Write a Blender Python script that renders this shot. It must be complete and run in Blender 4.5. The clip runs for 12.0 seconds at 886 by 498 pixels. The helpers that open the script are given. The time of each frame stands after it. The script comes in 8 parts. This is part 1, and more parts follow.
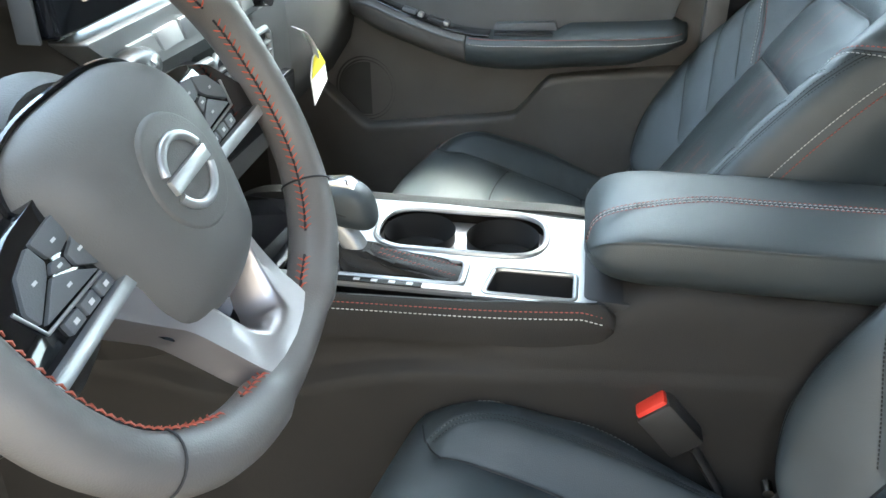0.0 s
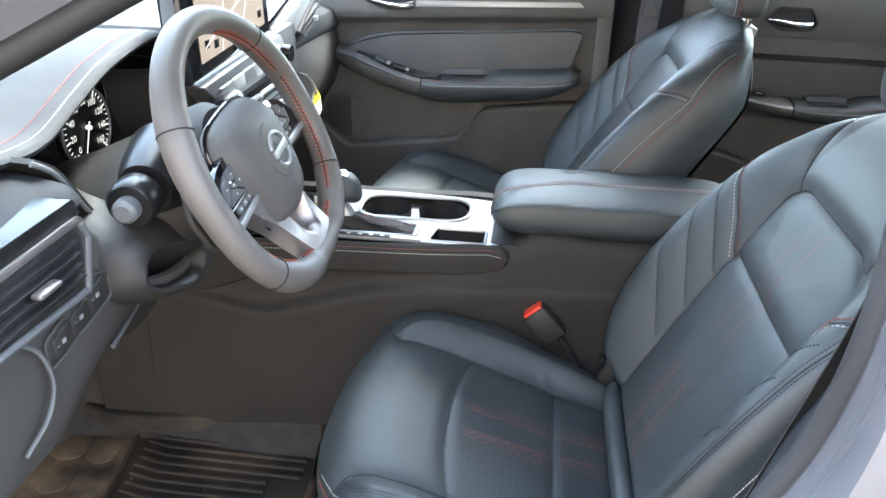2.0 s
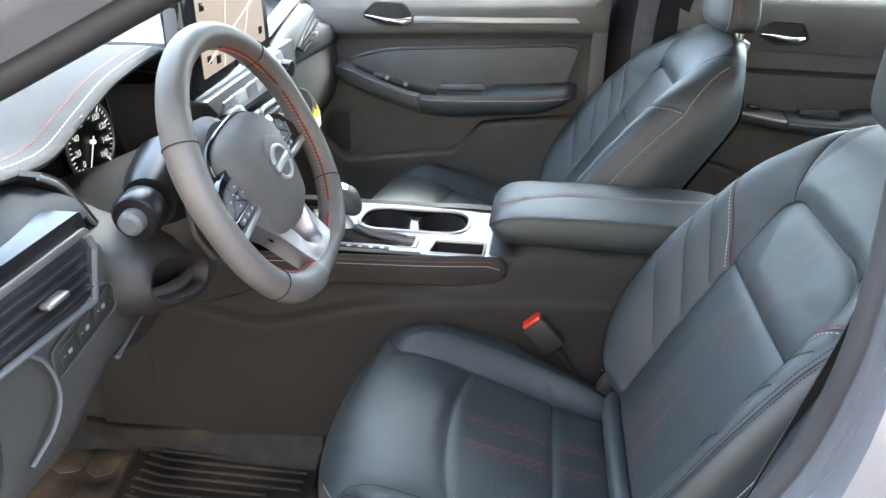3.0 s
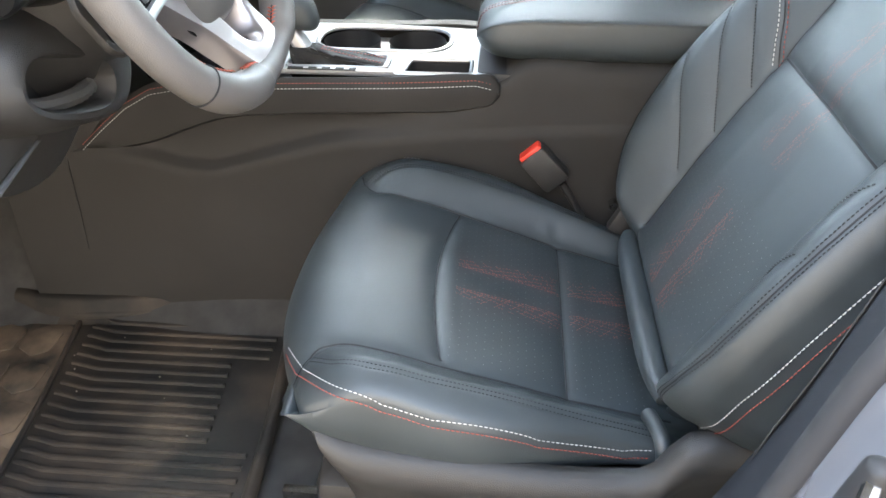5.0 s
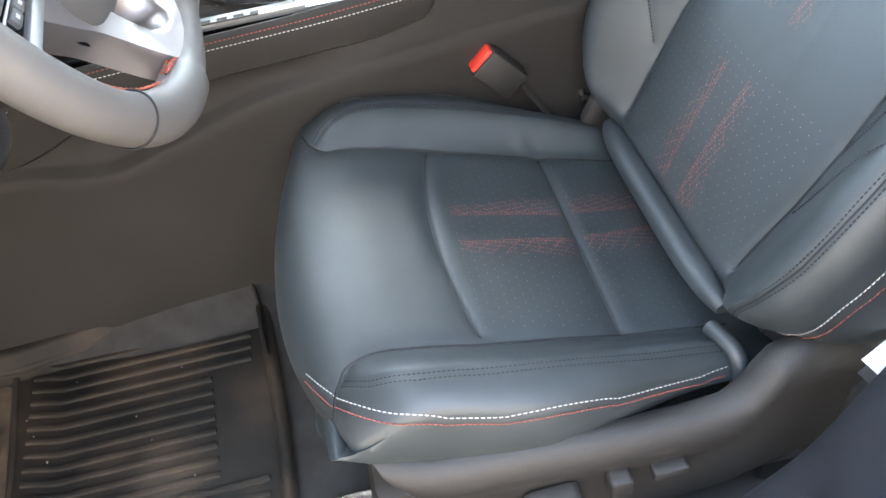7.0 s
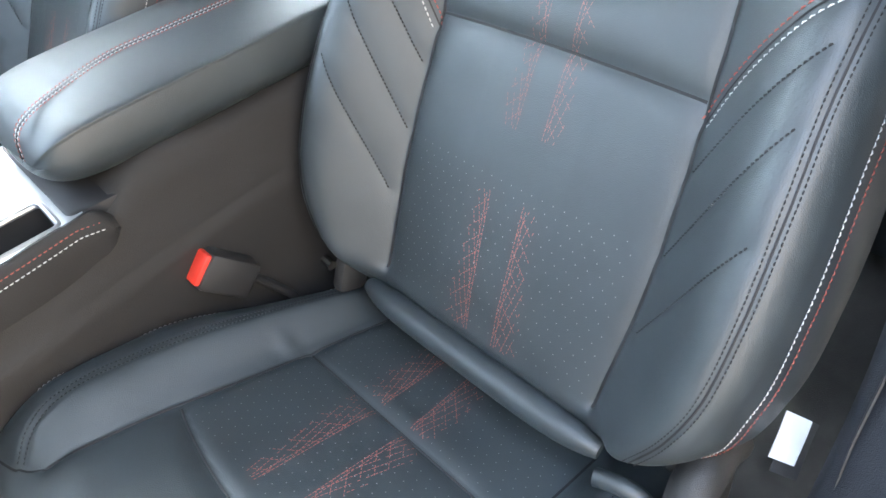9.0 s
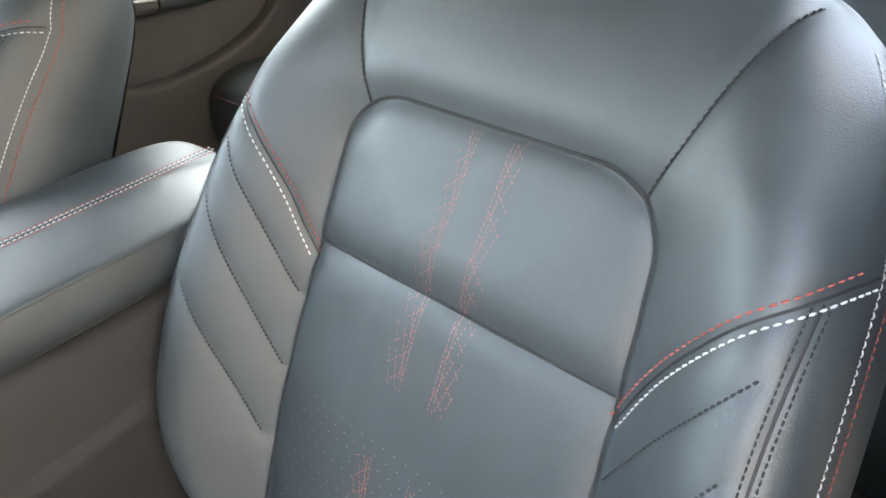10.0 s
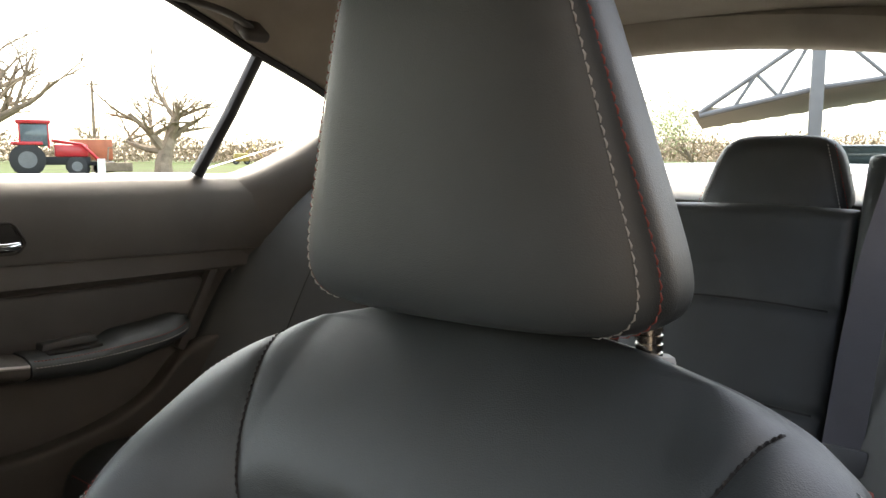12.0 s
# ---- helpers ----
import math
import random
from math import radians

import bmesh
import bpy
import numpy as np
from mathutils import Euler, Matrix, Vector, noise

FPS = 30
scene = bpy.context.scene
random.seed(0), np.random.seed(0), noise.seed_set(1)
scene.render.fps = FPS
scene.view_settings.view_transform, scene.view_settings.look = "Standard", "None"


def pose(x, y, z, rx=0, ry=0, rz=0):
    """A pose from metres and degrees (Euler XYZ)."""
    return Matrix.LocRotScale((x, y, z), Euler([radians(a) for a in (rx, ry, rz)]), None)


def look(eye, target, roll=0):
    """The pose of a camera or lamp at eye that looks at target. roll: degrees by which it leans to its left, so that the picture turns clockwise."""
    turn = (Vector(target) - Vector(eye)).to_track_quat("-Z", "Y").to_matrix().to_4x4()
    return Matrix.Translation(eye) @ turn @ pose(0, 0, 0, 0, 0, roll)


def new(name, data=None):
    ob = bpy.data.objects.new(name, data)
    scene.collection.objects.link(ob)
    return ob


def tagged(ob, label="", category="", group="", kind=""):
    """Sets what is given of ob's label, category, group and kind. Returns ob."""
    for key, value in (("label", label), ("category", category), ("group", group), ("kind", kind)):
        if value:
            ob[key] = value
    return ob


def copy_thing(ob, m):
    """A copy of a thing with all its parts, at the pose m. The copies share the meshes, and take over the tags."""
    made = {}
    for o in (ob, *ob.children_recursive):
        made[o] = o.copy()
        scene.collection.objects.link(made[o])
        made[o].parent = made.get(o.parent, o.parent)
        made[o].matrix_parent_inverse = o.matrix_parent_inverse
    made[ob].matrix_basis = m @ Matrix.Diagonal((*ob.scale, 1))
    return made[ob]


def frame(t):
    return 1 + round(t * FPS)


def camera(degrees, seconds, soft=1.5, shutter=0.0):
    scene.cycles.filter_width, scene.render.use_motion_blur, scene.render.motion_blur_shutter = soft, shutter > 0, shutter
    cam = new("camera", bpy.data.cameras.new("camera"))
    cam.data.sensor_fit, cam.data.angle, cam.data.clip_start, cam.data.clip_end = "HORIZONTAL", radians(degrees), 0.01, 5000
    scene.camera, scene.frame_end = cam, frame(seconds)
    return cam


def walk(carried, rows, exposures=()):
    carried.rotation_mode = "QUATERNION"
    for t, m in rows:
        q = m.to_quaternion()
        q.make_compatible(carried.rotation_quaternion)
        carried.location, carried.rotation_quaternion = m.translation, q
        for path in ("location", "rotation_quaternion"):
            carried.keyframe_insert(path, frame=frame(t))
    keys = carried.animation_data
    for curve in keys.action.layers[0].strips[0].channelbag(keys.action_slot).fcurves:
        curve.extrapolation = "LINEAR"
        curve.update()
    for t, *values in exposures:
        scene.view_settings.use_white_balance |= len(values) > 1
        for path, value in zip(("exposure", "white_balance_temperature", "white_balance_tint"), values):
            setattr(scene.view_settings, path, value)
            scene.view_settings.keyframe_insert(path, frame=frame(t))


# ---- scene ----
cam = camera(61.1, 12.0)
PATH = [
    (0, (-0.007, -0.403, 1.179), (-0.317, 1.323, 0.216), -0.1),
    (0.5, (0.008, -0.486, 1.233), (-0.233, 1.222, 0.221), 0.3),
    (1, (0.069, -0.666, 1.281), (-0.162, 1.062, 0.3), 0.6),
    (1.5, (0.092, -0.783, 1.307), (-0.138, 0.967, 0.367), 0.9),
    (2, (0.089, -0.869, 1.309), (-0.142, 0.909, 0.422), 1.0),
    (2.5, (0.091, -0.885, 1.311), (-0.142, 0.908, 0.457), 1.1),
    (2.7, (0.09, -0.887, 1.311), (-0.143, 0.912, 0.468), 1.1),
    (4.3, (0.065, -0.786, 1.262), (-0.095, 0.925, 0.239), -0.4),
    (4.5, (0.061, -0.762, 1.223), (-0.087, 0.929, 0.166), 0.1),
    (5, (0.059, -0.735, 1.152), (-0.084, 0.905, 0.015), -0.3),
    (5.5, (0.059, -0.728, 1.129), (-0.087, 0.873, -0.06), -0.8),
    (6, (0.055, -0.717, 1.124), (-0.07, 0.849, -0.114), -1.9),
    (6.5, (0.016, -0.68, 1.134), (-0.022, 0.84, -0.166), -4.7),
    (6.7, (-0.011, -0.643, 1.157), (-0.009, 0.824, -0.202), -7.2),
    (8.3, (-0.114, -0.399, 1.147), (0.512, 0.808, -0.32), -12.3),
    (8.5, (-0.092, -0.403, 1.15), (0.584, 0.809, -0.29), -12.5),
    (9, (-0.051, -0.379, 1.146), (0.838, 0.818, -0.187), -10.0),
    (9.5, (0.024, -0.335, 1.176), (1.013, 0.826, -0.114), -7.6),
    (10, (0.106, -0.304, 1.174), (1.218, 0.898, 0.03), -6.2),
    (10.5, (0.133, -0.275, 1.193), (1.405, 0.891, 0.183), -4.4),
    (11, (0.144, -0.258, 1.195), (1.588, 0.901, 0.44), -1.7),
    (11.5, (0.154, -0.248, 1.195), (1.681, 0.931, 0.669), -0.1),
    (12, (0.17, -0.245, 1.157), (1.742, 0.968, 0.917), 0.1),
]
walk(cam, [(t, look(eye, target, roll)) for t, eye, target, roll in PATH],
     [(0.0, 4.35, 6000, -2), (0.5, 4.45, 6050, 2), (1.0, 5.05, 5650, 3), (1.5, 4.75, 5650, 3), (2.0, 4.4, 5950, 4), (2.5, 4.2, 6000, 5), (4.5, 4.5, 6250, 4), (5.5, 4.8, 6450, 5),
      (8.5, 4.9, 6150, 6), (9.5, 4.95, 6250, 4), (10.0, 4.95, 6700, 5), (10.5, 5.05, 7000, 6), (11.0, 5.0, 7500, 9), (11.5, 4.0, 7400, 11), (12.0, 3.1, 7400, 11)])


# ---- world, sun and sky ----
world = bpy.data.worlds.new("sky")
scene.world = world
world.use_nodes = True
wn = world.node_tree.nodes
sky = wn.new("ShaderNodeTexSky")
sky.sky_type, sky.sun_disc = "NISHITA", False
sky.sun_elevation, sky.sun_rotation = radians(55), radians(27)
sky.air_density, sky.dust_density = 1.0, 2.5
wn["Background"].inputs["Strength"].default_value = 0.14
haze = wn.new("ShaderNodeHueSaturation")
haze.inputs["Saturation"].default_value = 0.62
world.node_tree.links.new(sky.outputs[0], haze.inputs["Color"])
world.node_tree.links.new(haze.outputs[0], wn["Background"].inputs["Color"])
sun = new("sun", bpy.data.lights.new("sun", "SUN"))
sun.data.energy, sun.data.angle, sun.data.color = 1.0, radians(24), (1.0, 0.93, 0.84)
sun.matrix_world = look((2.5, 5, 8), (0, 0, 0))


# ---- materials ----
def material(name, colour, rough=0.5, metal=0.0, grain=0.0, grain_size=900.0, blotch=0.12, blotch_size=9.0, spec=0.5,
             coat=0.0, cells=False, other=None, spread=(0.45, 0.7), crease=0.0):
    """A procedural surface: base colour with broad blotches, fine relief and uneven gloss."""
    m = bpy.data.materials.new(name)
    m.use_nodes = True
    nt = m.node_tree
    b = nt.nodes["Principled BSDF"]
    b.inputs["Metallic"].default_value = metal
    b.inputs["Specular IOR Level"].default_value = spec
    b.inputs["Coat Weight"].default_value = coat
    tc = nt.nodes.new("ShaderNodeTexCoord")
    big = nt.nodes.new("ShaderNodeTexNoise")
    big.inputs["Scale"].default_value, big.inputs["Detail"].default_value = blotch_size, 6
    nt.links.new(tc.outputs["Object"], big.inputs["Vector"])
    ramp = nt.nodes.new("ShaderNodeValToRGB")
    lo = [c * (1 - blotch) for c in colour]
    hi = other or [min(1, c * (1 + blotch)) for c in colour]
    ramp.color_ramp.elements[0].position, ramp.color_ramp.elements[1].position = spread[0] - 0.12, spread[1]
    ramp.color_ramp.elements[0].color, ramp.color_ramp.elements[1].color = (*lo, 1), (*hi, 1)
    nt.links.new(big.outputs["Fac"], ramp.inputs["Fac"])
    nt.links.new(ramp.outputs["Color"], b.inputs["Base Color"])
    rr = nt.nodes.new("ShaderNodeMapRange")
    rr.inputs["To Min"].default_value, rr.inputs["To Max"].default_value = rough * 0.86, min(1, rough * 1.14)
    nt.links.new(big.outputs["Fac"], rr.inputs["Value"])
    nt.links.new(rr.outputs["Result"], b.inputs["Roughness"])
    if grain:
        fine = nt.nodes.new("ShaderNodeTexVoronoi" if cells else "ShaderNodeTexNoise")
        fine.inputs["Scale"].default_value = grain_size
        nt.links.new(tc.outputs["Object"], fine.inputs["Vector"])
        bump = nt.nodes.new("ShaderNodeBump")
        bump.inputs["Strength"].default_value, bump.inputs["Distance"].default_value = grain, 0.0006
        nt.links.new(fine.outputs["Distance" if cells else "Fac"], bump.inputs["Height"])
        nt.links.new(bump.outputs["Normal"], b.inputs["Normal"])
        if crease:
            soft = nt.nodes.new("ShaderNodeTexNoise")
            soft.inputs["Scale"].default_value, soft.inputs["Detail"].default_value, soft.inputs["Distortion"].default_value = 26, 5, 1.6
            nt.links.new(tc.outputs["Object"], soft.inputs["Vector"])
            fold = nt.nodes.new("ShaderNodeBump")
            fold.inputs["Strength"].default_value, fold.inputs["Distance"].default_value = crease, 0.004
            nt.links.new(soft.outputs["Fac"], fold.inputs["Height"])
            nt.links.new(fold.outputs["Normal"], bump.inputs["Normal"])
    return m


def glow(name, colour, strength):
    m = bpy.data.materials.new(name)
    m.use_nodes = True
    b = m.node_tree.nodes["Principled BSDF"]
    b.inputs["Base Color"].default_value = (*(0.06 * c for c in colour), 1)
    b.inputs["Emission Color"].default_value, b.inputs["Emission Strength"].default_value = (*colour, 1), strength
    return m


def clear_glass(name, tint=(0.9, 0.95, 0.93), rough=0.0):
    m = bpy.data.materials.new(name)
    m.use_nodes = True
    b = m.node_tree.nodes["Principled BSDF"]
    b.inputs["Base Color"].default_value = (*tint, 1)
    b.inputs["Transmission Weight"].default_value, b.inputs["Roughness"].default_value = 1.0, rough
    b.inputs["IOR"].default_value = 1.05
    return m


LEATHER = material("black leather", (0.0315, 0.0395, 0.043), 0.48, grain=0.24, grain_size=1250, cells=True, blotch=0.14, blotch_size=14, spec=0.8, crease=0.05)
DOOR_SKIN = material("door panel plastic", (0.096, 0.091, 0.086), 0.50, grain=0.4, grain_size=1200, cells=True)
LEATHER_RIM = material("wheel leather", (0.118, 0.110, 0.104), 0.46, grain=0.2, grain_size=900, cells=True, spec=0.55)
SUEDE = material("seat back cloth", (0.055, 0.052, 0.048), 0.75, grain=0.3, grain_size=1500)
PLASTIC = material("black moulded plastic", (0.030, 0.0285, 0.027), 0.50, grain=0.5, grain_size=1300, cells=True, blotch=0.15)
STALK_BLACK = material("glossy black stalk plastic", (0.007, 0.007, 0.0075), 0.32, grain=0.1, blotch=0.05)
KNEE_SKIN = material("knee panel plastic", (0.058, 0.055, 0.052), 0.58, grain=0.5, grain_size=1200, cells=True, spec=0.35)
PLASTIC_SOFT = material("soft dash skin", (0.021, 0.0225, 0.025), 0.68, grain=0.4, grain_size=1100, cells=True, spec=0.25)
HUB_SKIN = material("airbag cover skin", (0.090, 0.088, 0.086), 0.58, grain=0.2, grain_size=1000, cells=True)
CONSOLE_SKIN = material("console side plastic", (0.026, 0.0245, 0.023), 0.60, grain=0.5, grain_size=1200, cells=True, spec=0.3)
PILLAR_SKIN = material("blue-black pillar plastic", (0.020, 0.022, 0.027), 0.55, grain=0.4, grain_size=1200, cells=True, spec=0.35)
DOOR_PAD = material("door insert vinyl", (0.086, 0.085, 0.084), 0.46, grain=0.3, grain_size=1000, cells=True)
SILVER_DEEP = material("dark satin silver", (0.40, 0.375, 0.375), 0.36, metal=0.85, blotch=0.05)
PLASTIC_GREY = material("grey trim plastic", (0.10, 0.105, 0.11), 0.5, grain=0.3, grain_size=1200, cells=True)
GUIDE_GREY = material("pale grey post guide plastic", (0.34, 0.345, 0.34), 0.5)
PIANO = material("gloss black", (0.006, 0.006, 0.007), 0.06, coat=0.6, blotch=0.05)
SILVER = material("satin silver trim", (0.40, 0.405, 0.41), 0.36, metal=0.7, grain=0.05, blotch=0.04)
CHROME = material("chrome", (0.75, 0.76, 0.78), 0.12, metal=1.0, blotch=0.03)
STEEL = material("bright steel", (0.45, 0.43, 0.40), 0.25, metal=1.0, blotch=0.2, blotch_size=40)
WHITE_THREAD = material("white thread", (0.46, 0.46, 0.445), 0.7)
RED_THREAD = material("red thread", (0.27, 0.060, 0.045), 0.7)
RIM_THREAD = material("orange-red wheel thread", (0.42, 0.085, 0.045), 0.65)
RED_DIM = material("fine red thread", (0.36, 0.125, 0.10), 0.7)
DARK_THREAD = material("black thread", (0.012, 0.012, 0.013), 0.7)
BUTTON_RED = material("red buckle button", (0.72, 0.05, 0.03), 0.38, blotch=0.06)
RUBBER = material("floor mat rubber", (0.021, 0.0195, 0.018), 0.60, grain=0.4, grain_size=500, blotch=0.35, blotch_size=11,
                  other=(0.060, 0.046, 0.034), spread=(0.54, 0.80), spec=0.3)
MUD = material("muddy rubber", (0.035, 0.030, 0.025), 0.7, grain=0.6, grain_size=160, blotch=0.4, blotch_size=16,
               other=(0.16, 0.115, 0.075), spread=(0.42, 0.66))
CARPET = material("black carpet", (0.036, 0.035, 0.034), 0.95, grain=1.0, grain_size=900, blotch=0.3, blotch_size=30)
HANDLE_GREY = material("grey handle plastic", (0.055, 0.048, 0.042), 0.6, grain=0.3)
HEADLINER = material("grey headliner cloth", (0.30, 0.265, 0.22), 0.9, grain=0.3, grain_size=800)
PAINT = material("pale silver car paint", (0.21, 0.21, 0.23), 0.25, metal=0.25, coat=0.8, blotch=0.03)
SEAL = material("door seal rubber", (0.015, 0.015, 0.016), 0.6)
SEAL_GREY = material("grey door seal rubber", (0.030, 0.030, 0.032), 0.65)
SEATBELT = material("grey webbing", (0.10, 0.10, 0.115), 0.65, grain=0.6, grain_size=500)
LABEL_WHITE = material("white paper label", (0.78, 0.78, 0.76), 0.6, blotch=0.06, blotch_size=60)
LABEL_YELLOW = material("yellow paper label", (0.80, 0.66, 0.05), 0.6, blotch=0.05)
GLASS = clear_glass("window glass")
SCREEN_GLASS = clear_glass("tinted windscreen glass", (0.84, 0.89, 0.88))
SCREEN = glow("lit map screen", (0.62, 0.47, 0.36), 0.05)
SCREEN_DARK = material("dark screen glass", (0.01, 0.011, 0.014), 0.08, coat=0.5)
SCREEN_ROAD = glow("map road line", (0.72, 0.66, 0.60), 0.085)
DIAL = material("dial face", (0.008, 0.008, 0.009), 0.4)
DIAL_MARK = glow("lit dial marks", (0.85, 0.80, 0.70), 0.08)
DIAL_RED = glow("lit red mark", (0.8, 0.12, 0.05), 0.08)
PRINT = material("white print", (0.55, 0.55, 0.55), 0.6)
PRINT_DIM = material("grey print", (0.22, 0.22, 0.22), 0.6)


# ---- builders ----
def part(name, bm, mat, parent=None, label="", smooth=True):
    me = bpy.data.meshes.new(name)
    bm.normal_update()
    bm.to_mesh(me)
    bm.free()
    me.materials.append(mat)
    if smooth:
        me.shade_smooth()
        me.set_sharp_from_angle(angle=radians(40))
    ob = new(name, me)
    if parent is not None:
        ob.parent = parent
    if label:
        ob["label"] = label
    return ob


def surface(name, verts, faces, mat, parent=None, label="", sharp=None):
    me = bpy.data.meshes.new(name)
    me.from_pydata([tuple(map(float, v)) for v in verts], [], faces)
    me.materials.append(mat)
    me.shade_smooth()
    if sharp:
        me.set_sharp_from_angle(angle=radians(sharp))
    ob = new(name, me)
    if parent is not None:
        ob.parent = parent
    if label:
        ob["label"] = label
    return ob


def thing(name, label, category, group="", kind=""):
    return tagged(new(name), label, category, group, kind)


def hermite(xs, ys):
    """A smooth function through the knots, flat beyond its ends."""
    xs, ys = np.array(xs, float), np.array(ys, float)
    sl = np.gradient(ys, xs)

    def f(x):
        x = np.clip(np.asarray(x, float), xs[0], xs[-1])
        i = np.clip(np.searchsorted(xs, x) - 1, 0, len(xs) - 2)
        w = xs[i + 1] - xs[i]
        t = (x - xs[i]) / w
        return ((1 + 2 * t) * (1 - t) ** 2 * ys[i] + t * (1 - t) ** 2 * w * sl[i]
                + t * t * (3 - 2 * t) * ys[i + 1] + t * t * (t - 1) * w * sl[i + 1])
    return f


def step(a, b, x):
    t = np.clip((np.asarray(x, float) - a) / (b - a), 0, 1)
    return t * t * (3 - 2 * t)


def curve(pts, n=40, closed=False):
    """Points of a smooth curve through pts, evenly spaced."""
    p = [np.array(q, float) for q in pts]
    k = len(p)
    out = []
    for i in range(k if closed else k - 1):
        a, b = p[i], p[(i + 1) % k]
        before = p[(i - 1) % k] if closed or i else 2 * a - b
        after = p[(i + 2) % k] if closed or i + 2 < k else 2 * b - a
        for j in range(24):
            t = j / 24
            out.append(0.5 * (2 * a + (b - before) * t + (2 * before - 5 * a + 4 * b - after) * t * t + (3 * a - before - 3 * b + after) * t ** 3))
    out.append(p[0] if closed else p[-1])
    out = np.array(out)
    run = np.concatenate([[0], np.cumsum(np.linalg.norm(np.diff(out, axis=0), axis=1))])
    at = np.linspace(0, run[-1], n)
    return np.stack([np.interp(at, run, out[:, c]) for c in range(out.shape[1])], axis=1)


def length(pts):
    return float(np.sum(np.linalg.norm(np.diff(np.array(pts), axis=0), axis=1)))


def near_line(y, s, pts):
    """The distance of each (y, s) from a polyline."""
    best = np.full(np.shape(y), 9.0)
    for (ay, as_), (by, bs) in zip(pts[:-1], pts[1:]):
        dy, ds = by - ay, bs - as_
        t = np.clip(((y - ay) * dy + (s - as_) * ds) / max(dy * dy + ds * ds, 1e-12), 0, 1)
        best = np.minimum(best, np.hypot(y - ay - t * dy, s - as_ - t * ds))
    return best


def grid_faces(rows, cols, wrap=False):
    f = []
    for i in range(rows - 1):
        for j in range(cols if wrap else cols - 1):
            k = (j + 1) % cols
            f.append((i * cols + j, i * cols + k, (i + 1) * cols + k, (i + 1) * cols + j))
    return f


def tube(bm, pts, radius, seg=10, closed=False, flat=1.0, up=(0, 0, 1), caps=True):
    """A round (or flattened) bar along pts added to bm. radius: a number or one for each point."""
    pts = [Vector(p) for p in pts]
    n = len(pts)
    rings = []
    side = None
    for i, p in enumerate(pts):
        if closed:
            d = (pts[(i + 1) % n] - pts[i - 1]).normalized()
        else:
            d = (pts[min(i + 1, n - 1)] - pts[max(i - 1, 0)]).normalized()
        if side is None:
            side = d.cross(Vector(up))
            if side.length < 1e-4:
                side = d.cross(Vector((1, 0.1, 0)))
        side = (side - d * side.dot(d)).normalized()
        top = side.cross(d)
        r = radius[i] if hasattr(radius, "__len__") else radius
        rings.append([bm.verts.new(p + side * (math.cos(a) * r) + top * (math.sin(a) * r * flat))
                      for a in (2 * math.pi * k / seg for k in range(seg))])
    for i in range(n if closed else n - 1):
        a, b = rings[i], rings[(i + 1) % n]
        for k in range(seg):
            bm.faces.new((a[k], a[(k + 1) % seg], b[(k + 1) % seg], b[k]))
    if not closed and caps:
        bm.faces.new(list(reversed(rings[0])))
        bm.faces.new(rings[-1])
    return bm


def box(size, at=(0, 0, 0), bevel=0.004, rot=(0, 0, 0), segs=2, bm=None):
    bm = bm or bmesh.new()
    m = pose(*at, *rot) @ Matrix.Diagonal((*size, 1))
    made = bmesh.ops.create_cube(bm, size=1, matrix=m)
    if bevel:
        edges = list({e for v in made["verts"] for e in v.link_edges})
        bmesh.ops.bevel(bm, geom=edges, offset=min(bevel, min(size) * 0.45), segments=segs, profile=0.5, affect="EDGES")
    return bm


def slab(poly, plane, lo, hi, bevel=0.004, segs=2, bm=None):
    """A flat outline pushed from lo to hi along the axis that the plane lacks, with rounded edges."""
    bm = bm or bmesh.new()
    put = {"xz": lambda u, v, w: (u, w, v), "yz": lambda u, v, w: (w, u, v), "xy": lambda u, v, w: (u, v, w)}[plane]
    a = [bm.verts.new(put(u, v, lo)) for u, v in poly]
    b = [bm.verts.new(put(u, v, hi)) for u, v in poly]
    faces = [bm.faces.new(a), bm.faces.new(list(reversed(b)))]
    k = len(poly)
    for i in range(k):
        faces.append(bm.faces.new((a[i], b[i], b[(i + 1) % k], a[(i + 1) % k])))
    bmesh.ops.recalc_face_normals(bm, faces=faces)
    if bevel:
        edges = [e for e in {e for f in faces for e in f.edges} if e.calc_face_angle(0) > 0.5]
        bmesh.ops.bevel(bm, geom=edges, offset=bevel, segments=segs, profile=0.5, affect="EDGES", clamp_overlap=True)
    return bm


def rounded(poly, r, n=5):
    """A 2D outline with its corners rounded."""
    out = []
    k = len(poly)
    for i in range(k):
        p, a, b = (np.array(poly[j % k], float) for j in (i, i - 1, i + 1))
        da, db = a - p, b - p
        la, lb = np.linalg.norm(da), np.linalg.norm(db)
        q = min(r, la * 0.45, lb * 0.45)
        s, e = p + da / la * q, p + db / lb * q
        for j in range(n + 1):
            t = j / n
            out.append(tuple((1 - t) ** 2 * s + 2 * t * (1 - t) * p + t * t * e))
    return out


def loft(name, rings, mat, parent=None, label="", closed=True, caps=True, sharp=50):
    """A skin over rings of equal point counts."""
    n = len(rings[0])
    verts = [v for r in rings for v in r]
    faces = grid_faces(len(rings), n, closed)
    if caps:
        faces.append(tuple(reversed(range(n))))
        faces.append(tuple(range((len(rings) - 1) * n, len(rings) * n)))
    ob = surface(name, verts, faces, mat, parent, label)
    bm = bmesh.new()
    bm.from_mesh(ob.data)
    bmesh.ops.recalc_face_normals(bm, faces=bm.faces)
    bm.to_mesh(ob.data)
    bm.free()
    ob.data.shade_smooth()
    ob.data.set_sharp_from_angle(angle=radians(sharp))
    return ob


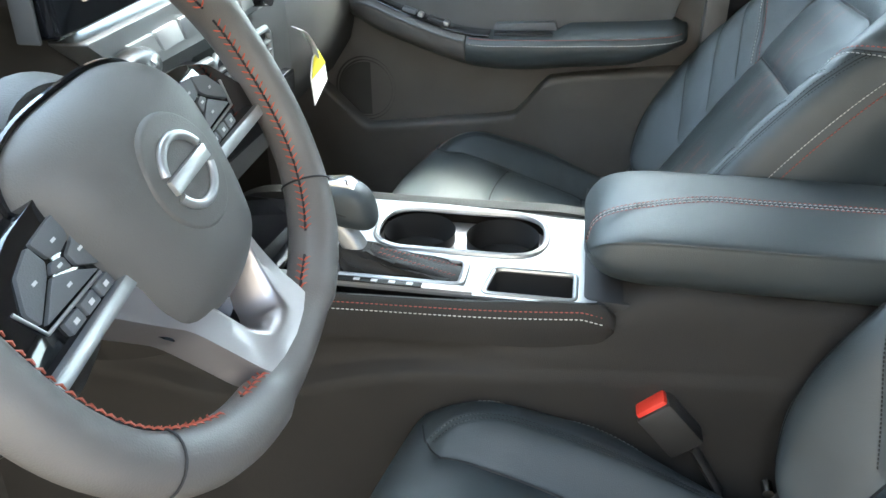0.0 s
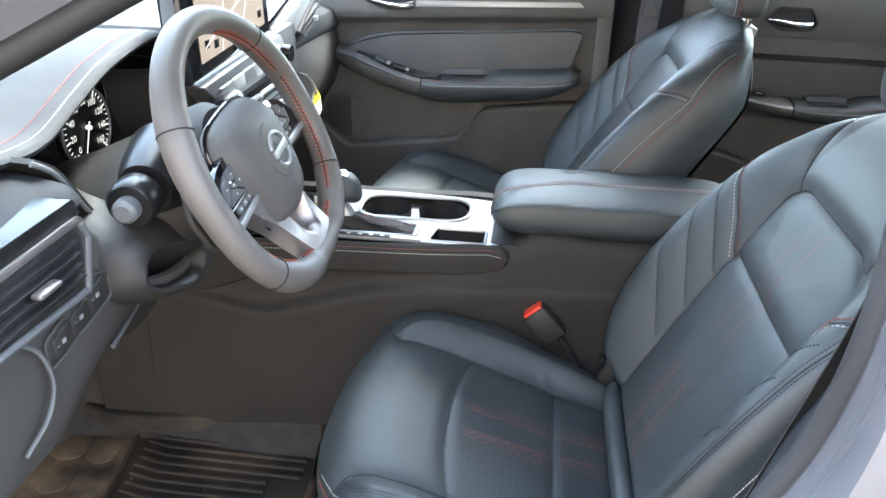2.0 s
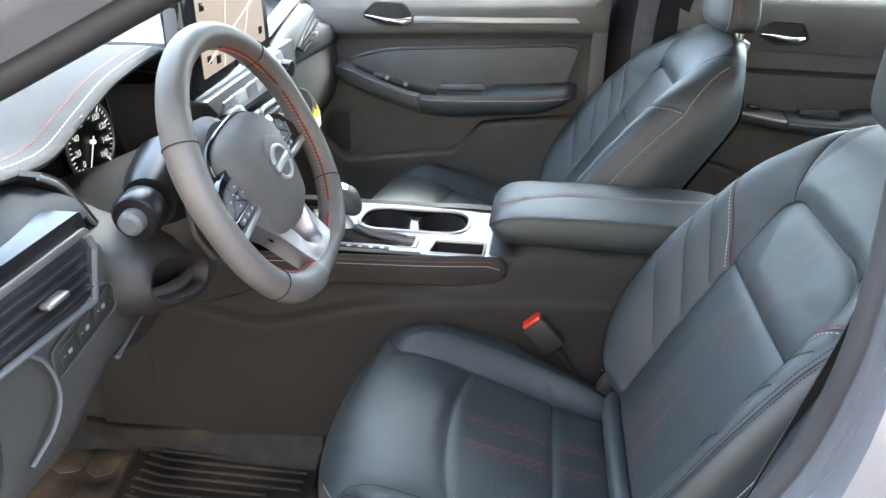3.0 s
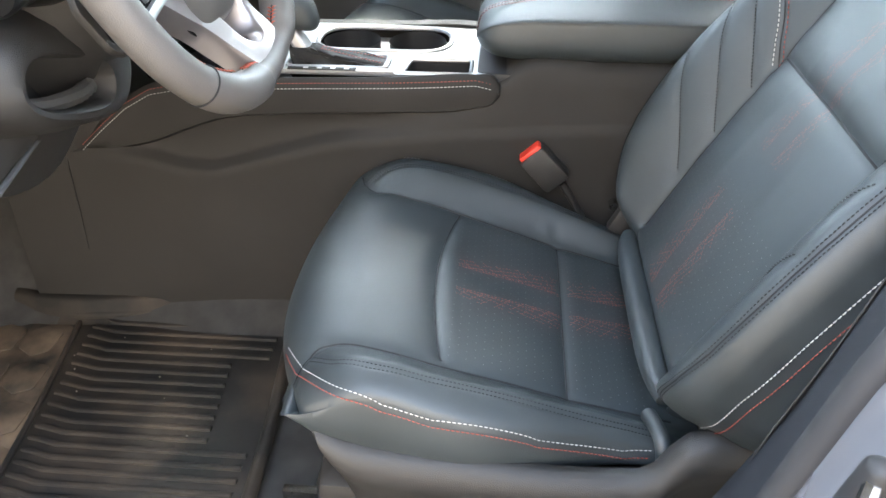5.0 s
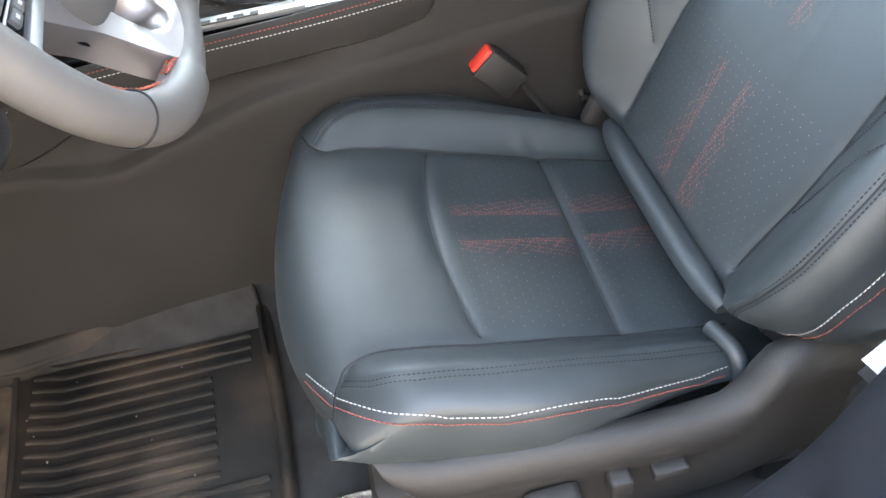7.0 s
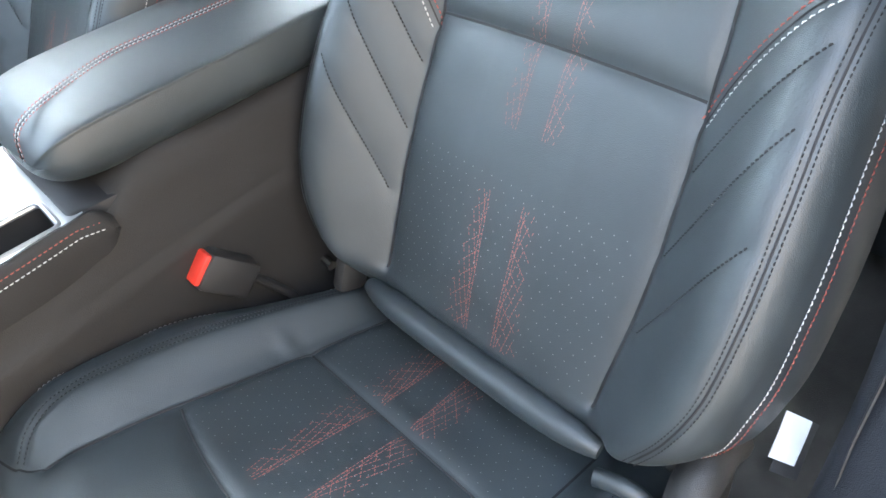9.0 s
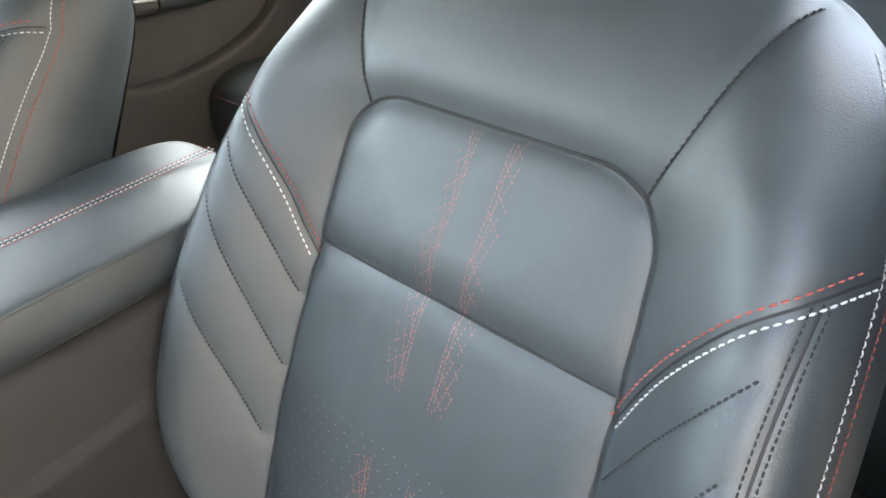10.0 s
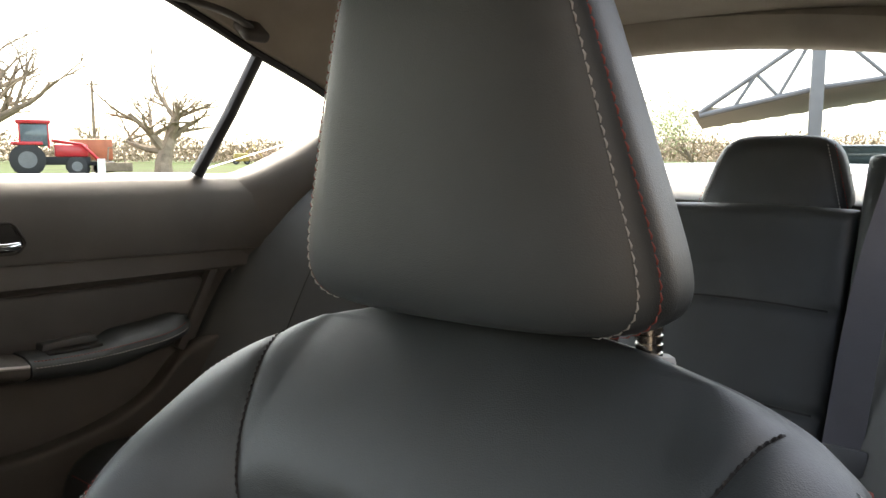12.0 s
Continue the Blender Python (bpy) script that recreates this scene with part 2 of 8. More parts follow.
def stitching(name, pts, out, mat, parent, pitch=0.0052, fill=0.68, r=0.00062, slant=0.0, label=""):
    """A row of thread stitches along pts, lying on a surface whose outward directions are out."""
    pts = np.array(pts, float)
    run = np.concatenate([[0], np.cumsum(np.linalg.norm(np.diff(pts, axis=0), axis=1))])
    total = run[-1]
    out = np.array(out, float)
    if out.ndim == 1:
        out = np.repeat(out[None], len(pts), axis=0)

    def at(x):
        return (np.array([np.interp(x, run, pts[:, c]) for c in range(3)]), np.array([np.interp(x, run, out[:, c]) for c in range(3)]))
    verts, faces = [], []
    x = pitch / 2
    while x < total - pitch / 2:
        a, n = at(x - pitch * fill / 2)
        b, _ = at(x + pitch * fill / 2)
        d = (b - a) / max(np.linalg.norm(b - a), 1e-9)
        n = n / np.linalg.norm(n)
        w = np.cross(n, d)
        a, b = a - w * slant, b + w * slant
        k = len(verts)
        mid = (a + b) / 2 + n * r * 0.9
        for p, q in ((a, 0.55), (mid, 1.0), (b, 0.55)):
            verts += [p + w * r * q, p + n * r * 1.1 * q, p - w * r * q]
        for i in (0, 3):
            faces += [(k + i, k + i + 3, k + i + 4, k + i + 1), (k + i + 1, k + i + 4, k + i + 5, k + i + 2)]
        faces += [(k, k + 1, k + 2), (k + 8, k + 7, k + 6)]
        x += pitch
    return tagged(surface(name, verts, faces, mat, parent, label), kind="stuff")


# ---- seats ----
LEAN_BACK = radians(28)
BACK_FOOT = np.array((0.25, 0.0, 0.595))
BACK_UP = np.array((math.sin(LEAN_BACK), 0.0, math.cos(LEAN_BACK)))
BACK_OUT = np.array((-math.cos(LEAN_BACK), 0.0, math.sin(LEAN_BACK)))
back_half = hermite([-0.08, -0.03, -0.005, 0.03, 0.09, 0.17, 0.27, 0.36, 0.41, 0.448, 0.477, 0.507, 0.525, 0.538, 0.546, 0.550],
                    [0.13, 0.155, 0.200, 0.238, 0.260, 0.265, 0.258, 0.248, 0.240, 0.227, 0.213, 0.188, 0.160, 0.120, 0.078, 0.030])
back_insert = hermite([-0.08, 0.0, 0.12, 0.27, 0.36, 0.42, 0.56], [0.138, 0.138, 0.146, 0.142, 0.136, 0.128, 0.125])
back_bolster = hermite([-0.08, 0.0, 0.06, 0.15, 0.27, 0.36, 0.45, 0.55], [0.022, 0.048, 0.070, 0.079, 0.071, 0.053, 0.020, 0.0])
SEAM_TOP = [(0.120, 0.396), (0.134, 0.43), (0.147, 0.468), (0.161, 0.502), (0.168, 0.514)]
SEAM_SLASH = [(0.143, 0.262), (0.168, 0.310), (0.201, 0.353), (0.227, 0.377), (0.243, 0.394)]
SEAM_DOUBLE = [(0.196, 0.004), (0.223, 0.05), (0.239, 0.10), (0.243, 0.17), (0.240, 0.24), (0.235, 0.30), (0.231, 0.378)]
QUILTS = [[(0.222, 0.338), (0.182, 0.279), (0.149, 0.224)], [(0.224, 0.287), (0.190, 0.226), (0.152, 0.158)], [(0.228, 0.211), (0.194, 0.155), (0.154, 0.090)]]


def insert_edge(y, s):
    """Signed distance from the outline of the backrest's centre panel."""
    half = back_insert(s)
    r = 0.050
    qy, qs = np.abs(y) - (half - r), np.abs(s - 0.18) - (0.226 - r)
    return np.hypot(np.maximum(qy, 0), np.maximum(qs, 0)) + np.minimum(np.maximum(qy, qs), 0) - r


def back_height(y, s):
    y, s = np.asarray(y, float), np.asarray(s, float)
    ay = np.abs(y)
    half, inner, bol = back_half(s), back_insert(s), back_bolster(s)
    q = np.clip((ay - inner) / np.maximum(half - inner, 1e-3), 0, 1)
    q = np.where(half > inner + 0.02, q, np.clip(ay / half, 0, 1) ** 6)
    crown = step(0.36, 0.48, s)
    start = 0.48 - 0.30 * crown
    e = np.clip((q - start) / (1 - start), 0, 1)
    fall = (1 - crown) * (1 - np.sqrt(np.maximum(1 - e * e, 0))) + crown * e ** 2.6
    h = bol * np.clip(step(-0.25, 0.92, q) * 1.14 - 0.14, 0, 1) - (0.020 + 0.039 * step(0.50, 0.36, s)) * fall
    d = insert_edge(y, s)
    h = h + 0.008 * np.clip(-d / 0.09, 0, 1)
    h = h + 0.004 * step(0.0, 0.03, d) * step(0.36, 0.42, s)
    h = h - 0.0058 * np.exp(-np.abs(d) / 0.0085) * step(-0.002, 0.012, s)
    inside = step(0.004, -0.012, d)
    fold = s - 0.277 - 0.004 * (1 - (y / 0.14) ** 2)
    h = h - inside * 0.0062 * np.exp(-np.abs(fold) / 0.0090) + inside * 0.0018 * np.exp(-((fold - 0.03) / 0.025) ** 2)
    h = h - (0.032 + 0.040 * np.clip(ay / 0.2, 0, 1) ** 2) * np.clip((s - 0.40) / 0.15, 0, 1) ** 2.4
    h = h - 0.030 * step(0.004, -0.05, s) - 0.030 * step(0.030, -0.03, s) ** 2 * step(0.0, 0.5, q)
    for seam, deep, wide in ((SEAM_TOP, 0.0036, 0.0030), (SEAM_SLASH, 0.0030, 0.0032), (SEAM_DOUBLE, 0.0030, 0.0030)):
        h = h - deep * np.exp(-near_line(ay, s, seam) / (2.0 * wide))
    for quilt in QUILTS:
        h = h - 0.0026 * np.exp(-near_line(ay, s, quilt) / 0.0075)
    wrinkle = 0.0004 * np.sin(140 * (s - 0.3) + 60 * ay) * np.exp(-((ay - 0.150) / 0.016) ** 2) * step(0.2, 0.26, s) * step(0.40, 0.34, s)
    return h + wrinkle


def on_back(pts, sign=1, lift=0.0004):
    """World points and outward directions on the backrest for (y, s) pairs."""
    p = curve(pts, max(8, int(length(pts) / 0.004)))
    y, s = p[:, 0] * sign, p[:, 1]
    h = back_height(y, s)
    e = 0.002
    ny = -(back_height(y + e, s) - back_height(y - e, s)) / (2 * e)
    ns = -(back_height(y, s + e) - back_height(y, s - e)) / (2 * e)
    n = BACK_OUT[None] + ns[:, None] * BACK_UP[None] + ny[:, None] * np.array((0, 1.0, 0))[None]
    n = n / np.linalg.norm(n, axis=1)[:, None]
    w = BACK_FOOT + s[:, None] * BACK_UP + h[:, None] * BACK_OUT
    w[:, 1] += y
    return w + n * lift, n


def offset_line(pts, by):
    p = curve(pts, 30)
    d = np.gradient(p, axis=0)
    d /= np.linalg.norm(d, axis=1)[:, None]
    return p + np.stack([-d[:, 1], d[:, 0]], axis=1) * by


def seam_strip(name, pts, outs, half, mat, parent):
    """The dark gap of a seam: a narrow ribbon in the crease."""
    d = np.gradient(pts, axis=0)
    w = np.cross(outs, d)
    w = w / np.linalg.norm(w, axis=1)[:, None] * half
    verts = list(pts + w) + list(pts + outs * half * 0.4) + list(pts - w)
    n = len(pts)
    return surface(name, verts, [(r * n + i, r * n + i + 1, (r + 1) * n + i + 1, (r + 1) * n + i) for r in (0, 1) for i in range(n - 1)], mat, parent)


def dots(name, centres, outs, r, mat, parent, label=""):
    verts, faces = [], []
    for c, n in zip(centres, outs):
        a = np.cross(n, (0, 1.0, 0.02))
        a /= np.linalg.norm(a)
        b = np.cross(n, a)
        k = len(verts)
        verts += [c + (a * math.cos(t) + b * math.sin(t)) * r for t in (i * math.pi / 3 for i in range(6))]
        faces.append(tuple(range(k, k + 6)))
    return tagged(surface(name, verts, faces, mat, parent, label), kind="stuff")


def lattice(y0, y1, w0, w1, s0, s1):
    """Dashed thread lines in a band beside its inner edge y0 to y1, as wide as w0 to w1: pairs of (y, s) ends."""
    rnd = random.Random(5)
    way = math.copysign(1, w0)
    lines = [(0.0, s0, 0.0, 1.0), (0.0035, s0, 0.0, 1.0)]
    lines += [(0.0, s0 + 0.0165 * k, 0.72, -0.69) for k in range(1, 13)]
    lines += [(0.0, s0 - 0.07 + 0.026 * k, 0.26, 0.966) for k in range(10)]
    out = []
    for u0, v0, du, dv in lines:
        for j in range(60):
            d = 0.0042 * j
            u, v = u0 + du * d, v0 + dv * d
            f = (v - s0) / (s1 - s0)
            if not 0 <= f <= 1:
                continue
            wide = abs(w0 + (w1 - w0) * f)
            if u > wide or rnd.random() < 0.75 * (u / wide) ** 2.5:
                continue
            u2, v2 = u + du * 0.0028, v + dv * 0.0028
            c, c2 = y0 + (y1 - y0) * f, y0 + (y1 - y0) * (v2 - s0) / (s1 - s0)
            out.append(((c + way * u, v), (c2 + way * u2, v2)))
    return out


def beside(ob, line, way, gap):
    """A line at an even gap from another, on the mesh of ob, and its outward directions."""
    co = np.array([v.co[:] for v in ob.data.vertices])
    no = np.array([v.normal[:] for v in ob.data.vertices])
    at, outs = [], []
    for p, d in zip(line, way):
        d = d / np.linalg.norm(d)
        for _ in range(4):
            q = p + d * gap
            k = int(np.argmin(((co - q) ** 2).sum(axis=1)))
            q = q - no[k] * np.dot(q - co[k], no[k]) + no[k] * 0.0008
            d = (q - p) / max(np.linalg.norm(q - p), 1e-9)
        at.append(q)
        outs.append(no[k])
    return np.array(at), np.array(outs)


cush_profile = curve([(-0.085, 0.492), (-0.125, 0.500), (-0.158, 0.518), (-0.182, 0.546), (-0.191, 0.578), (-0.176, 0.604), (-0.145, 0.621), (-0.10, 0.626),
                      (-0.05, 0.617), (0.0, 0.602), (0.07, 0.580), (0.14, 0.557), (0.20, 0.540), (0.29, 0.515)], 190)
cush_bolster = hermite([-0.20, -0.15, -0.10, 0.0, 0.10, 0.20, 0.28], [0.0, 0.006, 0.018, 0.030, 0.032, 0.026, 0.012])
CUSH_SEAM = [(-0.138, 0.205), (-0.130, 0.178), (-0.112, 0.158), (-0.06, 0.155), (0.0, 0.154), (0.08, 0.149), (0.16, 0.146), (0.26, 0.140)]
CUSH_DOUBLE = [(-0.125, 0.178), (-0.100, 0.196), (-0.06, 0.206), (0.0, 0.208), (0.08, 0.204), (0.16, 0.198), (0.235, 0.188)]


def cush_half(x):
    return 0.240 + 0.0065 * np.exp(-((np.asarray(x) - 0.04) / 0.07) ** 2) - 0.032 * step(0.03, 0.25, x)


def cush_point(px, pz, y):
    """A point of the cushion's skin; px, pz from its long profile."""
    ay = np.abs(y)
    half = cush_half(px)
    q = np.clip((ay - 0.150) / (half - 0.150), 0, 1)
    e = np.clip((q - 0.55) / 0.45, 0, 1)
    x = px + np.where(y < 0, 0.75, 0.40) * y * y * step(0.02, -0.18, px)
    top = step(-0.20, -0.12, x)
    d = near_line(x, ay, CUSH_SEAM)
    h = cush_bolster(px) * step(0, 0.6, q) - 0.016 * (1 - np.sqrt(np.maximum(1 - e * e, 0)))
    inside = step(0.152, 0.140, ay)
    h = h - top * 0.0050 * np.exp(-d / 0.0085)
    ab = x + 0.012 - 0.8 * y * y
    cd = x - 0.143
    h = h - inside * 0.0058 * (np.exp(-np.abs(ab) / 0.0085) + np.exp(-np.abs(cd) / 0.0085))
    puff = np.exp(-((ab - 0.016) / 0.014) ** 2) + np.exp(-((cd - 0.016) / 0.014) ** 2) + 0.6 * np.exp(-((ab + 0.016) / 0.016) ** 2)
    h = h + inside * 0.0022 * puff * np.clip(1 - (y / 0.15) ** 4, 0, 1)
    for off in (-0.0028, 0.0028):
        h = h - 0.0016 * np.exp(-((near_line(x, ay + off, CUSH_DOUBLE)) / 0.0022) ** 2) * top
    h = h + 0.0012 * np.sin(x * 160) * np.exp(-((ay - 0.162) / 0.012) ** 2) * np.exp(-((x - 0.13) / 0.02) ** 2)
    return x, pz + h * (0.25 + 0.75 * top)


CUSH_PIPE = [(-0.160, 0.145), (-0.141, 0.176), (-0.118, 0.205), (-0.083, 0.231), (-0.041, 0.2415), (0.0, 0.2450), (0.041, 0.2440), (0.101, 0.2350), (0.168, 0.2195), (0.226, 0.2060)]
_front = int(np.argmin(cush_profile[:, 0])) + 1
_cx, _cz = cush_profile[_front:, 0], cush_profile[_front:, 1]


def on_cushion(pts, sign=1, lift=0.0004):
    p = curve(pts, max(8, int(length(pts) / 0.004)))

    def place(x, y):
        px = x.copy()
        for _ in range(12):
            gx, _z = cush_point(px, np.interp(px, _cx, _cz), y)
            px = px + (x - gx)
        gx, gz = cush_point(px, np.interp(px, _cx, _cz), y)
        return np.stack([gx, y, gz], axis=1)
    x, y = p[:, 0], p[:, 1] * sign
    w = place(x, y)
    tx, ty = place(x + 0.002, y) - w, place(x, y + 0.002) - w
    n = np.cross(tx, ty)
    n /= np.linalg.norm(n, axis=1)[:, None]
    return w + n * lift, n


def build_seat(name, label):
    seat = thing(name, label, "car seat", "front seats")
    # backrest skin
    ss = np.concatenate([np.linspace(-0.08, 0.50, 180), 0.50 + 0.05 * np.sin(np.linspace(0.03, math.pi / 2, 40))])
    us = np.linspace(-1, 1, 190)
    rings = []
    for s in ss:
        half = float(back_half(s))
        y = us * half
        h = back_height(y, np.full_like(y, s))
        he = min(h[0], h[-1])
        deep = -0.115 + 0.06 * float(step(0.42, 0.55, s))
        ring = [(yy, hh) for yy, hh in zip(y, h)]
        for k in range(1, 9):
            t = k / 9
            ring.append((half * (1 + 0.075 * math.sin(math.pi * t)) - half * 0.10 * t, he + (deep - he) * t))
        for k in range(1, 12):
            t = k / 12
            ring.append((half * 0.90 * (1 - 2 * t), deep - 0.014 * math.sin(math.pi * t)))
        for k in range(1, 9):
            t = 1 - k / 9
            ring.append((-half * (1 + 0.075 * math.sin(math.pi * t)) + half * 0.10 * t, he + (deep - he) * t))
        rings.append([BACK_FOOT + s * BACK_UP + h_ * BACK_OUT + np.array((0, y_, 0)) for y_, h_ in ring])
    back = loft("backrest", rings, LEATHER, seat, sharp=80)
    # leather roll between backrest and cushion
    bm = bmesh.new()
    roll = [(0.234 + 0.006 * (abs(y) / 0.15) ** 4, y, 0.576 - 0.004 * (abs(y) / 0.15) ** 4) for y in np.linspace(-0.158, 0.158, 31)]
    tube(bm, roll, [0.0155 * (1 - 0.45 * (abs(y) / 0.158) ** 6) for y in np.linspace(-0.158, 0.158, 31)], 20)
    part("leather_roll", bm, LEATHER, seat)
    # rear shell in cloth
    rr = []
    for s in np.linspace(-0.02, 0.50, 24):
        half = float(back_half(s)) * 0.84
        deep = -0.117 + 0.06 * float(step(0.42, 0.55, s))
        rr.append([BACK_FOOT + s * BACK_UP + (deep - 0.020 * math.cos(math.pi * u / 2) - 0.004 * (abs(u) < 0.98)) * BACK_OUT + np.array((0, u * half, 0)) for u in np.linspace(-1, 1, 17)])
    loft("back_shell", rr, SUEDE, seat, closed=False, caps=False)
    arc = [(float(back_insert(0.356)) - 0.05 * (1 - math.cos(t)), 0.356 + 0.05 * math.sin(t)) for t in np.linspace(0.1, math.pi / 2, 8)]
    rim_line = [(float(back_insert(s)), s) for s in np.linspace(0.006, 0.35, 24)] + arc + [(y, 0.406) for y in (0.05, 0.02, 0.0)]
    seam_strip("seam", *on_back([(y, 0.277 + 0.004 * (1 - (y / 0.14) ** 2)) for y in np.linspace(-0.139, 0.139, 13)], 1, 0.0020), 0.0012, DARK_THREAD, back)
    for sign in (1, -1):
        seam_strip("seam", *on_back(rim_line, sign, 0.0018), 0.0014, DARK_THREAD, back)
        for line in (SEAM_SLASH, SEAM_DOUBLE, SEAM_TOP):
            seam_strip("seam", *on_back(line, sign, 0.0009), 0.0008, DARK_THREAD, back)
        red, white = offset_line(SEAM_SLASH, 0.0046), offset_line(SEAM_SLASH, -0.0046)
        w, n = on_back(red, sign)
        stitching("red_stitching", w, n, RED_THREAD, back, 0.0056, r=0.0008)
        w, n = on_back(white, sign)
        stitching("white_stitching", w, n, WHITE_THREAD, back, 0.0056, r=0.0008)
        for by in (-0.0034, 0.0034):
            w, n = on_back(offset_line(SEAM_DOUBLE, by), sign)
            stitching("dark_stitching", w, n, DARK_THREAD, back, 0.0042)
        w, n = on_back(SEAM_TOP, sign, 0.0012)
        stitching("dark_stitching", w, n, DARK_THREAD, back, 0.0048, r=0.0009)
        for q in QUILTS:
            w, n = on_back(q, sign, 0.0009)
            stitching("dark_stitching", w, n, DARK_THREAD, back, 0.0040, r=0.0009)
        # piping along the outer edge: white thread in front, red thread behind it
        edge = np.linspace(-0.02, 0.50, 150)
        half = back_half(edge)
        h0 = np.array([float(back_height(b * 0.9999, s)) for b, s in zip(half, edge)])
        t = 0.001 / (0.115 + h0)
        y = sign * (half * (1 + 0.075 * np.sin(math.pi * t)) - half * 0.10 * t + 0.0004)
        w = BACK_FOOT + edge[:, None] * BACK_UP + (h0 - 0.001)[:, None] * BACK_OUT
        w[:, 1] += y
        stitching("white_stitching", w, np.array((0, sign, 0)) + BACK_OUT * 0.3, WHITE_THREAD, back, 0.0048, 0.80, r=0.00072)
        red, outs = beside(back, w, np.repeat((-BACK_OUT)[None], len(w), axis=0), 0.0105)
        stitching("red_stitching", red, outs, RED_THREAD, back, 0.0048, 0.80, r=0.00072)
    # fine thread lattice and perforations on the centre panel
    for y0, y1, w0, w1, s0, s1 in ((0.009, 0.021, 0.030, 0.014, 0.004, 0.142), (-0.024, -0.019, -0.031, -0.016, 0.004, 0.142), (0.012, 0.006, 0.021, 0.012, 0.205, 0.402), (-0.018, -0.022, -0.019, -0.012, 0.205, 0.402)):
        ends = lattice(y0, y1, w0, w1, s0, s1)
        verts, faces = [], []
        for a, b in ends:
            w, n = on_back([a, b], 1, 0.0003)
            p, q, nn = w[0], w[-1], n[0]
            sd = np.cross(nn, q - p)
            sd = sd / max(np.linalg.norm(sd), 1e-9) * (0.00030 if s0 < 0.1 else 0.00020)
            k = len(verts)
            verts += [p + sd, p - sd, q - sd, q + sd]
            faces.append((k, k + 1, k + 2, k + 3))
        tagged(surface("thread_lattice", verts, faces, RED_DIM, back), kind="stuff")
    pp = [(y + (0.006 if i % 2 else 0), s) for i, s in enumerate(np.arange(0.015, 0.165, 0.0095)) for y in np.arange(-0.126, 0.126, 0.012)]
    py, ps = np.array(pp).T
    w = BACK_FOOT + ps[:, None] * BACK_UP + (back_height(py, ps) + 0.0004)[:, None] * BACK_OUT
    w[:, 1] += py
    dots("perforation", w, np.repeat(BACK_OUT[None], len(w), 0), 0.0006, PRINT_DIM, back)

    # cushion skin
    ys = np.concatenate([np.linspace(-1, 1, 170)])
    rings = []
    for i, (px, pz) in enumerate(cush_profile):
        half = float(cush_half(px))
        if px < -0.10:
            half *= 0.50 + 0.50 * float(step(0.51, 0.620, pz))
        y = ys * half
        x, z = cush_point(np.full_like(y, px), np.full_like(y, pz), y)
        x = x + 0.034 * (np.abs(y) / 0.24) ** 3 * float(step(0.618, 0.575, pz)) * (px < -0.10)
        ring = list(zip(x, y, z))
        low = min(z[-1] - 0.003, float(np.interp(x[-1], [-0.14, -0.131, -0.114, -0.085, -0.054, 0.012], [0.605, 0.590, 0.565, 0.545, 0.530, 0.520])))
        tuck = 0.010 if i >= _front else 0.002
        left = [(x[-1], half - tuck * (k / 8) ** 2 + 0.005 * math.sin(math.pi * k / 8) * (i >= _front), z[-1] + (low - z[-1]) * k / 8) for k in range(1, 9)]
        left.append((x[-1], half - (0.06 if i >= _front else 0.01), low + (0.47 - low) * float(step(-0.11, -0.02, x[-1])) if i >= _front else low))
        right = [(a, -b, c) for a, b, c in reversed(left)]
        rings.append(ring + left + right)
    cushion = loft("cushion", rings, LEATHER, seat, sharp=80)
    for sign in (1, -1):
        for by in (-0.0032, 0.0032):
            w, n = on_cushion(offset_line(CUSH_DOUBLE, by), sign)
            stitching("dark_stitching", w, n, DARK_THREAD, cushion, 0.0042)
        w, n = on_cushion(CUSH_PIPE if sign < 0 else CUSH_PIPE[3:], sign, 0.0006)
        stitching("white_stitching", w, n, WHITE_THREAD, cushion, 0.0052, 0.70, r=0.0006)
        run = np.gradient(w, axis=0)
        side = np.stack([-run[:, 1] * -sign, run[:, 0] * -sign, 0 * run[:, 0]], axis=1) * -1
        side = side / np.linalg.norm(side, axis=1)[:, None]
        red, outs = beside(cushion, w, side * 0.5 + np.array((0, 0, -1.0)), 0.0085)
        stitching("red_stitching", red, outs, RED_THREAD, cushion, 0.0048, 0.80, r=0.0007)
        seam_strip("seam", *on_cushion(CUSH_SEAM, sign, 0.0017), 0.0011, DARK_THREAD, cushion)
    for at_x, bow in ((-0.012, 0.8), (0.143, 0.0)):
        seam_strip("seam", *on_cushion([(at_x + bow * y * y, y) for y in np.linspace(-0.147, 0.147, 13)], 1, 0.0018), 0.0011, DARK_THREAD, cushion)
    for y0, y1, w0, w1, s0, s1 in ((0.028, 0.033, 0.016, 0.032, 0.012, 0.138), (-0.016, -0.007, -0.016, -0.030, 0.012, 0.138), (0.034, 0.044, 0.032, 0.030, 0.152, 0.236), (-0.006, 0.009, -0.030, -0.028, 0.152, 0.236)):
        verts, faces = [], []
        for a, b in lattice(y0, y1, w0, w1, s0, s1):
            w, n = on_cushion([(a[1], a[0]), (b[1], b[0])], 1, 0.0003)
            p, q, nn = w[0], w[-1], n[0]
            sd = np.cross(nn, q - p)
            sd = sd / max(np.linalg.norm(sd), 1e-9) * 0.00032
            k = len(verts)
            verts += [p + sd, p - sd, q - sd, q + sd]
            faces.append((k, k + 1, k + 2, k + 3))
        tagged(surface("thread_lattice", verts, faces, RED_DIM, cushion), kind="stuff")
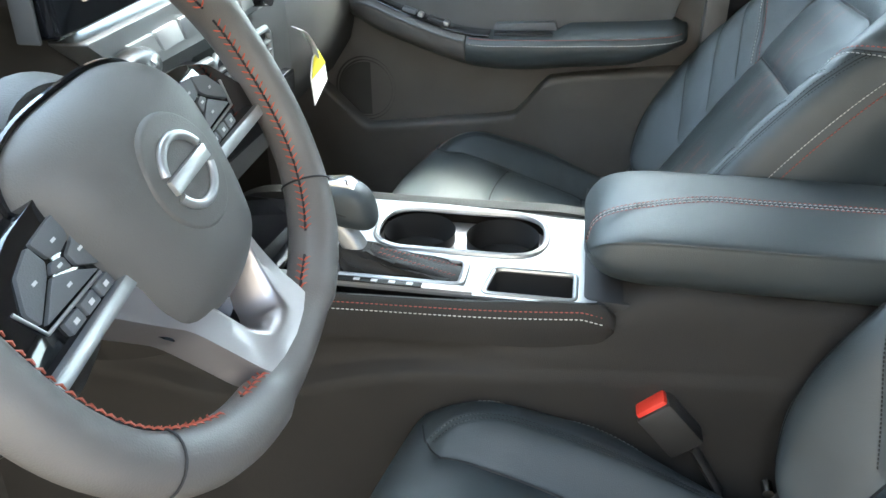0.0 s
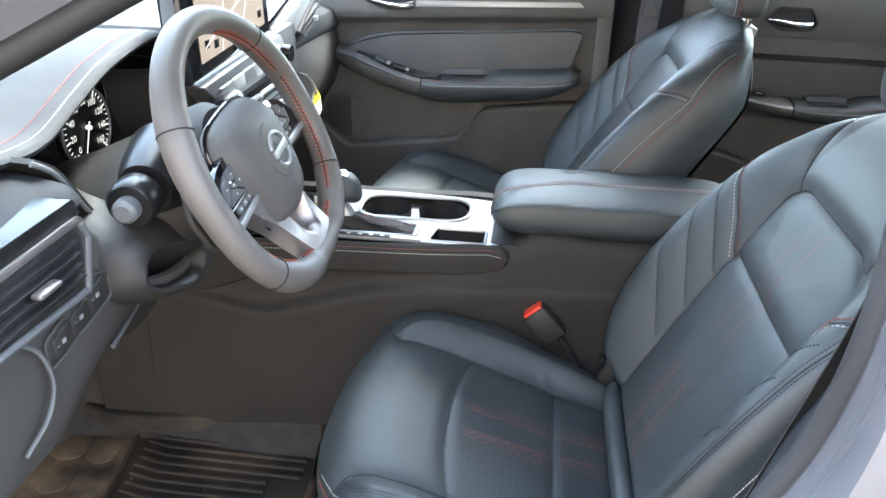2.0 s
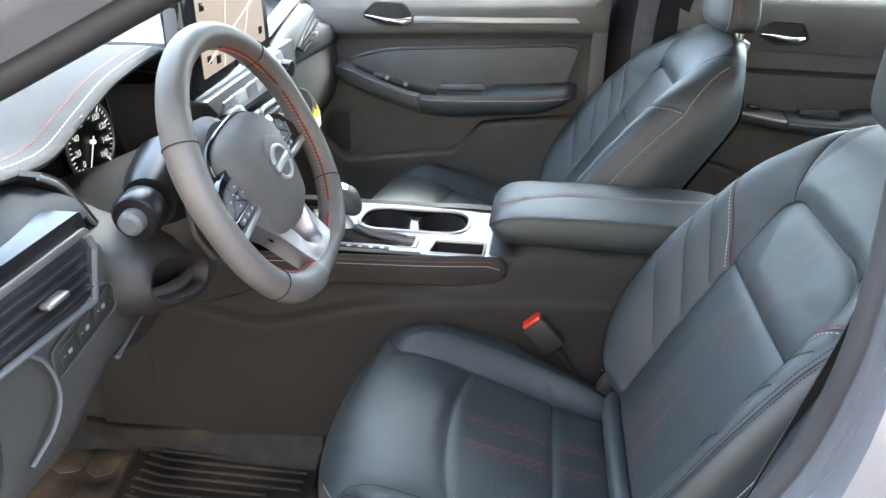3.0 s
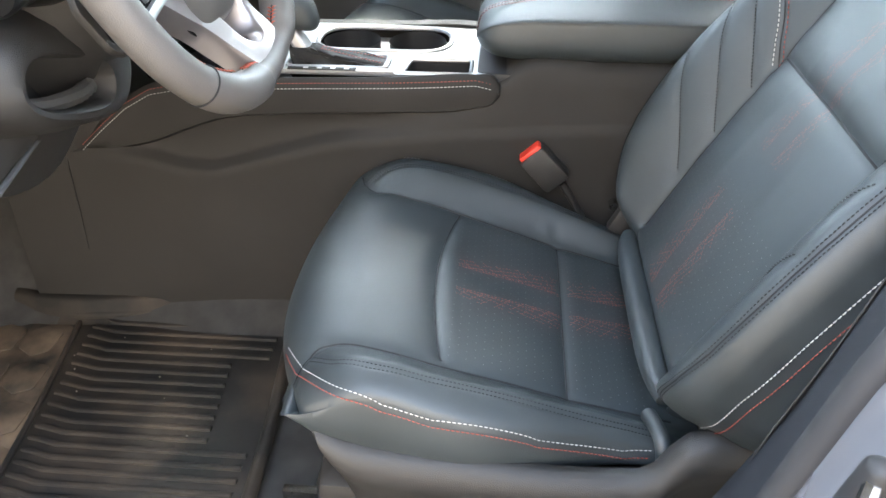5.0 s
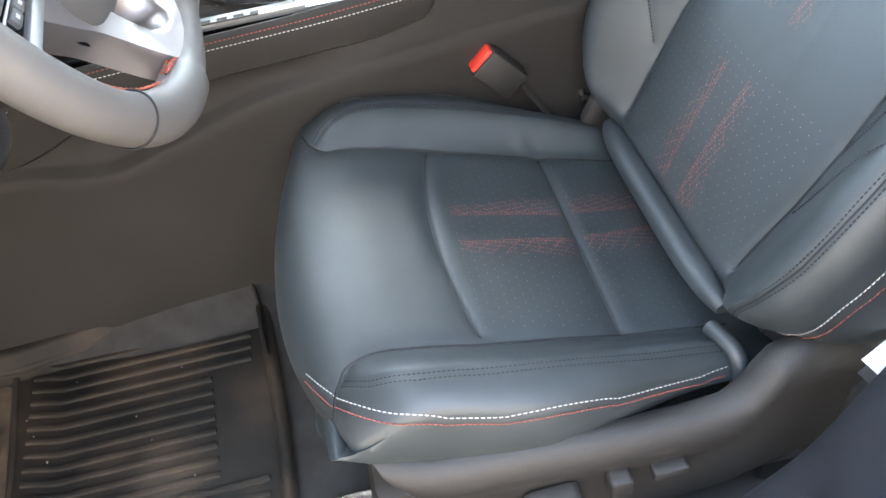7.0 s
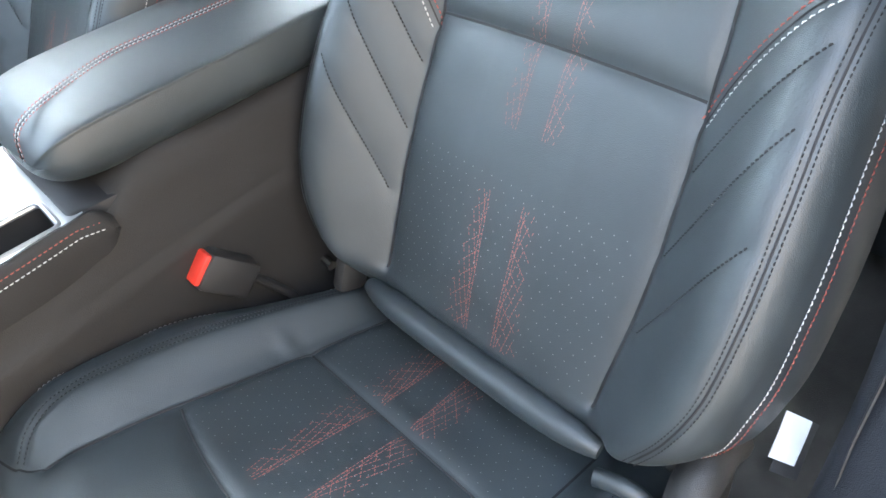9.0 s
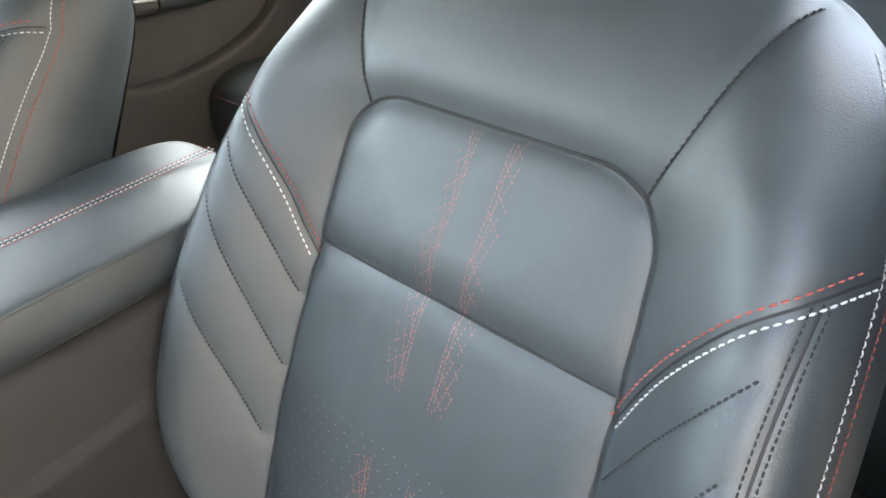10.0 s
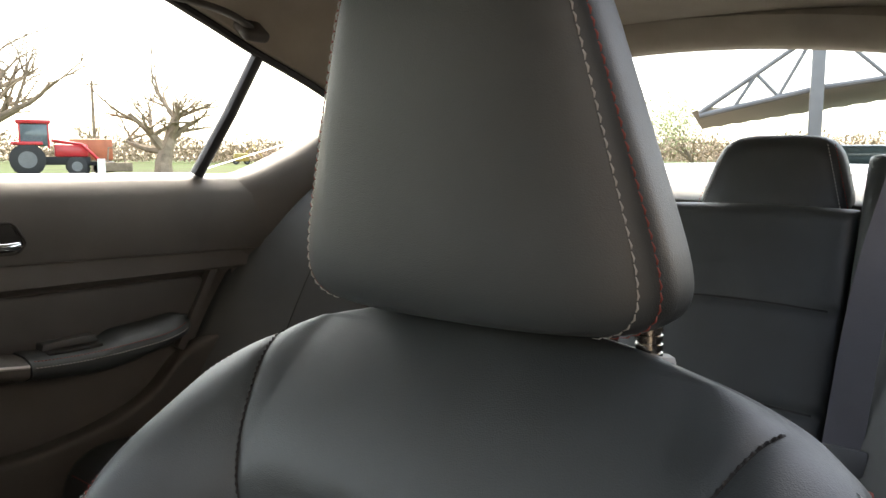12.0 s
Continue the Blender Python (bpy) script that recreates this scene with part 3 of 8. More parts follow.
    pts = [(x, y + (0.006 if i % 2 else 0)) for i, x in enumerate(np.arange(0.012, 0.238, 0.0095)) for y in np.arange(-0.135, 0.132, 0.012) if abs(x - 0.143) > 0.008]
    cx = np.array([p[0] for p in pts])
    cy = np.array([p[1] for p in pts])
    gx, gz = cush_point(cx, np.interp(cx, _cx, _cz), cy)
    dots("perforation", np.stack([gx, cy, gz + 0.0004], axis=1), np.repeat(np.array([[0.29, 0, 0.957]]), len(cx), 0), 0.0006, PRINT_DIM, cushion)
    # folded leather flap at the outer rear corner
    bm = bmesh.new()
    tube(bm, curve([(0.226, -0.165, 0.556), (0.232, -0.190, 0.560), (0.236, -0.206, 0.553), (0.238, -0.213, 0.535), (0.236, -0.214, 0.51)], 24), 0.0085, 12)
    part("leather_flap", bm, LEATHER, cushion)

    # headrest
    def head_point(th, ph):
        k = 2 / 6.5
        c, sn = math.cos(th), math.sin(th)
        cp, sp = math.cos(ph), math.sin(ph)
        z = 0.108 * math.copysign(abs(sp) ** k, sp)
        rad = abs(cp) ** (2 / 6.5)
        wide = (0.140 - 0.066 * (z + 0.108) / 0.216) * rad
        deep = (0.034 - 0.006 * (z / 0.108)) * rad
        bx = -deep * math.copysign(abs(c) ** 0.55, c)
        by = wide * math.copysign(abs(sn) ** 0.62, sn)
        bx = bx + 0.012 * (by / 0.12) ** 2 - 0.05 * z
        return np.array((0.520 + bx, by + 0.013, 1.173 + z))
    rings = [[head_point(2 * math.pi * j / 72, -math.pi / 2 + 0.02 + (math.pi - 0.04) * i / 48) for j in range(72)] for i in range(49)]
    head = loft("headrest", rings, LEATHER, seat, sharp=80)
    for sign in (1, -1):
        for mat, nm, th in ((WHITE_THREAD, "white_stitching", 0.98), (RED_THREAD, "red_stitching", 1.20)):
            w = np.array([head_point(sign * th, ph) for ph in np.linspace(-1.22, 1.45, 120)])
            c = np.array((0.520, 0.008, 1.173))
            out = (w - c) * np.array((1, 0.9, 0.5))
            out = out / np.linalg.norm(out, axis=1)[:, None]
            stitching(nm, w + out * 0.0008, out, mat, head, 0.0062, 0.84, r=0.00085)
        bm = bmesh.new()
        tube(bm, [(0.548, sign * 0.094, 1.02), (0.540, sign * 0.094, 1.12)], 0.0062, 14)
        for k in range(7 if sign < 0 else 0):
            tube(bm, [(0.5450 - 0.0003 * k, sign * 0.094, 1.048 + 0.0048 * k), (0.5450 - 0.0003 * k, sign * 0.094, 1.0505 + 0.0048 * k)], 0.0074, 14)
        part("headrest_post", bm, STEEL, head)
        part("post_guide", box((0.030, 0.052, 0.020), (0.548, sign * 0.078, 1.044), 0.005, (0, 12, 0)), GUIDE_GREY, seat, "pale grey post guide")

    # plastic base, hinge covers, switches, rails
    rings = []
    for x, ztop, out in ((-0.112, 0.612, 0.205), (-0.121, 0.608, 0.226), (-0.122, 0.601, 0.241), (-0.114, 0.590, 0.250), (-0.100, 0.579, 0.255), (-0.085, 0.572, 0.258), (-0.06, 0.565, 0.259), (-0.03, 0.562, 0.260), (0.02, 0.561, 0.263), (0.08, 0.559, 0.266),
                         (0.12, 0.556, 0.267), (0.17, 0.556, 0.267), (0.208, 0.558, 0.266), (0.224, 0.570, 0.265), (0.236, 0.592, 0.263), (0.250, 0.607, 0.260), (0.275, 0.610, 0.256), (0.31, 0.602, 0.250), (0.345, 0.57, 0.245)):
        prof = [(-out + 0.040, ztop - 0.018), (-out + 0.030, ztop - 0.003), (-out + 0.018, ztop), (-out + 0.006, ztop - 0.008), (-out, ztop - 0.022),
                (-out + 0.002, ztop - 0.04), (-out + 0.010, ztop - 0.062), (-out + 0.012, 0.44), (-out + 0.018, 0.395), (-out + 0.05, 0.385)]
        sweep = 0.42 * float(step(0.0, -0.16, x))
        rings.append([(x + sweep * (ztop - b), a, b) for a, b in prof])
    front = []
    for y in np.linspace(-0.175, 0.175, 24):
        front.append([(-0.090 + 0.42 * (0.535 - b), y, b) for b in (0.535, 0.52, 0.49, 0.45, 0.41, 0.385)])
    loft("front_cover", front, PLASTIC, seat, "black plastic cover below the seat front", closed=False, caps=False)
    loft("side_cover", rings, PLASTIC, seat, "black moulded seat side cover", closed=False, caps=False)
    part("seat_pan", box((0.42, 0.43, 0.07), (0.075, 0, 0.43), 0.02), PLASTIC, seat)
    # power seat switches
    prof = rounded([(0.005, 0.478), (0.012, 0.497), (0.062, 0.499), (0.064, 0.478)], 0.010)
    sw = part("seat_slide_switch", slab(prof, "xz", -0.276, -0.256, 0.004), PLASTIC, seat)
    for k in range(5):
        part("grip_rib", box((0.0022, 0.004, 0.015), (0.012 + 0.0042 * k, -0.277, 0.489), 0.0008), PLASTIC, sw)
    part("recline_switch", slab(rounded([(0.088, 0.484), (0.088, 0.512), (0.110, 0.512), (0.110, 0.484)], 0.006), "xz", -0.278, -0.256, 0.004), PLASTIC, seat)
    part("lumbar_switch", slab(rounded([(0.132, 0.486), (0.132, 0.500), (0.166, 0.500), (0.166, 0.486)], 0.004), "xz", -0.272, -0.256, 0.003), PLASTIC, seat)
    for sign in (1, -1):
        bm = bmesh.new()
        for dy, wide, tall in ((-0.022, 0.008, 0.022), (0.006, 0.004, 0.018), (0.028, 0.012, 0.022)):
            box((0.545, wide, tall), (0.0775, sign * 0.178 + dy, 0.362), 0.002, bm=bm)
        rail = part("seat_rail", bm, STEEL, seat)
        part("rail_track", box((0.54, 0.052, 0.010), (0.08, sign * 0.178, 0.356), 0.002), SEAL, rail)
        part("rail_foot", box((0.05, 0.06, 0.055), (-0.10, sign * 0.195, 0.335), 0.006), SEAL, rail)
        part("rail_foot", box((0.05, 0.06, 0.055), (0.31, sign * 0.195, 0.335), 0.006), SEAL, rail)
    bm = bmesh.new()
    tube(bm, [(-0.160, -0.184, 0.362), (-0.160, -0.184, 0.367)], 0.0042, 6)
    part("rail_bolt", bm, PLASTIC_GREY, seat)
    # hinge hardware at the inner side
    part("hinge_cover", box((0.040, 0.020, 0.045), (0.240, 0.192, 0.572), 0.008, (0, 25, 0)), PLASTIC, seat)
    bm = bmesh.new()
    tube(bm, [(0.222, 0.198, 0.590), (0.222, 0.212, 0.592)], 0.006, 10)
    part("hinge_bolt", bm, STEEL, seat)
    # belt buckle on its stalk
    buckle = part("belt_buckle", box((0.044, 0.032, 0.066), (0.128, 0.247, 0.627), 0.007, (0, 0, 0)), PLASTIC, seat, "black seat belt buckle with a red button")
    buckle.matrix_basis = Matrix.Translation((0.128, 0.247, 0.620)) @ pose(0, 0, 0, 0, -42, 0) @ Matrix.Translation((-0.128, -0.247, -0.620))
    part("release_button", box((0.036, 0.023, 0.014), (0.128, 0.247, 0.6575), 0.003), BUTTON_RED, buckle, "red plastic release button")
    bm = bmesh.new()
    tube(bm, [(0.150, 0.247, 0.600), (0.185, 0.243, 0.545), (0.20, 0.24, 0.47)], 0.010, 10, flat=0.5)
    part("buckle_stalk", bm, PLASTIC, seat)
    return seat


driver_seat = build_seat("car_seat", "black leather driver seat with red and white stitching and a headrest")
passenger_seat = copy_thing(driver_seat, Matrix.Translation((-0.121, 0.735, 0.041)) @ Matrix.Diagonal((1, -1, 1, 1)))
passenger_seat["label"] = "black leather passenger seat with red and white stitching beside the console"
# the passenger backrest leans a touch further back
HINGE = Vector((0.255, 0, 0.58))
for child in passenger_seat.children:
    if child.name.split(".")[0] in ("backrest", "back_shell", "headrest", "post_guide"):
        child.matrix_basis = Matrix.Translation(HINGE) @ pose(0, 0, 0, 0, 4.5, 0) @ Matrix.Translation(-HINGE) @ child.matrix_basis


# ---- steering wheel and column ----
WHEEL_TILT = radians(25)
WHEEL = Matrix(((0, -math.sin(WHEEL_TILT), math.cos(WHEEL_TILT), -0.245), (1, 0, 0, -0.040),
                (0, math.cos(WHEEL_TILT), math.sin(WHEEL_TILT), 1.020), (0, 0, 0, 1))) @ pose(0, 0, 0, 0, 0, 8)


def rim_point(t):
    """The centre line of the flat-bottomed rim at angle t, in the wheel's own plane."""
    a, b = 0.1655 * math.cos(t), 0.1515 * math.sin(t)
    if b < 0:
        a = 0.1655 * math.copysign(abs(math.cos(t)) ** 0.86, math.cos(t))
        b = -0.158 * abs(math.sin(t)) ** 0.80
    return a, b


def rim_radius(t):
    """The rim's thickness at angle t: a little fuller at the thumbs and along the flat bottom."""
    return 0.0163 + 0.0014 * math.exp(-((math.sin(t) - 0.45) / 0.25) ** 2) + 0.0018 * float(step(-0.45, -0.80, math.sin(t))) * float(step(-0.985, -0.96, math.sin(t))) - 0.0015 * float(step(-0.96, -0.985, math.sin(t)))


def build_wheel():
    wheel = thing("steering_wheel", "black leather flat-bottomed steering wheel with red stitching and silver spokes", "steering wheel")
    wheel.matrix_basis = WHEEL
    n, seg = 160, 26
    rings = []
    for i in range(n):
        t = 2 * math.pi * i / n
        a, b = rim_point(t)
        a2, b2 = rim_point(t + 0.01)
        d = np.array((a2 - a, b2 - b)) / np.hypot(a2 - a, b2 - b)
        out = np.array((d[1], -d[0]))
        r = rim_radius(t)
        rings.append([(a + out[0] * r * math.cos(k), b + out[1] * r * math.cos(k), r * 1.06 * math.sin(k)) for k in (2 * math.pi * j / seg for j in range(seg))])
    verts = [v for r in rings for v in r]
    faces = [(i * seg + j, i * seg + (j + 1) % seg, ((i + 1) % n) * seg + (j + 1) % seg, ((i + 1) % n) * seg + j) for i in range(n) for j in range(seg)]
    rim = surface("rim", verts, faces, LEATHER_RIM, wheel, "black leather rim")
    # seams that cross the rim
    for t in (0.66, 2.58, -0.66, -2.50):
        a, b = rim_point(t)
        a2, b2 = rim_point(t + 0.01)
        d = np.array((a2 - a, b2 - b)) / np.hypot(a2 - a, b2 - b)
        out = np.array((d[1], -d[0]))
        bm = bmesh.new()
        tube(bm, [(a + out[0] * 0.0180 * math.cos(k), b + out[1] * 0.0180 * math.cos(k), 0.0190 * math.sin(k)) for k in (2 * math.pi * j / 28 for j in range(28))], 0.0008, 6, closed=True)
        part("rim_seam", bm, DARK_THREAD, rim)
    # cross stitches on the inner side
    for t0, t1 in ((0.30, 1.25), (1.89, 2.84), (-1.00, 0.22), (2.92, 4.14), (-1.36, -1.16), (-1.98, -1.78)):
        pts, outs = [], []
        for t in np.linspace(t0, t1, 60):
            a, b = rim_point(t)
            a2, b2 = rim_point(t + 0.01)
            d = np.array((a2 - a, b2 - b)) / np.hypot(a2 - a, b2 - b)
            o = np.array((d[1], -d[0]))
            r = rim_radius(t) + 0.0004
            pts.append((a - o[0] * r * 0.965, b - o[1] * r * 0.965, r * 0.278))
            outs.append((-o[0] * 0.96, -o[1] * 0.96, 0.27))
        for side in (1, -1):
            line = [(p[0] + side * 0.0006 * o[0], p[1] + side * 0.0006 * o[1], p[2] - side * 0.0022) for p, o in zip(pts, outs)]
            stitching("red_stitching", line, outs, RIM_THREAD, rim, 0.0058, 0.62, 0.0011, side * 0.0022)
        bm = bmesh.new()
        tube(bm, pts, 0.0009, 6)
        part("rim_seam", bm, DARK_THREAD, rim)
    # airbag cover: a deep domed shield with a flat face, broad above and narrow below
    shield = curve([(0, 0.052), (0.040, 0.050), (0.066, 0.041), (0.078, 0.022), (0.078, -0.006), (0.071, -0.040), (0.060, -0.072), (0.044, -0.094), (0, -0.104),
                    (-0.044, -0.094), (-0.060, -0.072), (-0.071, -0.040), (-0.078, -0.006), (-0.078, 0.022), (-0.066, 0.041), (-0.040, 0.050)], 97, closed=True)[:96]
    rings = []
    for i in range(1, 33):
        q = math.sin(i / 32 * math.pi / 2)
        rings.append([(a * q, -0.022 + (b + 0.022) * q, -0.026 + 0.0445 * max(0.0, 1 - q ** 3.6) ** 0.50 - 0.004 * q * q * step(0.02, 0.05, b)) for a, b in shield])
    hub = loft("airbag_cover", rings, HUB_SKIN, wheel, "dark grey domed airbag cover")
    bm = bmesh.new()
    tube(bm, [(a * 1.012, -0.022 + (b + 0.022) * 1.012, -0.0225) for a, b in shield], 0.0022, 6, closed=True)
    part("cover_gap", bm, PIANO, hub)
    # round boss with a plain ring and bar badge
    bm = bmesh.new()
    bmesh.ops.create_cone(bm, cap_ends=True, segments=64, radius1=0.0365, radius2=0.0345, depth=0.004, matrix=pose(0, -0.017, 0.0172))
    bmesh.ops.bevel(bm, geom=[e for e in bm.edges if len(e.link_faces) == 2 and e.calc_face_angle(0) > 0.5], offset=0.0013, segments=3, profile=0.5, affect="EDGES")
    part("badge_boss", bm, HUB_SKIN, hub)
    bm = bmesh.new()
    for t0, t1 in ((0.34, math.pi - 0.34), (math.pi + 0.34, 2 * math.pi - 0.34)):
        tube(bm, [(0.0222 * math.cos(t), 0.0205 * math.sin(t) - 0.017, 0.0198) for t in np.linspace(t0, t1, 30)], 0.0030, 10)
    box((0.046, 0.0095, 0.004), (0, -0.017, 0.0206), 0.001, bm=bm)
    part("badge", bm, SILVER, hub, "plain silver ring and bar badge")
    # spokes with switch pads
    for sg in (1, -1):
        def m(pts):
            return [(sg * a, b) for a, b in (pts if sg > 0 else reversed(pts))]
        base = part("spoke", slab(m(rounded([(0.050, 0.026), (0.100, 0.019), (0.128, 0.008), (0.158, -0.026), (0.160, -0.040), (0.062, -0.037)], 0.006)), "xy", -0.026, -0.009, 0.003), PIANO, wheel, "gloss black switch panel")
        quads = [[(0.070, 0.013), (0.096, 0.010), (0.093, -0.001), (0.085, -0.003), (0.076, -0.001)], [(0.098, 0.010), (0.114, 0.004), (0.124, -0.010), (0.122, -0.019), (0.101, -0.006), (0.096, -0.001)],
                 [(0.070, 0.010), (0.075, -0.003), (0.083, -0.006), (0.083, -0.013), (0.071, -0.021), (0.066, -0.019)], [(0.086, -0.014), (0.099, -0.008), (0.120, -0.021), (0.074, -0.0225)],
                 [(0.086, -0.005), (0.094, -0.003), (0.0985, -0.007), (0.086, -0.0125)]]
        for q in quads:
            b = part("switch_button", slab(m(rounded(q, 0.0016, 3)), "xy", -0.012, -0.0062, 0.0010), PLASTIC_GREY, base, "grey rubber switch")
            cx, cy = np.mean([(sg * p[0], p[1]) for p in q], axis=0)
            part("switch_mark", box((0.0034, 0.0016, 0.0004), (cx, cy, -0.0060), 0), PRINT, b)
        for k in range(3):
            b = part("switch_button", box((0.0125, 0.0078, 0.006), (sg * (0.078 + 0.0145 * k), -0.0300, -0.0085), 0.0012), PLASTIC_GREY, base)
            part("switch_mark", box((0.0036, 0.0024, 0.0004), (sg * (0.078 + 0.0145 * k), -0.0300, -0.0053), 0), PRINT, b)
        bm = bmesh.new()
        tube(bm, [(sg * 0.074, -0.0248, -0.0072), (sg * 0.122, -0.0240, -0.0072), (sg * 0.128, -0.006, -0.0076)], 0.0011, 8)
        part("switch_surround", bm, SILVER, base, "thin silver line round the switches")
        part("spoke_trim", slab(m(rounded([(0.060, -0.0345), (0.156, -0.0385), (0.158, -0.0470), (0.062, -0.0430)], 0.002)), "xy", -0.020, -0.003, 0.0018), SILVER, wheel, "satin silver spoke strip")
        # paddle behind the rim
        part("shift_paddle", slab(m(rounded([(0.096, 0.024), (0.122, 0.020), (0.145, -0.010), (0.142, -0.048), (0.126, -0.062), (0.104, -0.020)], 0.006)), "xy", -0.048, -0.041, 0.002), PLASTIC, wheel, "dark shift paddle")
    # split lower spoke: two broad arms that run down into one foot
    outer = curve([(-0.086, -0.046, -0.012), (-0.062, -0.076, -0.011), (-0.051, -0.092, -0.009), (-0.044, -0.120, -0.001), (-0.041, -0.140, 0.007), (-0.034, -0.1565, 0.0135)], 26)
    inner = curve([(-0.069, -0.036, -0.004), (-0.053, -0.063, -0.004), (-0.036, -0.083, -0.002), (-0.023, -0.117, 0.001), (-0.017, -0.129, 0.005), (-0.012, -0.1345, 0.008)], 26)
    flip = np.array((-1.0, 1, 1))
    outer = list(outer) + [np.array((0, -0.158, 0.0145))] + [p * flip for p in reversed(outer)]
    inner = list(inner) + [np.array((0, -0.1355, 0.009))] + [p * flip for p in reversed(inner)]
    rings = []
    for o, i in zip(outer, inner):
        w = i - o
        mid = o + w * 0.5
        down = np.array((0, 0, -1.0))
        rings.append([o - w * 0.10 + down * 0.026, o - w * 0.04 + down * 0.004, o + w * 0.05 + down * 0.0004, mid + down * 0.0012, i - w * 0.06, i + w * 0.04 + down * 0.001, i + w * 0.18 + down * 0.006, i + w * 0.42 + down * 0.028])
    loft("lower_spoke", rings, SILVER_DEEP, wheel, "satin silver split lower spoke", sharp=35)
    part("spoke_well", slab(rounded([(-0.062, -0.040), (0.062, -0.040), (0.020, -0.134), (-0.020, -0.134)], 0.010), "xy", -0.040, -0.026, 0.002), PIANO, wheel)
    return wheel


build_wheel()


def ring_at(c, axis, r1, r2, n=30):
    """A circle round axis at c."""
    w = Vector(axis).normalized()
    u = w.cross(Vector((0, 1, 0.01))).normalized()
    v = w.cross(u)
    return [tuple(Vector(c) + u * (r1 * math.cos(t)) + v * (r2 * math.sin(t))) for t in (2 * math.pi * k / n for k in range(n))]


def build_column():
    col = thing("steering_column", "black plastic steering column cover with stalk switches behind the wheel", "steering column")
    ax = WHEEL.to_3x3() @ Vector((0, 0, -1))
    c0 = Vector(WHEEL.translation)
    rings = []
    for d, r1, r2, dz in ((0.035, 0.058, 0.062, 0), (0.050, 0.070, 0.074, 0), (0.075, 0.074, 0.082, -0.004), (0.13, 0.078, 0.10, -0.012), (0.20, 0.095, 0.125, -0.03), (0.27, 0.12, 0.15, -0.05)):
        rings.append(ring_at(c0 + ax * d + Vector((0, 0, dz)), ax, r1, r2, 40))
    loft("column_shroud", rings, PLASTIC, col, "black grained column shroud")
    bm = bmesh.new()
    tube(bm, [c0 + ax * 0.012, c0 + ax * 0.045], 0.045, 24)
    part("column_hub", bm, SEAL, col)
    for sg, tip in ((-1, Vector((-0.322, -0.228, 0.998))), (1, Vector((-0.350, 0.159, 1.021)))):
        root = Vector((-0.335, -0.04 + sg * 0.06, 1.005))
        bm = bmesh.new()
        way = tip - root
        tube(bm, [root, root + way * 0.35, root + way * 0.60], [0.011, 0.011, 0.013], 18)
        stalk = part("stalk_switch", bm, STALK_BLACK, col, "black stalk switch")
        bm = bmesh.new()
        boss = 1.0 if sg < 0 else 0.42
        tube(bm, [root - way * 0.1, root + way * 0.22, root + way * 0.42, root + way * 0.50, root + way * 0.50], [0.050 * boss, 0.042 * boss, 0.034 * boss, 0.029 * boss, 0.020 * boss], 28)
        part("stalk_boss", bm, STALK_BLACK, stalk)
        bm = bmesh.new()
        tube(bm, [root + way * 0.56, root + way * 0.60, root + way * 0.80, root + way * 0.83], ([0.022, 0.026, 0.026, 0.023] if sg < 0 else [0.0165, 0.019, 0.019, 0.0175]), 26)
        part("stalk_collar", bm, STALK_BLACK, stalk)
        bm = bmesh.new()
        tube(bm, [root + way * 0.80, root + way * 0.84, root + way * 0.93, root + way * 0.96], [0.0125, 0.0138, 0.0130, 0.009], 26)
        part("stalk_knob", bm, PLASTIC_GREY if sg < 0 else STALK_BLACK, stalk, "ribbed grey twist knob")
        for k in range(3):
            bm = box((0.006, 0.0012, 0.0016), tuple(root + way * (0.66 + 0.05 * k) + Vector((0.0175, 0, 0.009))), 0, (0, 40, 0))
            part("stalk_mark", bm, PRINT_DIM, stalk)
    # lower cover under the column with an open slot
    def oval(cy, cz, hy, hz, tilt, x, p=0.75):
        c, s = math.cos(radians(tilt)), math.sin(radians(tilt))
        out = []
        for k in range(48):
            t = 2 * math.pi * k / 48
            u = hy * math.copysign(abs(math.cos(t)) ** p, math.cos(t))
            v = hz * math.copysign(abs(math.sin(t)) ** p, math.sin(t))
            out.append((x, cy + u * c - v * s, cz + u * s + v * c))
        return out
    rings = [oval(-0.08, 0.900, 0.150, 0.072, -12, -0.45), oval(-0.09, 0.897, 0.138, 0.062, -14, -0.375), oval(-0.10, 0.896, 0.124, 0.054, -16, -0.345), oval(-0.115, 0.895, 0.100, 0.043, -19, -0.328),
             oval(-0.13, 0.894, 0.078, 0.031, -22, -0.321), oval(-0.13, 0.894, 0.072, 0.026, -22, -0.322), oval(-0.13, 0.894, 0.069, 0.023, -22, -0.328), oval(-0.13, 0.894, 0.066, 0.020, -22, -0.365)]
    loft("column_lower_cover", rings, PLASTIC, col, "black lower column cover with an open slot", caps=False)
    loft("slot_recess", [oval(-0.13, 0.894, 0.068, 0.022, -22, -0.366), oval(-0.13, 0.894, 0.001, 0.001, -22, -0.366)], SEAL, col, caps=False)
    bm = bmesh.new()
    tube(bm, curve([(-0.345, -0.183, 0.893), (-0.338, -0.155, 0.884), (-0.335, -0.115, 0.876), (-0.340, -0.082, 0.872)], 20), [0.0075 + 0.0016 * math.sin(3.1 * k) for k in range(20)], 8)
    part("slot_foam", bm, SUEDE, col, "frayed brown foam in the slot")
    return col


build_column()


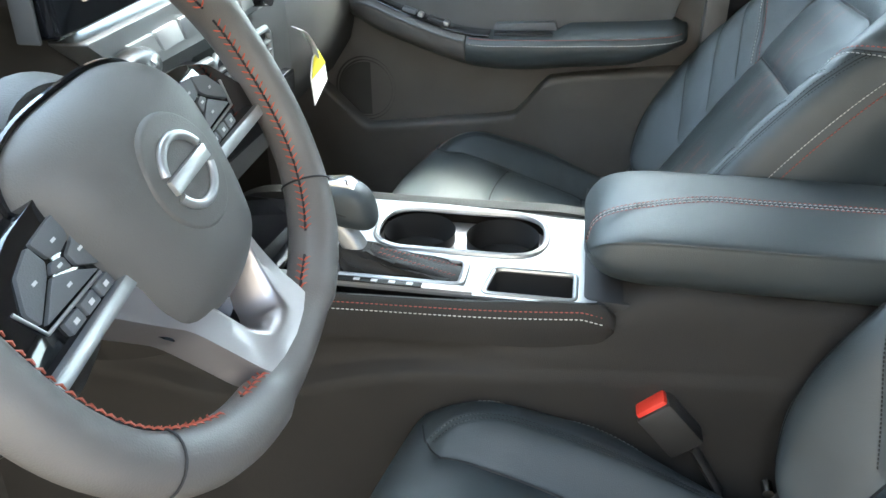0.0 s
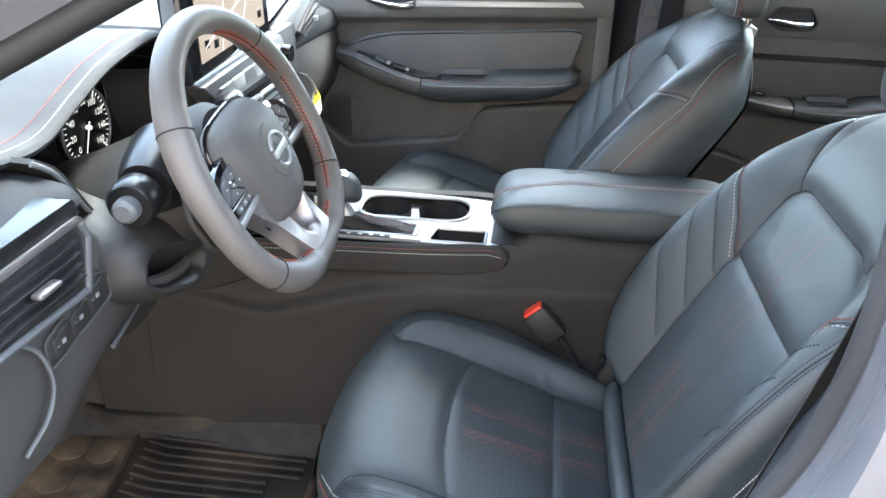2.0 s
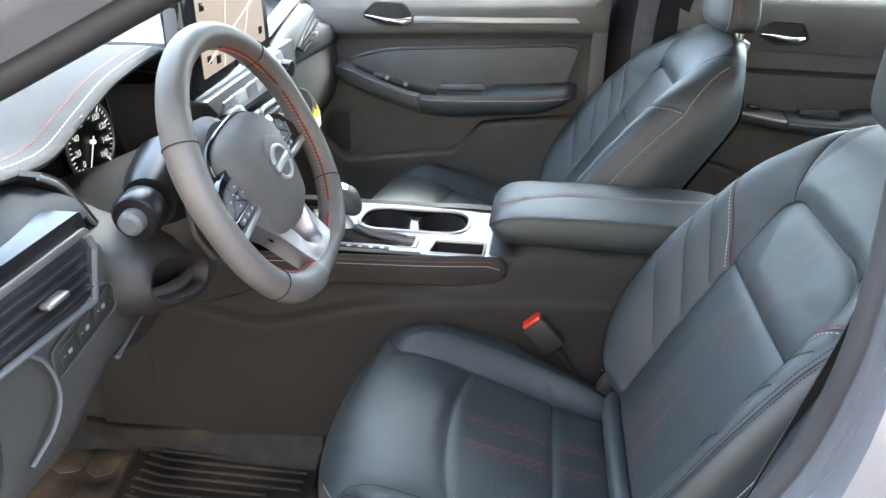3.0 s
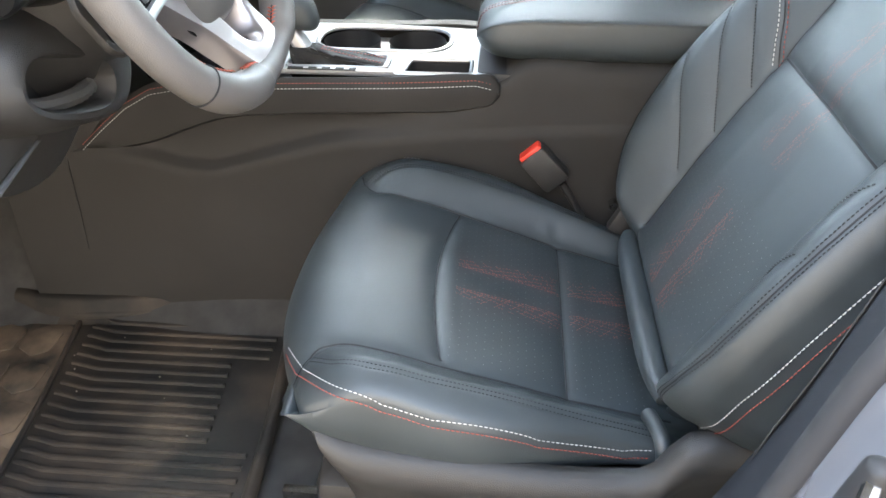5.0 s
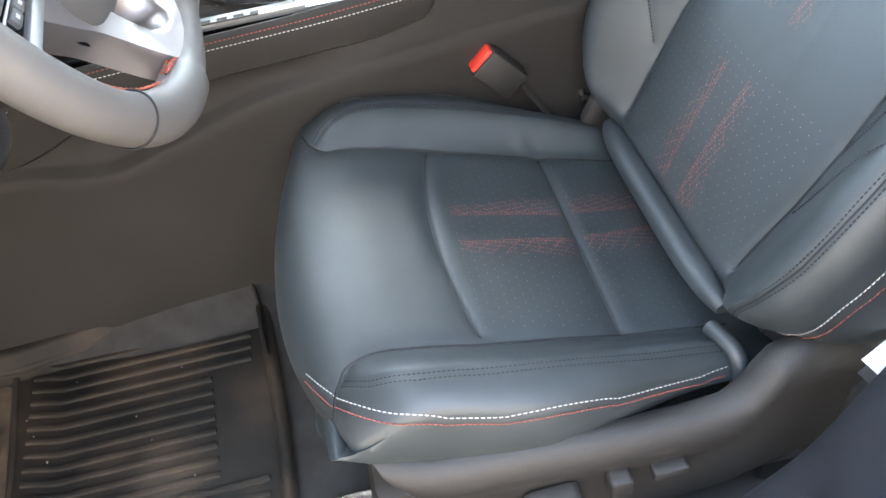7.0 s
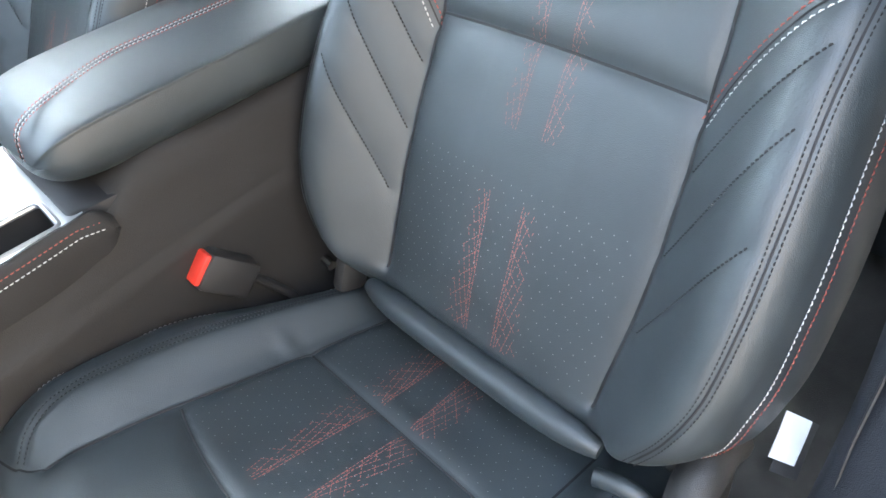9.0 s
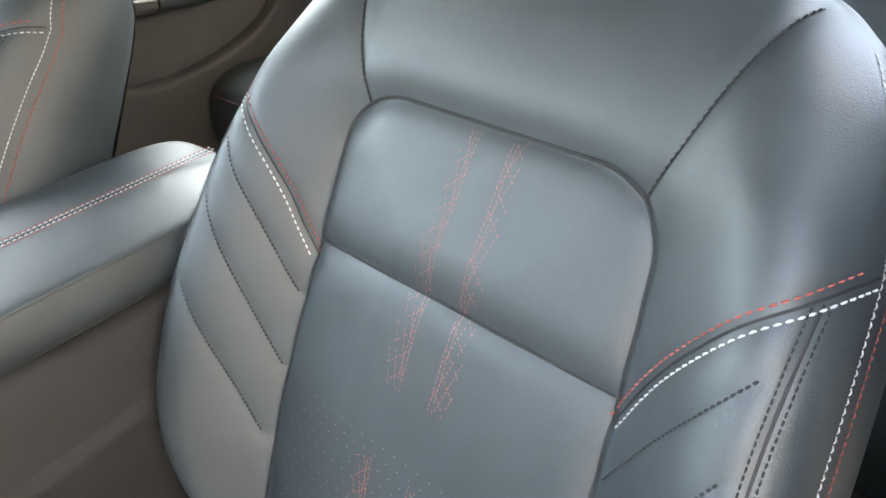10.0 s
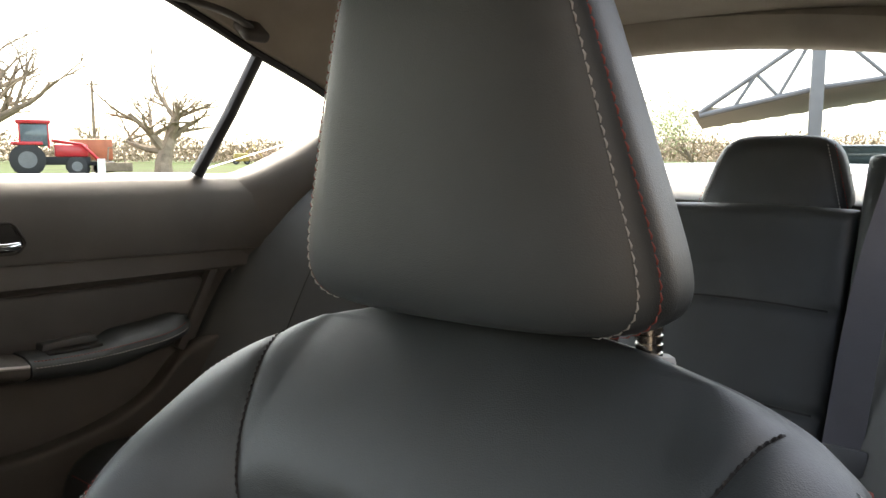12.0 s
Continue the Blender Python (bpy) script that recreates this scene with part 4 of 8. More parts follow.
# ---- dashboard ----
def build_dash():
    dash = thing("dashboard", "black soft-touch dashboard with stitched instrument hood and air vents", "dashboard")
    # upper pad, swept across the car
    pad = [(-1.12, 1.00), (-0.98, 1.075), (-0.72, 1.088), (-0.56, 1.080), (-0.47, 1.055), (-0.435, 1.020), (-0.430, 0.985), (-0.47, 0.955), (-0.80, 0.90), (-1.10, 0.90)]
    rings = []
    for y in np.linspace(-0.47, 1.22, 60):
        k = abs(y - 0.37) / 0.85
        back = 0.15 * float(step(0.21, 0.14, y))
        rings.append([(max(-1.13, x + 0.05 * k ** 2 * 0.3 - 0.05 * k ** 3 * (z > 1.03) - back), y, z - 0.012 * k ** 2 - 0.25 * back) for x, z in rounded(pad, 0.03, 4)])
    loft("dash_pad", rings, PLASTIC_SOFT, dash, "black soft dash pad")
    # instrument hood
    brow = curve([(-0.47, 1.038), (-0.36, 1.052), (-0.27, 1.059), (-0.215, 1.055), (-0.165, 1.057), (-0.10, 1.080), (-0.03, 1.103), (0.06, 1.117), (0.115, 1.115), (0.150, 1.085), (0.158, 1.030)], 80)
    rings = []
    for x, up, grow, flat in ((-1.00, 0.0, 1.0, 0.95), (-0.80, 0.004, 1.0, 0.80), (-0.68, 0.008, 1.0, 0.5), (-0.60, 0.010, 1.0, 0.25), (-0.50, 0.004, 1.0, 0.06), (-0.455, 0.002, 1.0, 0), (-0.438, 0.001, 1.0, 0), (-0.430, -0.002, 1.0, 0),
                               (-0.427, -0.006, 1.0, 0), (-0.430, -0.011, 0.995, 0), (-0.45, -0.014, 0.99, 0), (-0.545, -0.018, 0.96, 0)):
        rings.append([(x, 0.0 + y * grow, (z + up * step(1.0, 1.05, z)) * (1 - flat) + (1.070 - 0.10 * step(0.12, 0.16, y)) * flat) for y, z in brow])
    hood = loft("instrument_hood", rings, PLASTIC_SOFT, dash, "stitched black hood over the dials", closed=False, caps=False)
    for dx, mat, nm in ((-0.4385, WHITE_THREAD, "white_stitching"), (-0.457, RED_THREAD, "red_stitching")):
        line = [(dx, y, z + (0.0016 if dx > -0.45 else 0.0027)) for y, z in brow[2:66]]
        stitching(nm, line, (0.25, 0, 1), mat, hood, 0.0058, r=0.0008)
    # bezel wing beside the dials
    front = curve([(-0.405, -0.232, 1.050), (-0.398, -0.208, 1.030), (-0.395, -0.166, 0.966), (-0.395, -0.136, 0.940)], 14)
    rings = [[tuple(p), (p[0] + 0.002, p[1] + 0.006, p[2] + 0.003), (-0.545, p[1] + 0.018, p[2] + 0.008), (-0.545, p[1] + 0.010, p[2])] for p in front]
    wing = loft("bezel_wing", rings, PLASTIC, dash)
    bm = bmesh.new()
    tube(bm, [(p[0] + 0.001, p[1], p[2]) for p in front], 0.0032, 8)
    part("wing_edge", bm, PLASTIC_GREY, wing)
    # right cheek of the hood: a dark inner wall with a rounded lip
    lip = curve([(0.060, 1.078), (0.101, 1.069), (0.135, 1.056), (0.152, 1.040), (0.161, 1.012), (0.168, 0.982), (0.182, 0.945), (0.195, 0.90)], 36)
    rings = [[(-0.545, y - 0.016, z - 0.004), (-0.428, y - 0.002, z), (-0.421, y + 0.003, z + 0.002), (-0.419, y + 0.010, z + 0.005), (-0.424, y + 0.017, z + 0.009), (-0.470, y + 0.020, z + 0.012)] for y, z in lip]
    cheek = loft("hood_cheek", rings, SUEDE, dash, "dark inner wall of the instrument hood", closed=False, caps=False)
    for dx, k in ((0.4195, 3), (0.4235, 4)):
        bm = bmesh.new()
        tube(bm, [Vector(r[k]) + Vector((0.0008, 0, 0)) for r in rings], 0.0008, 6)
        part("lip_seam", bm, DARK_THREAD, cheek)
    # inside of the hood
    part("hood_floor", slab(rounded([(-0.30, 0.90), (-0.285, 1.03), (-0.20, 1.052), (-0.10, 1.066), (0.0, 1.092), (0.11, 1.098), (0.14, 1.03), (0.135, 0.90)], 0.02), "yz", -0.565, -0.545, 0), DIAL, dash)
    # dials
    def dial(cy, cz, r, nums, needle):
        d = part("dial", slab([(cy + r * math.cos(t), cz + r * math.sin(t)) for t in (2 * math.pi * k / 60 for k in range(60))], "yz", -0.545, -0.520, 0.002), DIAL, dash, "black dial with lit numerals")
        bm = bmesh.new()
        tube(bm, [(-0.519, cy + r * math.cos(t), cz + r * math.sin(t)) for t in (2 * math.pi * k / 60 for k in range(60))], 0.0018, 8, closed=True)
        part("dial_ring", bm, SILVER, d)
        for k in range(33):
            t = radians(225 - 270 * k / 32)
            big = k % 4 == 0
            ln = 0.010 if big else 0.005
            bm = box((0.0006, 0.0016 if big else 0.0008, ln), (-0.5185, cy + (r - 0.004 - ln / 2) * math.cos(t), cz + (r - 0.004 - ln / 2) * math.sin(t)), 0, (math.degrees(t) - 90, 0, 0))
            part("dial_tick", bm, DIAL_MARK, d)
        for k, word in enumerate(nums):
            t = radians(225 - 270 * k / (len(nums) - 1))
            cu = bpy.data.curves.new("numeral", "FONT")
            cu.body, cu.size, cu.align_x, cu.align_y = word, 0.0125, "CENTER", "CENTER"
            tmp = bpy.data.objects.new("numeral", cu)
            scene.collection.objects.link(tmp)
            me = bpy.data.meshes.new_from_object(tmp)
            bpy.data.objects.remove(tmp)
            me.materials.append(DIAL_MARK)
            o = new("numeral", me)
            o.parent = d
            o.matrix_basis = Matrix(((0, 0, 1, -0.5185), (1, 0, 0, cy + (r - 0.021) * math.cos(t)), (0, 1, 0, cz + (r - 0.021) * math.sin(t)), (0, 0, 0, 1)))
        t = radians(needle)
        bm = bmesh.new()
        tube(bm, [(-0.516, cy - 0.008 * math.cos(t), cz - 0.008 * math.sin(t)), (-0.516, cy + (r - 0.012) * math.cos(t), cz + (r - 0.012) * math.sin(t))], [0.0010, 0.0005], 8)
        tube(bm, [(-0.5195, cy, cz), (-0.513, cy, cz)], 0.0030, 20)
        part("needle", bm, DIAL_MARK, d)
        for k in range(7):
            t = radians(-85 + 14 * k)
            part("gauge_tick", box((0.0006, 0.0012, 0.004), (-0.5185, cy + 0.018 + 0.02 * math.cos(t), cz - 0.032 + 0.02 * math.sin(t)), 0, (math.degrees(t) - 90, 0, 0)), DIAL_RED if k < 2 else DIAL_MARK, d)
    dial(0.042, 0.998, 0.056, ["0", "20", "40", "60", "80", "100", "120", "140", "160"], 245)
    dial(-0.135, 0.985, 0.050, ["0", "1", "2", "3", "4", "5", "6", "7", "8"], 225)
    part("cluster_display", box((0.003, 0.085, 0.10), (-0.525, -0.045, 0.965), 0.001), SCREEN_DARK, dash)
    for k in range(3):
        part("display_line", box((0.0006, 0.03 - 0.006 * k, 0.004), (-0.5232, -0.045, 0.945 - 0.013 * k), 0), PRINT_DIM, dash)
    # left end: pad lip, gloss strip, silver strip, vent, switch bank, knee panel
    rings = []
    for y, dx in ((-0.47, -0.030), (-0.44, -0.012), (-0.40, 0.0), (-0.33, 0.0), (-0.25, -0.006), (-0.225, -0.012), (-0.215, -0.035)):
        rings.append([(x + dx, y, z) for x, z in ((-0.62, 1.036), (-0.50, 1.036), (-0.40, 1.034), (-0.362, 1.027), (-0.350, 1.012), (-0.36, 1.000), (-0.42, 0.990), (-0.62, 0.990))])
    loft("dash_shelf", rings, PLASTIC_SOFT, dash)

    def left_strip(nm, z0, z1, mat, x0, x1, label):
        part(nm, slab(rounded([(-0.455, z0), (-0.455, z1), (-0.262, z1 + 0.004), (-0.255, z0 + 0.004)], 0.004), "yz", x0, x1, 0.003), mat, dash, label)
    left_strip("gloss_strip", 1.008, 1.026, STALK_BLACK, -0.40, -0.346, "gloss black strip")
    left_strip("silver_strip", 1.001, 1.009, SILVER_DEEP, -0.40, -0.3435, "satin silver strip")
    vent = part("air_vent", slab(rounded([(-0.425, 0.945), (-0.425, 0.999), (-0.262, 1.000), (-0.252, 0.985), (-0.268, 0.938)], 0.006), "yz", -0.40, -0.352, 0.002), SEAL, dash, "black side air vent")
    for k in range(4):
        part("vent_slat", box((0.024, 0.150, 0.0024), (-0.356, -0.342, 0.952 + 0.0125 * k), 0.0008, (0, 6, 0)), SEAL, vent)
    part("vent_knob", box((0.012, 0.032, 0.006), (-0.338, -0.335, 0.972), 0.0025), SILVER_DEEP, vent, "silver vent tab")
    bm = bmesh.new()
    for a, b in (((-0.430, 0.941), (-0.430, 1.002)), ((-0.430, 0.941), (-0.266, 0.933)), ((-0.266, 0.933), (-0.250, 0.986)), ((-0.250, 0.986), (-0.258, 1.002))):
        tube(bm, [(-0.347, *a), (-0.347, *b)], 0.0038, 8)
    part("vent_frame", bm, PLASTIC_GREY, vent)
    # lower panel as a curved skin
    rings = []
    for y in np.linspace(-0.475, 0.12, 30):
        k = max(0, min(1, (y + 0.26) / 0.20)) * 0.6
        e = max(0, (-0.41 - y) / 0.065)
        col = []
        for x, z in ((-0.53, 0.99), (-0.40, 1.003), (-0.367, 0.998), (-0.362, 0.955), (-0.358, 0.925), (-0.357, 0.900), (-0.362, 0.870), (-0.371, 0.842), (-0.379, 0.824), (-0.388, 0.816), (-0.41, 0.816), (-0.60, 0.84)):
            col.append((x - 0.055 * k ** 1.6 * (x > -0.41) - 0.05 * e ** 2, y, z - 0.045 * float(step(-0.20, -0.34, y)) * step(0.90, 0.82, z) - 0.055 * float(step(-0.25, -0.17, y)) * step(0.96, 0.99, z)))
        rings.append(col)
    loft("knee_panel", rings, KNEE_SKIN, dash, "dark grained knee panel", closed=False, caps=False)
    bank = part("switch_bank", slab(rounded([(-0.334, 0.884), (-0.334, 0.912), (-0.240, 0.936), (-0.225, 0.930), (-0.225, 0.904), (-0.240, 0.902)], 0.006), "yz", -0.37, -0.3535, 0.002), PLASTIC, dash, "switch bank with three push switches")
    for k in range(3):
        b = part("push_switch", slab(rounded([(-0.328 + 0.032 * k, 0.889 + 0.0065 * k), (-0.328 + 0.032 * k, 0.910 + 0.0078 * k), (-0.299 + 0.032 * k, 0.917 + 0.0078 * k), (-0.299 + 0.032 * k, 0.895 + 0.0065 * k)], 0.002, 2), "yz", -0.36, -0.3505, 0.0012), PLASTIC, bank)
        part("switch_symbol", box((0.0006, 0.0055, 0.0045), (-0.3502, -0.3135 + 0.032 * k, 0.903 + 0.0072 * k), 0), PRINT_DIM, b)
        part("switch_symbol", box((0.0006, 0.0030, 0.0010), (-0.3502, -0.323 + 0.032 * k, 0.902 + 0.0072 * k), 0), PRINT_DIM, b)
    bm = bmesh.new()
    tube(bm, [(-0.3535, y, z) for y, z in rounded([(-0.337, 0.882), (-0.337, 0.914), (-0.241, 0.9385), (-0.222, 0.931), (-0.222, 0.902), (-0.239, 0.899)], 0.007)], 0.0016, 6, closed=True)
    part("bank_frame", bm, KNEE_SKIN, bank)
    # moulded seams at the end of the knee panel
    bm = bmesh.new()
    tube(bm, curve([(-0.353, -0.380, 0.936), (-0.350, -0.367, 0.931), (-0.349, -0.350, 0.910), (-0.349, -0.343, 0.873), (-0.352, -0.358, 0.843), (-0.362, -0.385, 0.818)], 30), 0.0022, 6)
    part("panel_seam", bm, PLASTIC_GREY, dash)
    # end cap beside the door hinge
    part("end_cap", slab(rounded([(-0.56, 0.70), (-0.40, 0.76), (-0.352, 0.84), (-0.338, 0.93), (-0.36, 0.96), (-0.56, 0.97)], 0.03), "xz", -0.50, -0.428, 0.012), PLASTIC, dash, "black fuse box end cover")
    # lower edge strip over the driver's footwell
    bm = bmesh.new()
    tube(bm, [(-0.380, -0.20, 0.818), (-0.400, -0.10, 0.819), (-0.405, 0.0, 0.821), (-0.405, 0.12, 0.822)], 0.0030, 8)
    part("panel_edge", bm, PLASTIC_GREY, dash)

    # centre stack
    stack = part("centre_fascia", slab(rounded([(0.190, 0.80), (0.178, 1.000), (0.150, 1.035), (0.60, 1.05), (0.60, 0.82)], 0.012), "yz", -0.52, -0.405, 0.008), PLASTIC, dash)
    part("climate_panel", slab(rounded([(0.182, 0.996), (0.128, 1.037), (0.46, 1.052), (0.50, 1.00)], 0.006), "yz", -0.42, -0.385, 0.003), SILVER, stack, "satin silver control panel")
    for k in range(6):
        part("panel_button", slab(rounded([(0.192 + 0.044 * k, 1.006), (0.178 + 0.046 * k, 1.024 + 0.002 * k), (0.219 + 0.046 * k, 1.026 + 0.002 * k), (0.231 + 0.044 * k, 1.008)], 0.002, 2), "yz", -0.39, -0.3815, 0.001), PRINT if k % 2 else SILVER, stack)
    for cy in (0.455,):
        bm = bmesh.new()
        tube(bm, [(-0.386, cy, 1.020), (-0.365, cy, 1.020)], [0.016, 0.0145], 26)
        part("audio_knob", bm, PIANO, stack, "gloss black knob")
    for cy, w in ((0.245, 0.075), (0.395, 0.075)):
        v = part("air_vent", box((0.05, w * 2, 0.062), (-0.405, cy, 0.945), 0.008), SEAL, stack)
        bm = bmesh.new()
        c = [(-0.379, cy + a * w, 0.945 + b * 0.033) for a, b in ((-1, 0.8), (-0.9, 1), (0.9, 1), (1, 0.8), (1, -0.8), (0.9, -1), (-0.9, -1), (-1, -0.8))]
        tube(bm, c, 0.0042, 8, closed=True)
        part("vent_frame", bm, SILVER, v, "satin silver vent surround")
        for k in range(5):
            part("vent_slat", box((0.022, w * 1.9, 0.003), (-0.384, cy, 0.925 + 0.010 * k), 0.001, (0, 15, 0)), PLASTIC_GREY, v)
        part("vent_tab", box((0.008, 0.012, 0.012), (-0.371, cy, 0.945), 0.002), SILVER, v)
    part("heater_panel", slab(rounded([(0.16, 0.845), (0.155, 0.895), (0.58, 0.90), (0.57, 0.85)], 0.01), "yz", -0.42, -0.392, 0.003), PIANO, stack, "gloss black heater panel")
    for k in range(7):
        part("heater_button", box((0.004, 0.030, 0.012), (-0.391, 0.20 + 0.052 * k, 0.875), 0.001), PLASTIC_GREY, stack)
    # touch screen
    scr = part("touch_screen", slab(rounded([(0.105, 1.043), (0.100, 1.195), (0.418, 1.215), (0.430, 1.062)], 0.008), "yz", -0.425, -0.392, 0.004), SCREEN_DARK, dash, "upright touch screen showing a map")
    part("map_picture", slab(rounded([(0.145, 1.066), (0.140, 1.185), (0.395, 1.200), (0.402, 1.080)], 0.003), "yz", -0.392, -0.3912, 0), SCREEN, scr, "lit map in pale orange")
    for a, b in (((0.16, 1.085), (0.39, 1.165)), ((0.22, 1.072), (0.25, 1.185)), ((0.30, 1.085), (0.36, 1.19))):
        bm = bmesh.new()
        tube(bm, [(-0.3909, *a), (-0.3909, *b)], 0.0012, 6)
        part("map_road", bm, SCREEN_ROAD, scr)
    for y, z in ((0.16, 1.165), (0.168, 1.09), (0.20, 1.085), (0.38, 1.10), (0.38, 1.185)):
        part("map_button", box((0.0006, 0.016, 0.012), (-0.3909, y, z), 0.001), SCREEN_DARK, scr)
    part("screen_edge", box((0.020, 0.004, 0.150), (-0.41, 0.101, 1.118), 0.002, (-2, 0, 0)), PLASTIC_GREY, scr)
    # passenger side: gloss and silver strips and the side vent
    part("passenger_strip", slab(rounded([(0.500, 1.038), (0.60, 1.070), (0.735, 1.098), (0.790, 1.080), (0.68, 1.040), (0.606, 1.002), (0.612, 0.935), (0.598, 0.934), (0.580, 1.005)], 0.004), "yz", -0.46, -0.418, 0.004), SILVER, dash, "satin silver dash strip")
    part("passenger_gloss_strip", slab(rounded([(0.50, 1.046), (0.50, 1.060), (0.72, 1.112), (0.80, 1.098), (0.79, 1.088), (0.735, 1.103)], 0.004), "yz", -0.46, -0.426, 0.003), PIANO, dash)
    v = part("air_vent", slab(rounded([(0.655, 1.020), (0.695, 1.006), (0.800, 1.046), (0.785, 1.074), (0.72, 1.052)], 0.006), "yz", -0.46, -0.414, 0.003), SEAL, dash)
    for k in range(3):
        part("vent_slat", box((0.010, 0.090, 0.003), (-0.414, 0.735 - 0.004 * k, 1.046 - 0.012 * k), 0.001, (20, 15, 0)), PLASTIC, v)
    part("vent_tab", box((0.010, 0.014, 0.010), (-0.402, 0.735, 1.036), 0.002), SILVER, v)
    rings = []
    for y in np.linspace(0.615, 1.10, 16):
        up = 0.10 * (y - 0.615)
        rings.append([(x, y, z + up * (z > 0.95)) for x, z in ((-0.50, 1.002), (-0.462, 0.992), (-0.440, 0.968), (-0.428, 0.935), (-0.425, 0.90), (-0.44, 0.84), (-0.48, 0.78), (-0.56, 0.73), (-0.70, 0.70))])
    loft("glove_box", rings, KNEE_SKIN, dash, "dark glove box front", closed=False, caps=False)
    # speaker grille on top of the pad
    g = part("speaker_grille", slab(rounded([(-0.668, 0.288), (-0.513, 0.284), (-0.562, 0.434), (-0.668, 0.458)], 0.01), "xy", 1.078, 1.0895, 0.002), PLASTIC_GREY, dash, "fine grey speaker grille")
    verts, faces = [], []
    for i in range(30):
        for j in range(34):
            x, y = -0.661 + 0.0048 * i, 0.293 + 0.0048 * j
            if x > -0.521 - 0.33 * (y - 0.288) or y > 0.452 - 0.22 * (x + 0.668):
                continue
            k = len(verts)
            verts += [(x - 0.0015, y - 0.0015, 1.0899), (x + 0.0015, y - 0.0015, 1.0899), (x + 0.0015, y + 0.0015, 1.0899), (x - 0.0015, y + 0.0015, 1.0899)]
            faces.append((k, k + 1, k + 2, k + 3))
    tagged(surface("grille_hole", verts, faces, SEAL, g), kind="stuff")
    return dash


build_dash()


def build_tag():
    tag = thing("hang_tag", "yellow and white paper tag hung on a white strap", "paper tag")
    bm = bmesh.new()
    tube(bm, curve([(-0.412, 0.640, 0.940), (-0.402, 0.655, 0.930), (-0.398, 0.676, 0.908), (-0.399, 0.692, 0.884)], 14), 0.006, 8, flat=0.15)
    part("strap", bm, LABEL_WHITE, tag)
    part("tag_card", slab([(0.660, 0.862), (0.668, 0.815), (0.735, 0.838), (0.728, 0.868), (0.702, 0.894), (0.676, 0.888)], "yz", -0.4010, -0.3995, 0), LABEL_WHITE, tag, smooth=False)
    part("tag_band", slab([(0.662, 0.858), (0.729, 0.866), (0.702, 0.892), (0.677, 0.886)], "yz", -0.3992, -0.3985, 0), LABEL_YELLOW, tag, "yellow printed band", smooth=False)
    return tag


build_tag()


